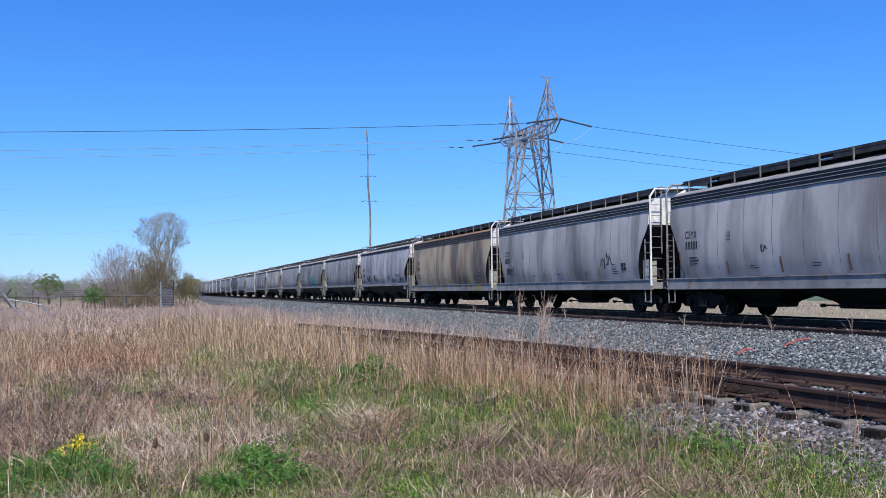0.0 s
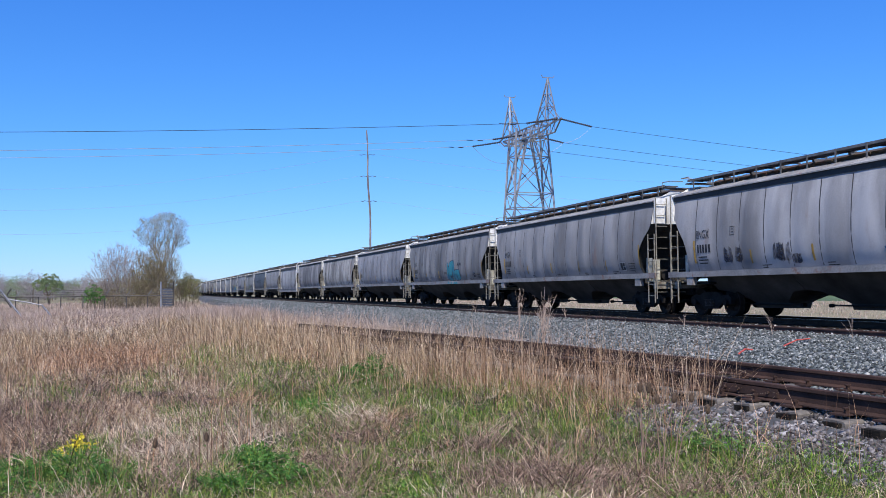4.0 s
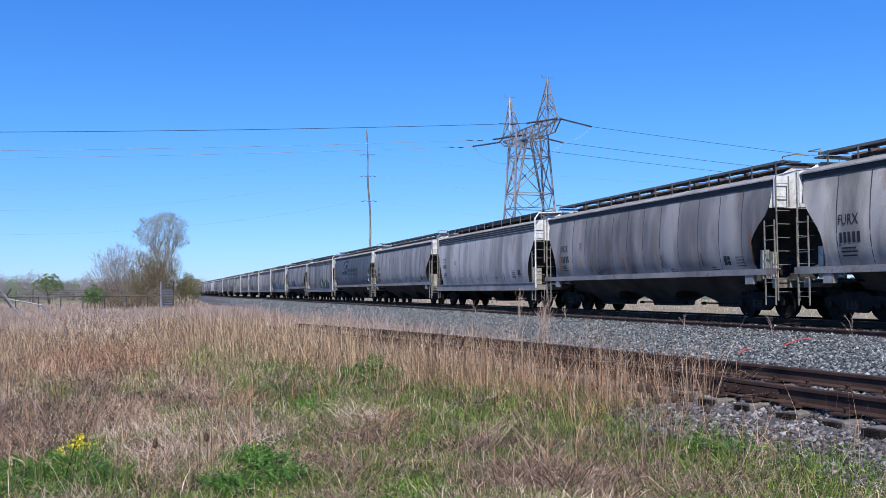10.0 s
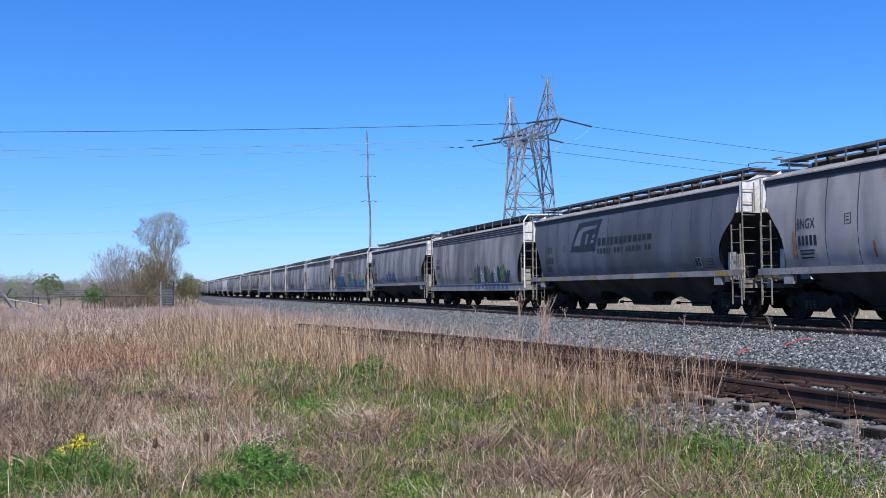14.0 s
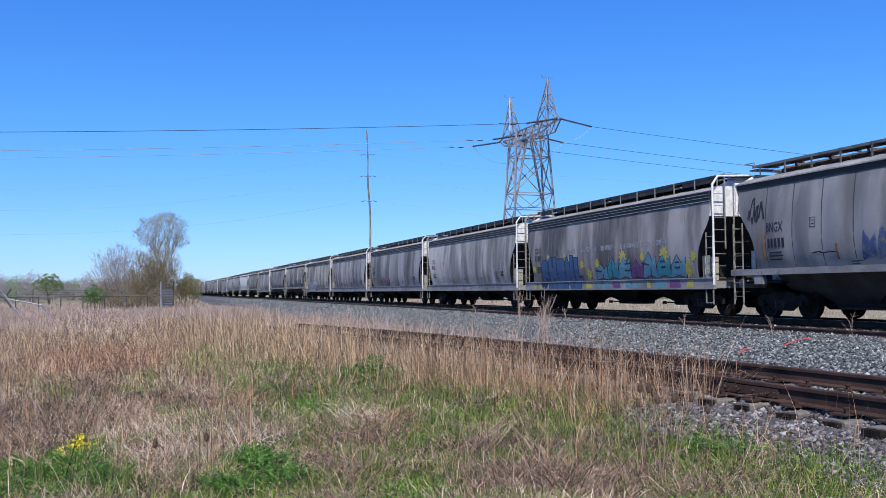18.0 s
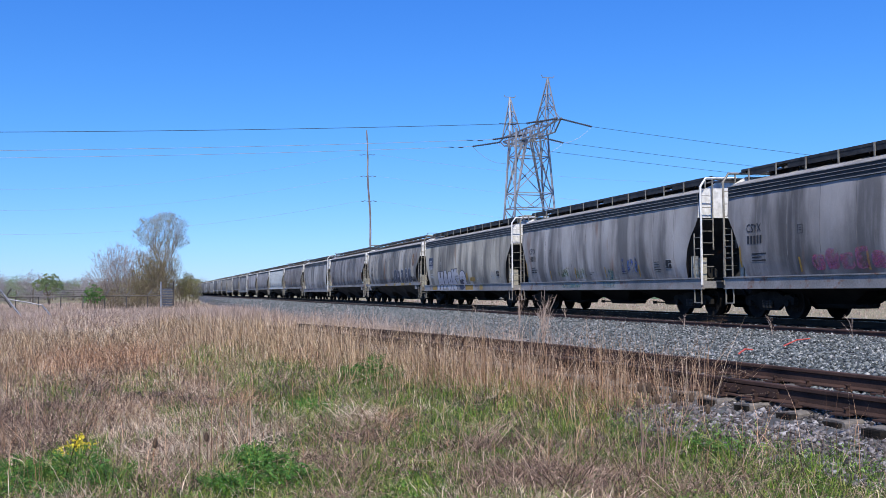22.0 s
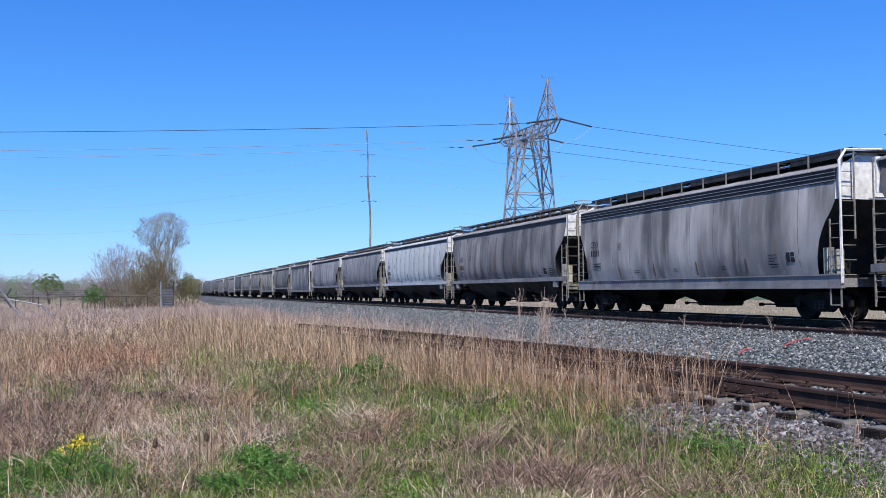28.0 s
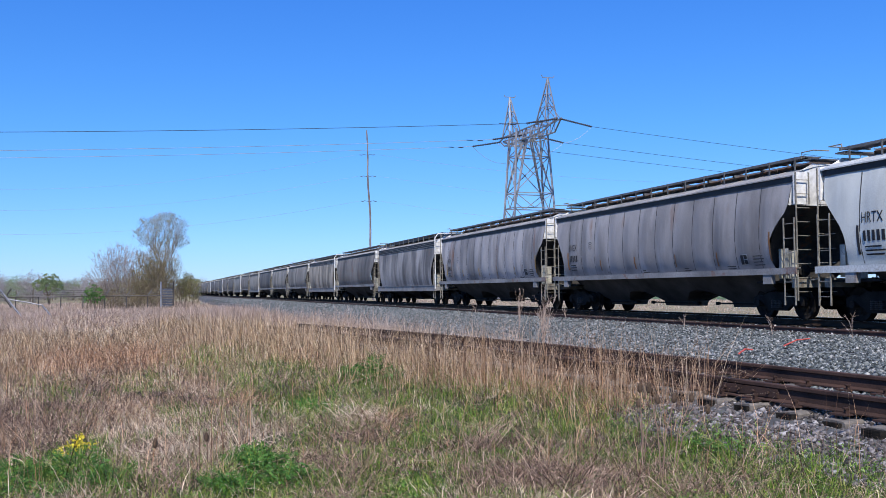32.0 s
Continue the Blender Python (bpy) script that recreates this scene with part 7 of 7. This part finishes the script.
    smear(c[19], "B", [(-6.25, 3.1, 0.45, 1.0)], M_RUSTP, "brown rust stain", rng)
    sill_patches(c[19], "B", [(1.5, 0.9), (-1.1, -1.6), (-3.2, -4.1), (-5.4, -5.9)], M_YEL)
    d = Decal("A", 0.004, True)
    for i in range(5):
        d.stroke([(4.9 - 0.16 * i, 1.0), (4.84 - 0.16 * i, 1.18), (4.78 - 0.16 * i, 1.02)], 0.03)
    d.put(c[21], "graffiti_tag", M_PURPLE, "small purple tag on the sill")
    scribble(c[8], "B", 3.0, 1.55, 0.5, 0.2, 3, 0.025, M_INK, 12, "small black tag")
    scribble(c[13], "B", 4.6, 1.85, 0.9, 0.05, 3, 0.03, M_INK, 13, "dark scratch mark")
    for k, text in LABELS.items():
        tagged(c[k], text)


# ---- the train ----
ORDER = "AAABBBBBBABBABAAAAABBABBBBABABBBABABBABBABBBABAABBA"
# how each near car is painted: base tone, streaking, rust, soot
PAINT = {
    0: ((0.33, 0.335, 0.36), 0.35, 0.05, 0.3), 1: ((0.31, 0.315, 0.335), 0.45, 0.05, 0.35), 2: ((0.31, 0.262, 0.19), 0.55, 0.5, 0.6),
    3: ((0.34, 0.347, 0.384), 0.3, 0.05, 0.35), 4: ((0.25, 0.255, 0.28), 0.3, 0.05, 0.3), 5: ((0.23, 0.235, 0.255), 0.4, 0.1, 0.4),
    6: ((0.264, 0.27, 0.303), 0.25, 0.05, 0.25), 7: ((0.351, 0.345, 0.345), 0.5, 0.3, 0.45), 8: ((0.24, 0.24, 0.26), 0.4, 0.12, 0.4),
    9: ((0.36, 0.366, 0.396), 0.35, 0.08, 0.3), 10: ((0.235, 0.24, 0.265), 0.3, 0.05, 0.25), 11: ((0.076, 0.092, 0.122), 0.25, 0.02, 0.3),
    12: ((0.243, 0.248, 0.261), 0.45, 0.12, 0.4), 13: ((0.202, 0.209, 0.23), 0.4, 0.05, 0.3), 14: ((0.26, 0.252, 0.268), 0.6, 0.05, 0.6),
    15: ((0.38, 0.38, 0.39), 0.55, 0.05, 0.4), 16: ((0.25, 0.25, 0.27), 0.6, 0.06, 0.4), 17: ((0.31, 0.31, 0.325), 0.6, 0.05, 0.4),
    18: ((0.375, 0.36, 0.32), 0.55, 0.08, 0.4), 19: ((0.32, 0.31, 0.295), 0.55, 0.15, 0.55), 20: ((0.209, 0.204, 0.215), 0.6, 0.05, 0.55),
    21: ((0.39, 0.385, 0.39), 0.62, 0.06, 0.45), 22: ((0.25, 0.237, 0.242), 0.55, 0.08, 0.45), 23: ((0.43, 0.465, 0.49), 0.16, 0.02, 0.08),
    24: ((0.26, 0.26, 0.286), 0.35, 0.05, 0.35), 25: ((0.30, 0.30, 0.33), 0.4, 0.1, 0.35), 26: ((0.287, 0.282, 0.293), 0.6, 0.12, 0.4),
    28: ((0.33, 0.30, 0.26), 0.6, 0.35, 0.45)}
NEAR_CARS = 27
CARS = []


# small play in the couplings, in metres
SLACK = [0.45, 0.38, -0.25, -0.01, -0.15, -0.32, -0.26, -0.36, -0.35, 0.13, 0.1, 0.06, 0.06, 0.12, 0.13, 0.16, 0.09, 0.4, 0.02, -0.06, -0.14, 0.14, 0.0, -0.12, -0.14, -0.2, 0.0]


def coupling_y(k):
    """Where the coupling behind car k stands at the start."""
    y = 28.96 + (SLACK[k] if 0 <= k < len(SLACK) else 0.0)
    for i in range(1, k + 1):
        y += LEN[ORDER[i]]
    return y


def build_train():
    full = {k: make_car(k, True) for k in "AB"}
    plain = {k: make_car(k, False) for k in "AB"}
    used = set()
    rng = random.Random(21)
    spare = [car_paint("weathered_paint", (0.15, 0.145, 0.15), rust=0.08, streak=0.5, patch=0.4),
             car_paint("weathered_paint", (0.19, 0.18, 0.175), rust=0.15, streak=0.5, patch=0.4),
             car_paint("weathered_paint", (0.125, 0.12, 0.125), rust=0.05, streak=0.5, patch=0.5),
             car_paint("weathered_paint", (0.25, 0.24, 0.23), rust=0.2, streak=0.5, patch=0.3)]
    for k, kind in enumerate(ORDER):
        y = (coupling_y(k) + coupling_y(k - 1)) / 2 if k else coupling_y(0) - LEN[kind] / 2
        src = (full if k < NEAR_CARS else plain)[kind]
        if src in used:
            car = copy_thing(src, pose(TRACK_X, y, 0))
        else:
            used.add(src)
            car = src
            car.location = (TRACK_X, y, 0)
        if k in PAINT:
            base, streak, rust, patch = PAINT[k]
            m = car_paint("weathered_paint", base, streak=streak, rust=rust, patch=patch)
        else:
            m = spare[rng.randrange(4)]
        for ob in car.children:
            if ob.name.split(".")[0] == "body":
                ob.material_slots[0].link = "OBJECT"
                ob.material_slots[0].material = m
            elif k in (2, 23) and ob.name.split(".")[0] in ("roof", "eave_lip", "side_sill")[:2 if k == 2 else 3]:
                ob.material_slots[0].link = "OBJECT"
                ob.material_slots[0].material = M_ROOF_RUST if k == 2 else M_ROOF_PALE
        CARS.append((car, y))


build_train()
dress_cars(CARS)


def motions():
    """The train rolls past at about 13 m/s, losing a little speed; the wheels turn with it."""
    def run(t):
        return 12.797 * t - 0.00567 * t * t
    for car, y in CARS:
        walk(car, [(float(t), pose(TRACK_X, y - run(t), 0)) for t in range(0, 33)])
    first = {}
    for car, y in CARS:
        for ob in car.children_recursive:
            if ob.name.split(".")[0] != "wheelset":
                continue
            k = ob["axle"]
            if k not in first:
                a = -0.89 if k == 0 else 0.89
                walk(ob, [(i / 30, pose(0, a, 0.457, math.degrees(run(i / 30) / 0.457) % 360)) for i in range(0, 961)])
                first[k] = ob
            else:
                ob.rotation_mode = "QUATERNION"
                d = ob.animation_data_create()
                d.action = first[k].animation_data.action
                d.action_slot = first[k].animation_data.action_slot


motions()
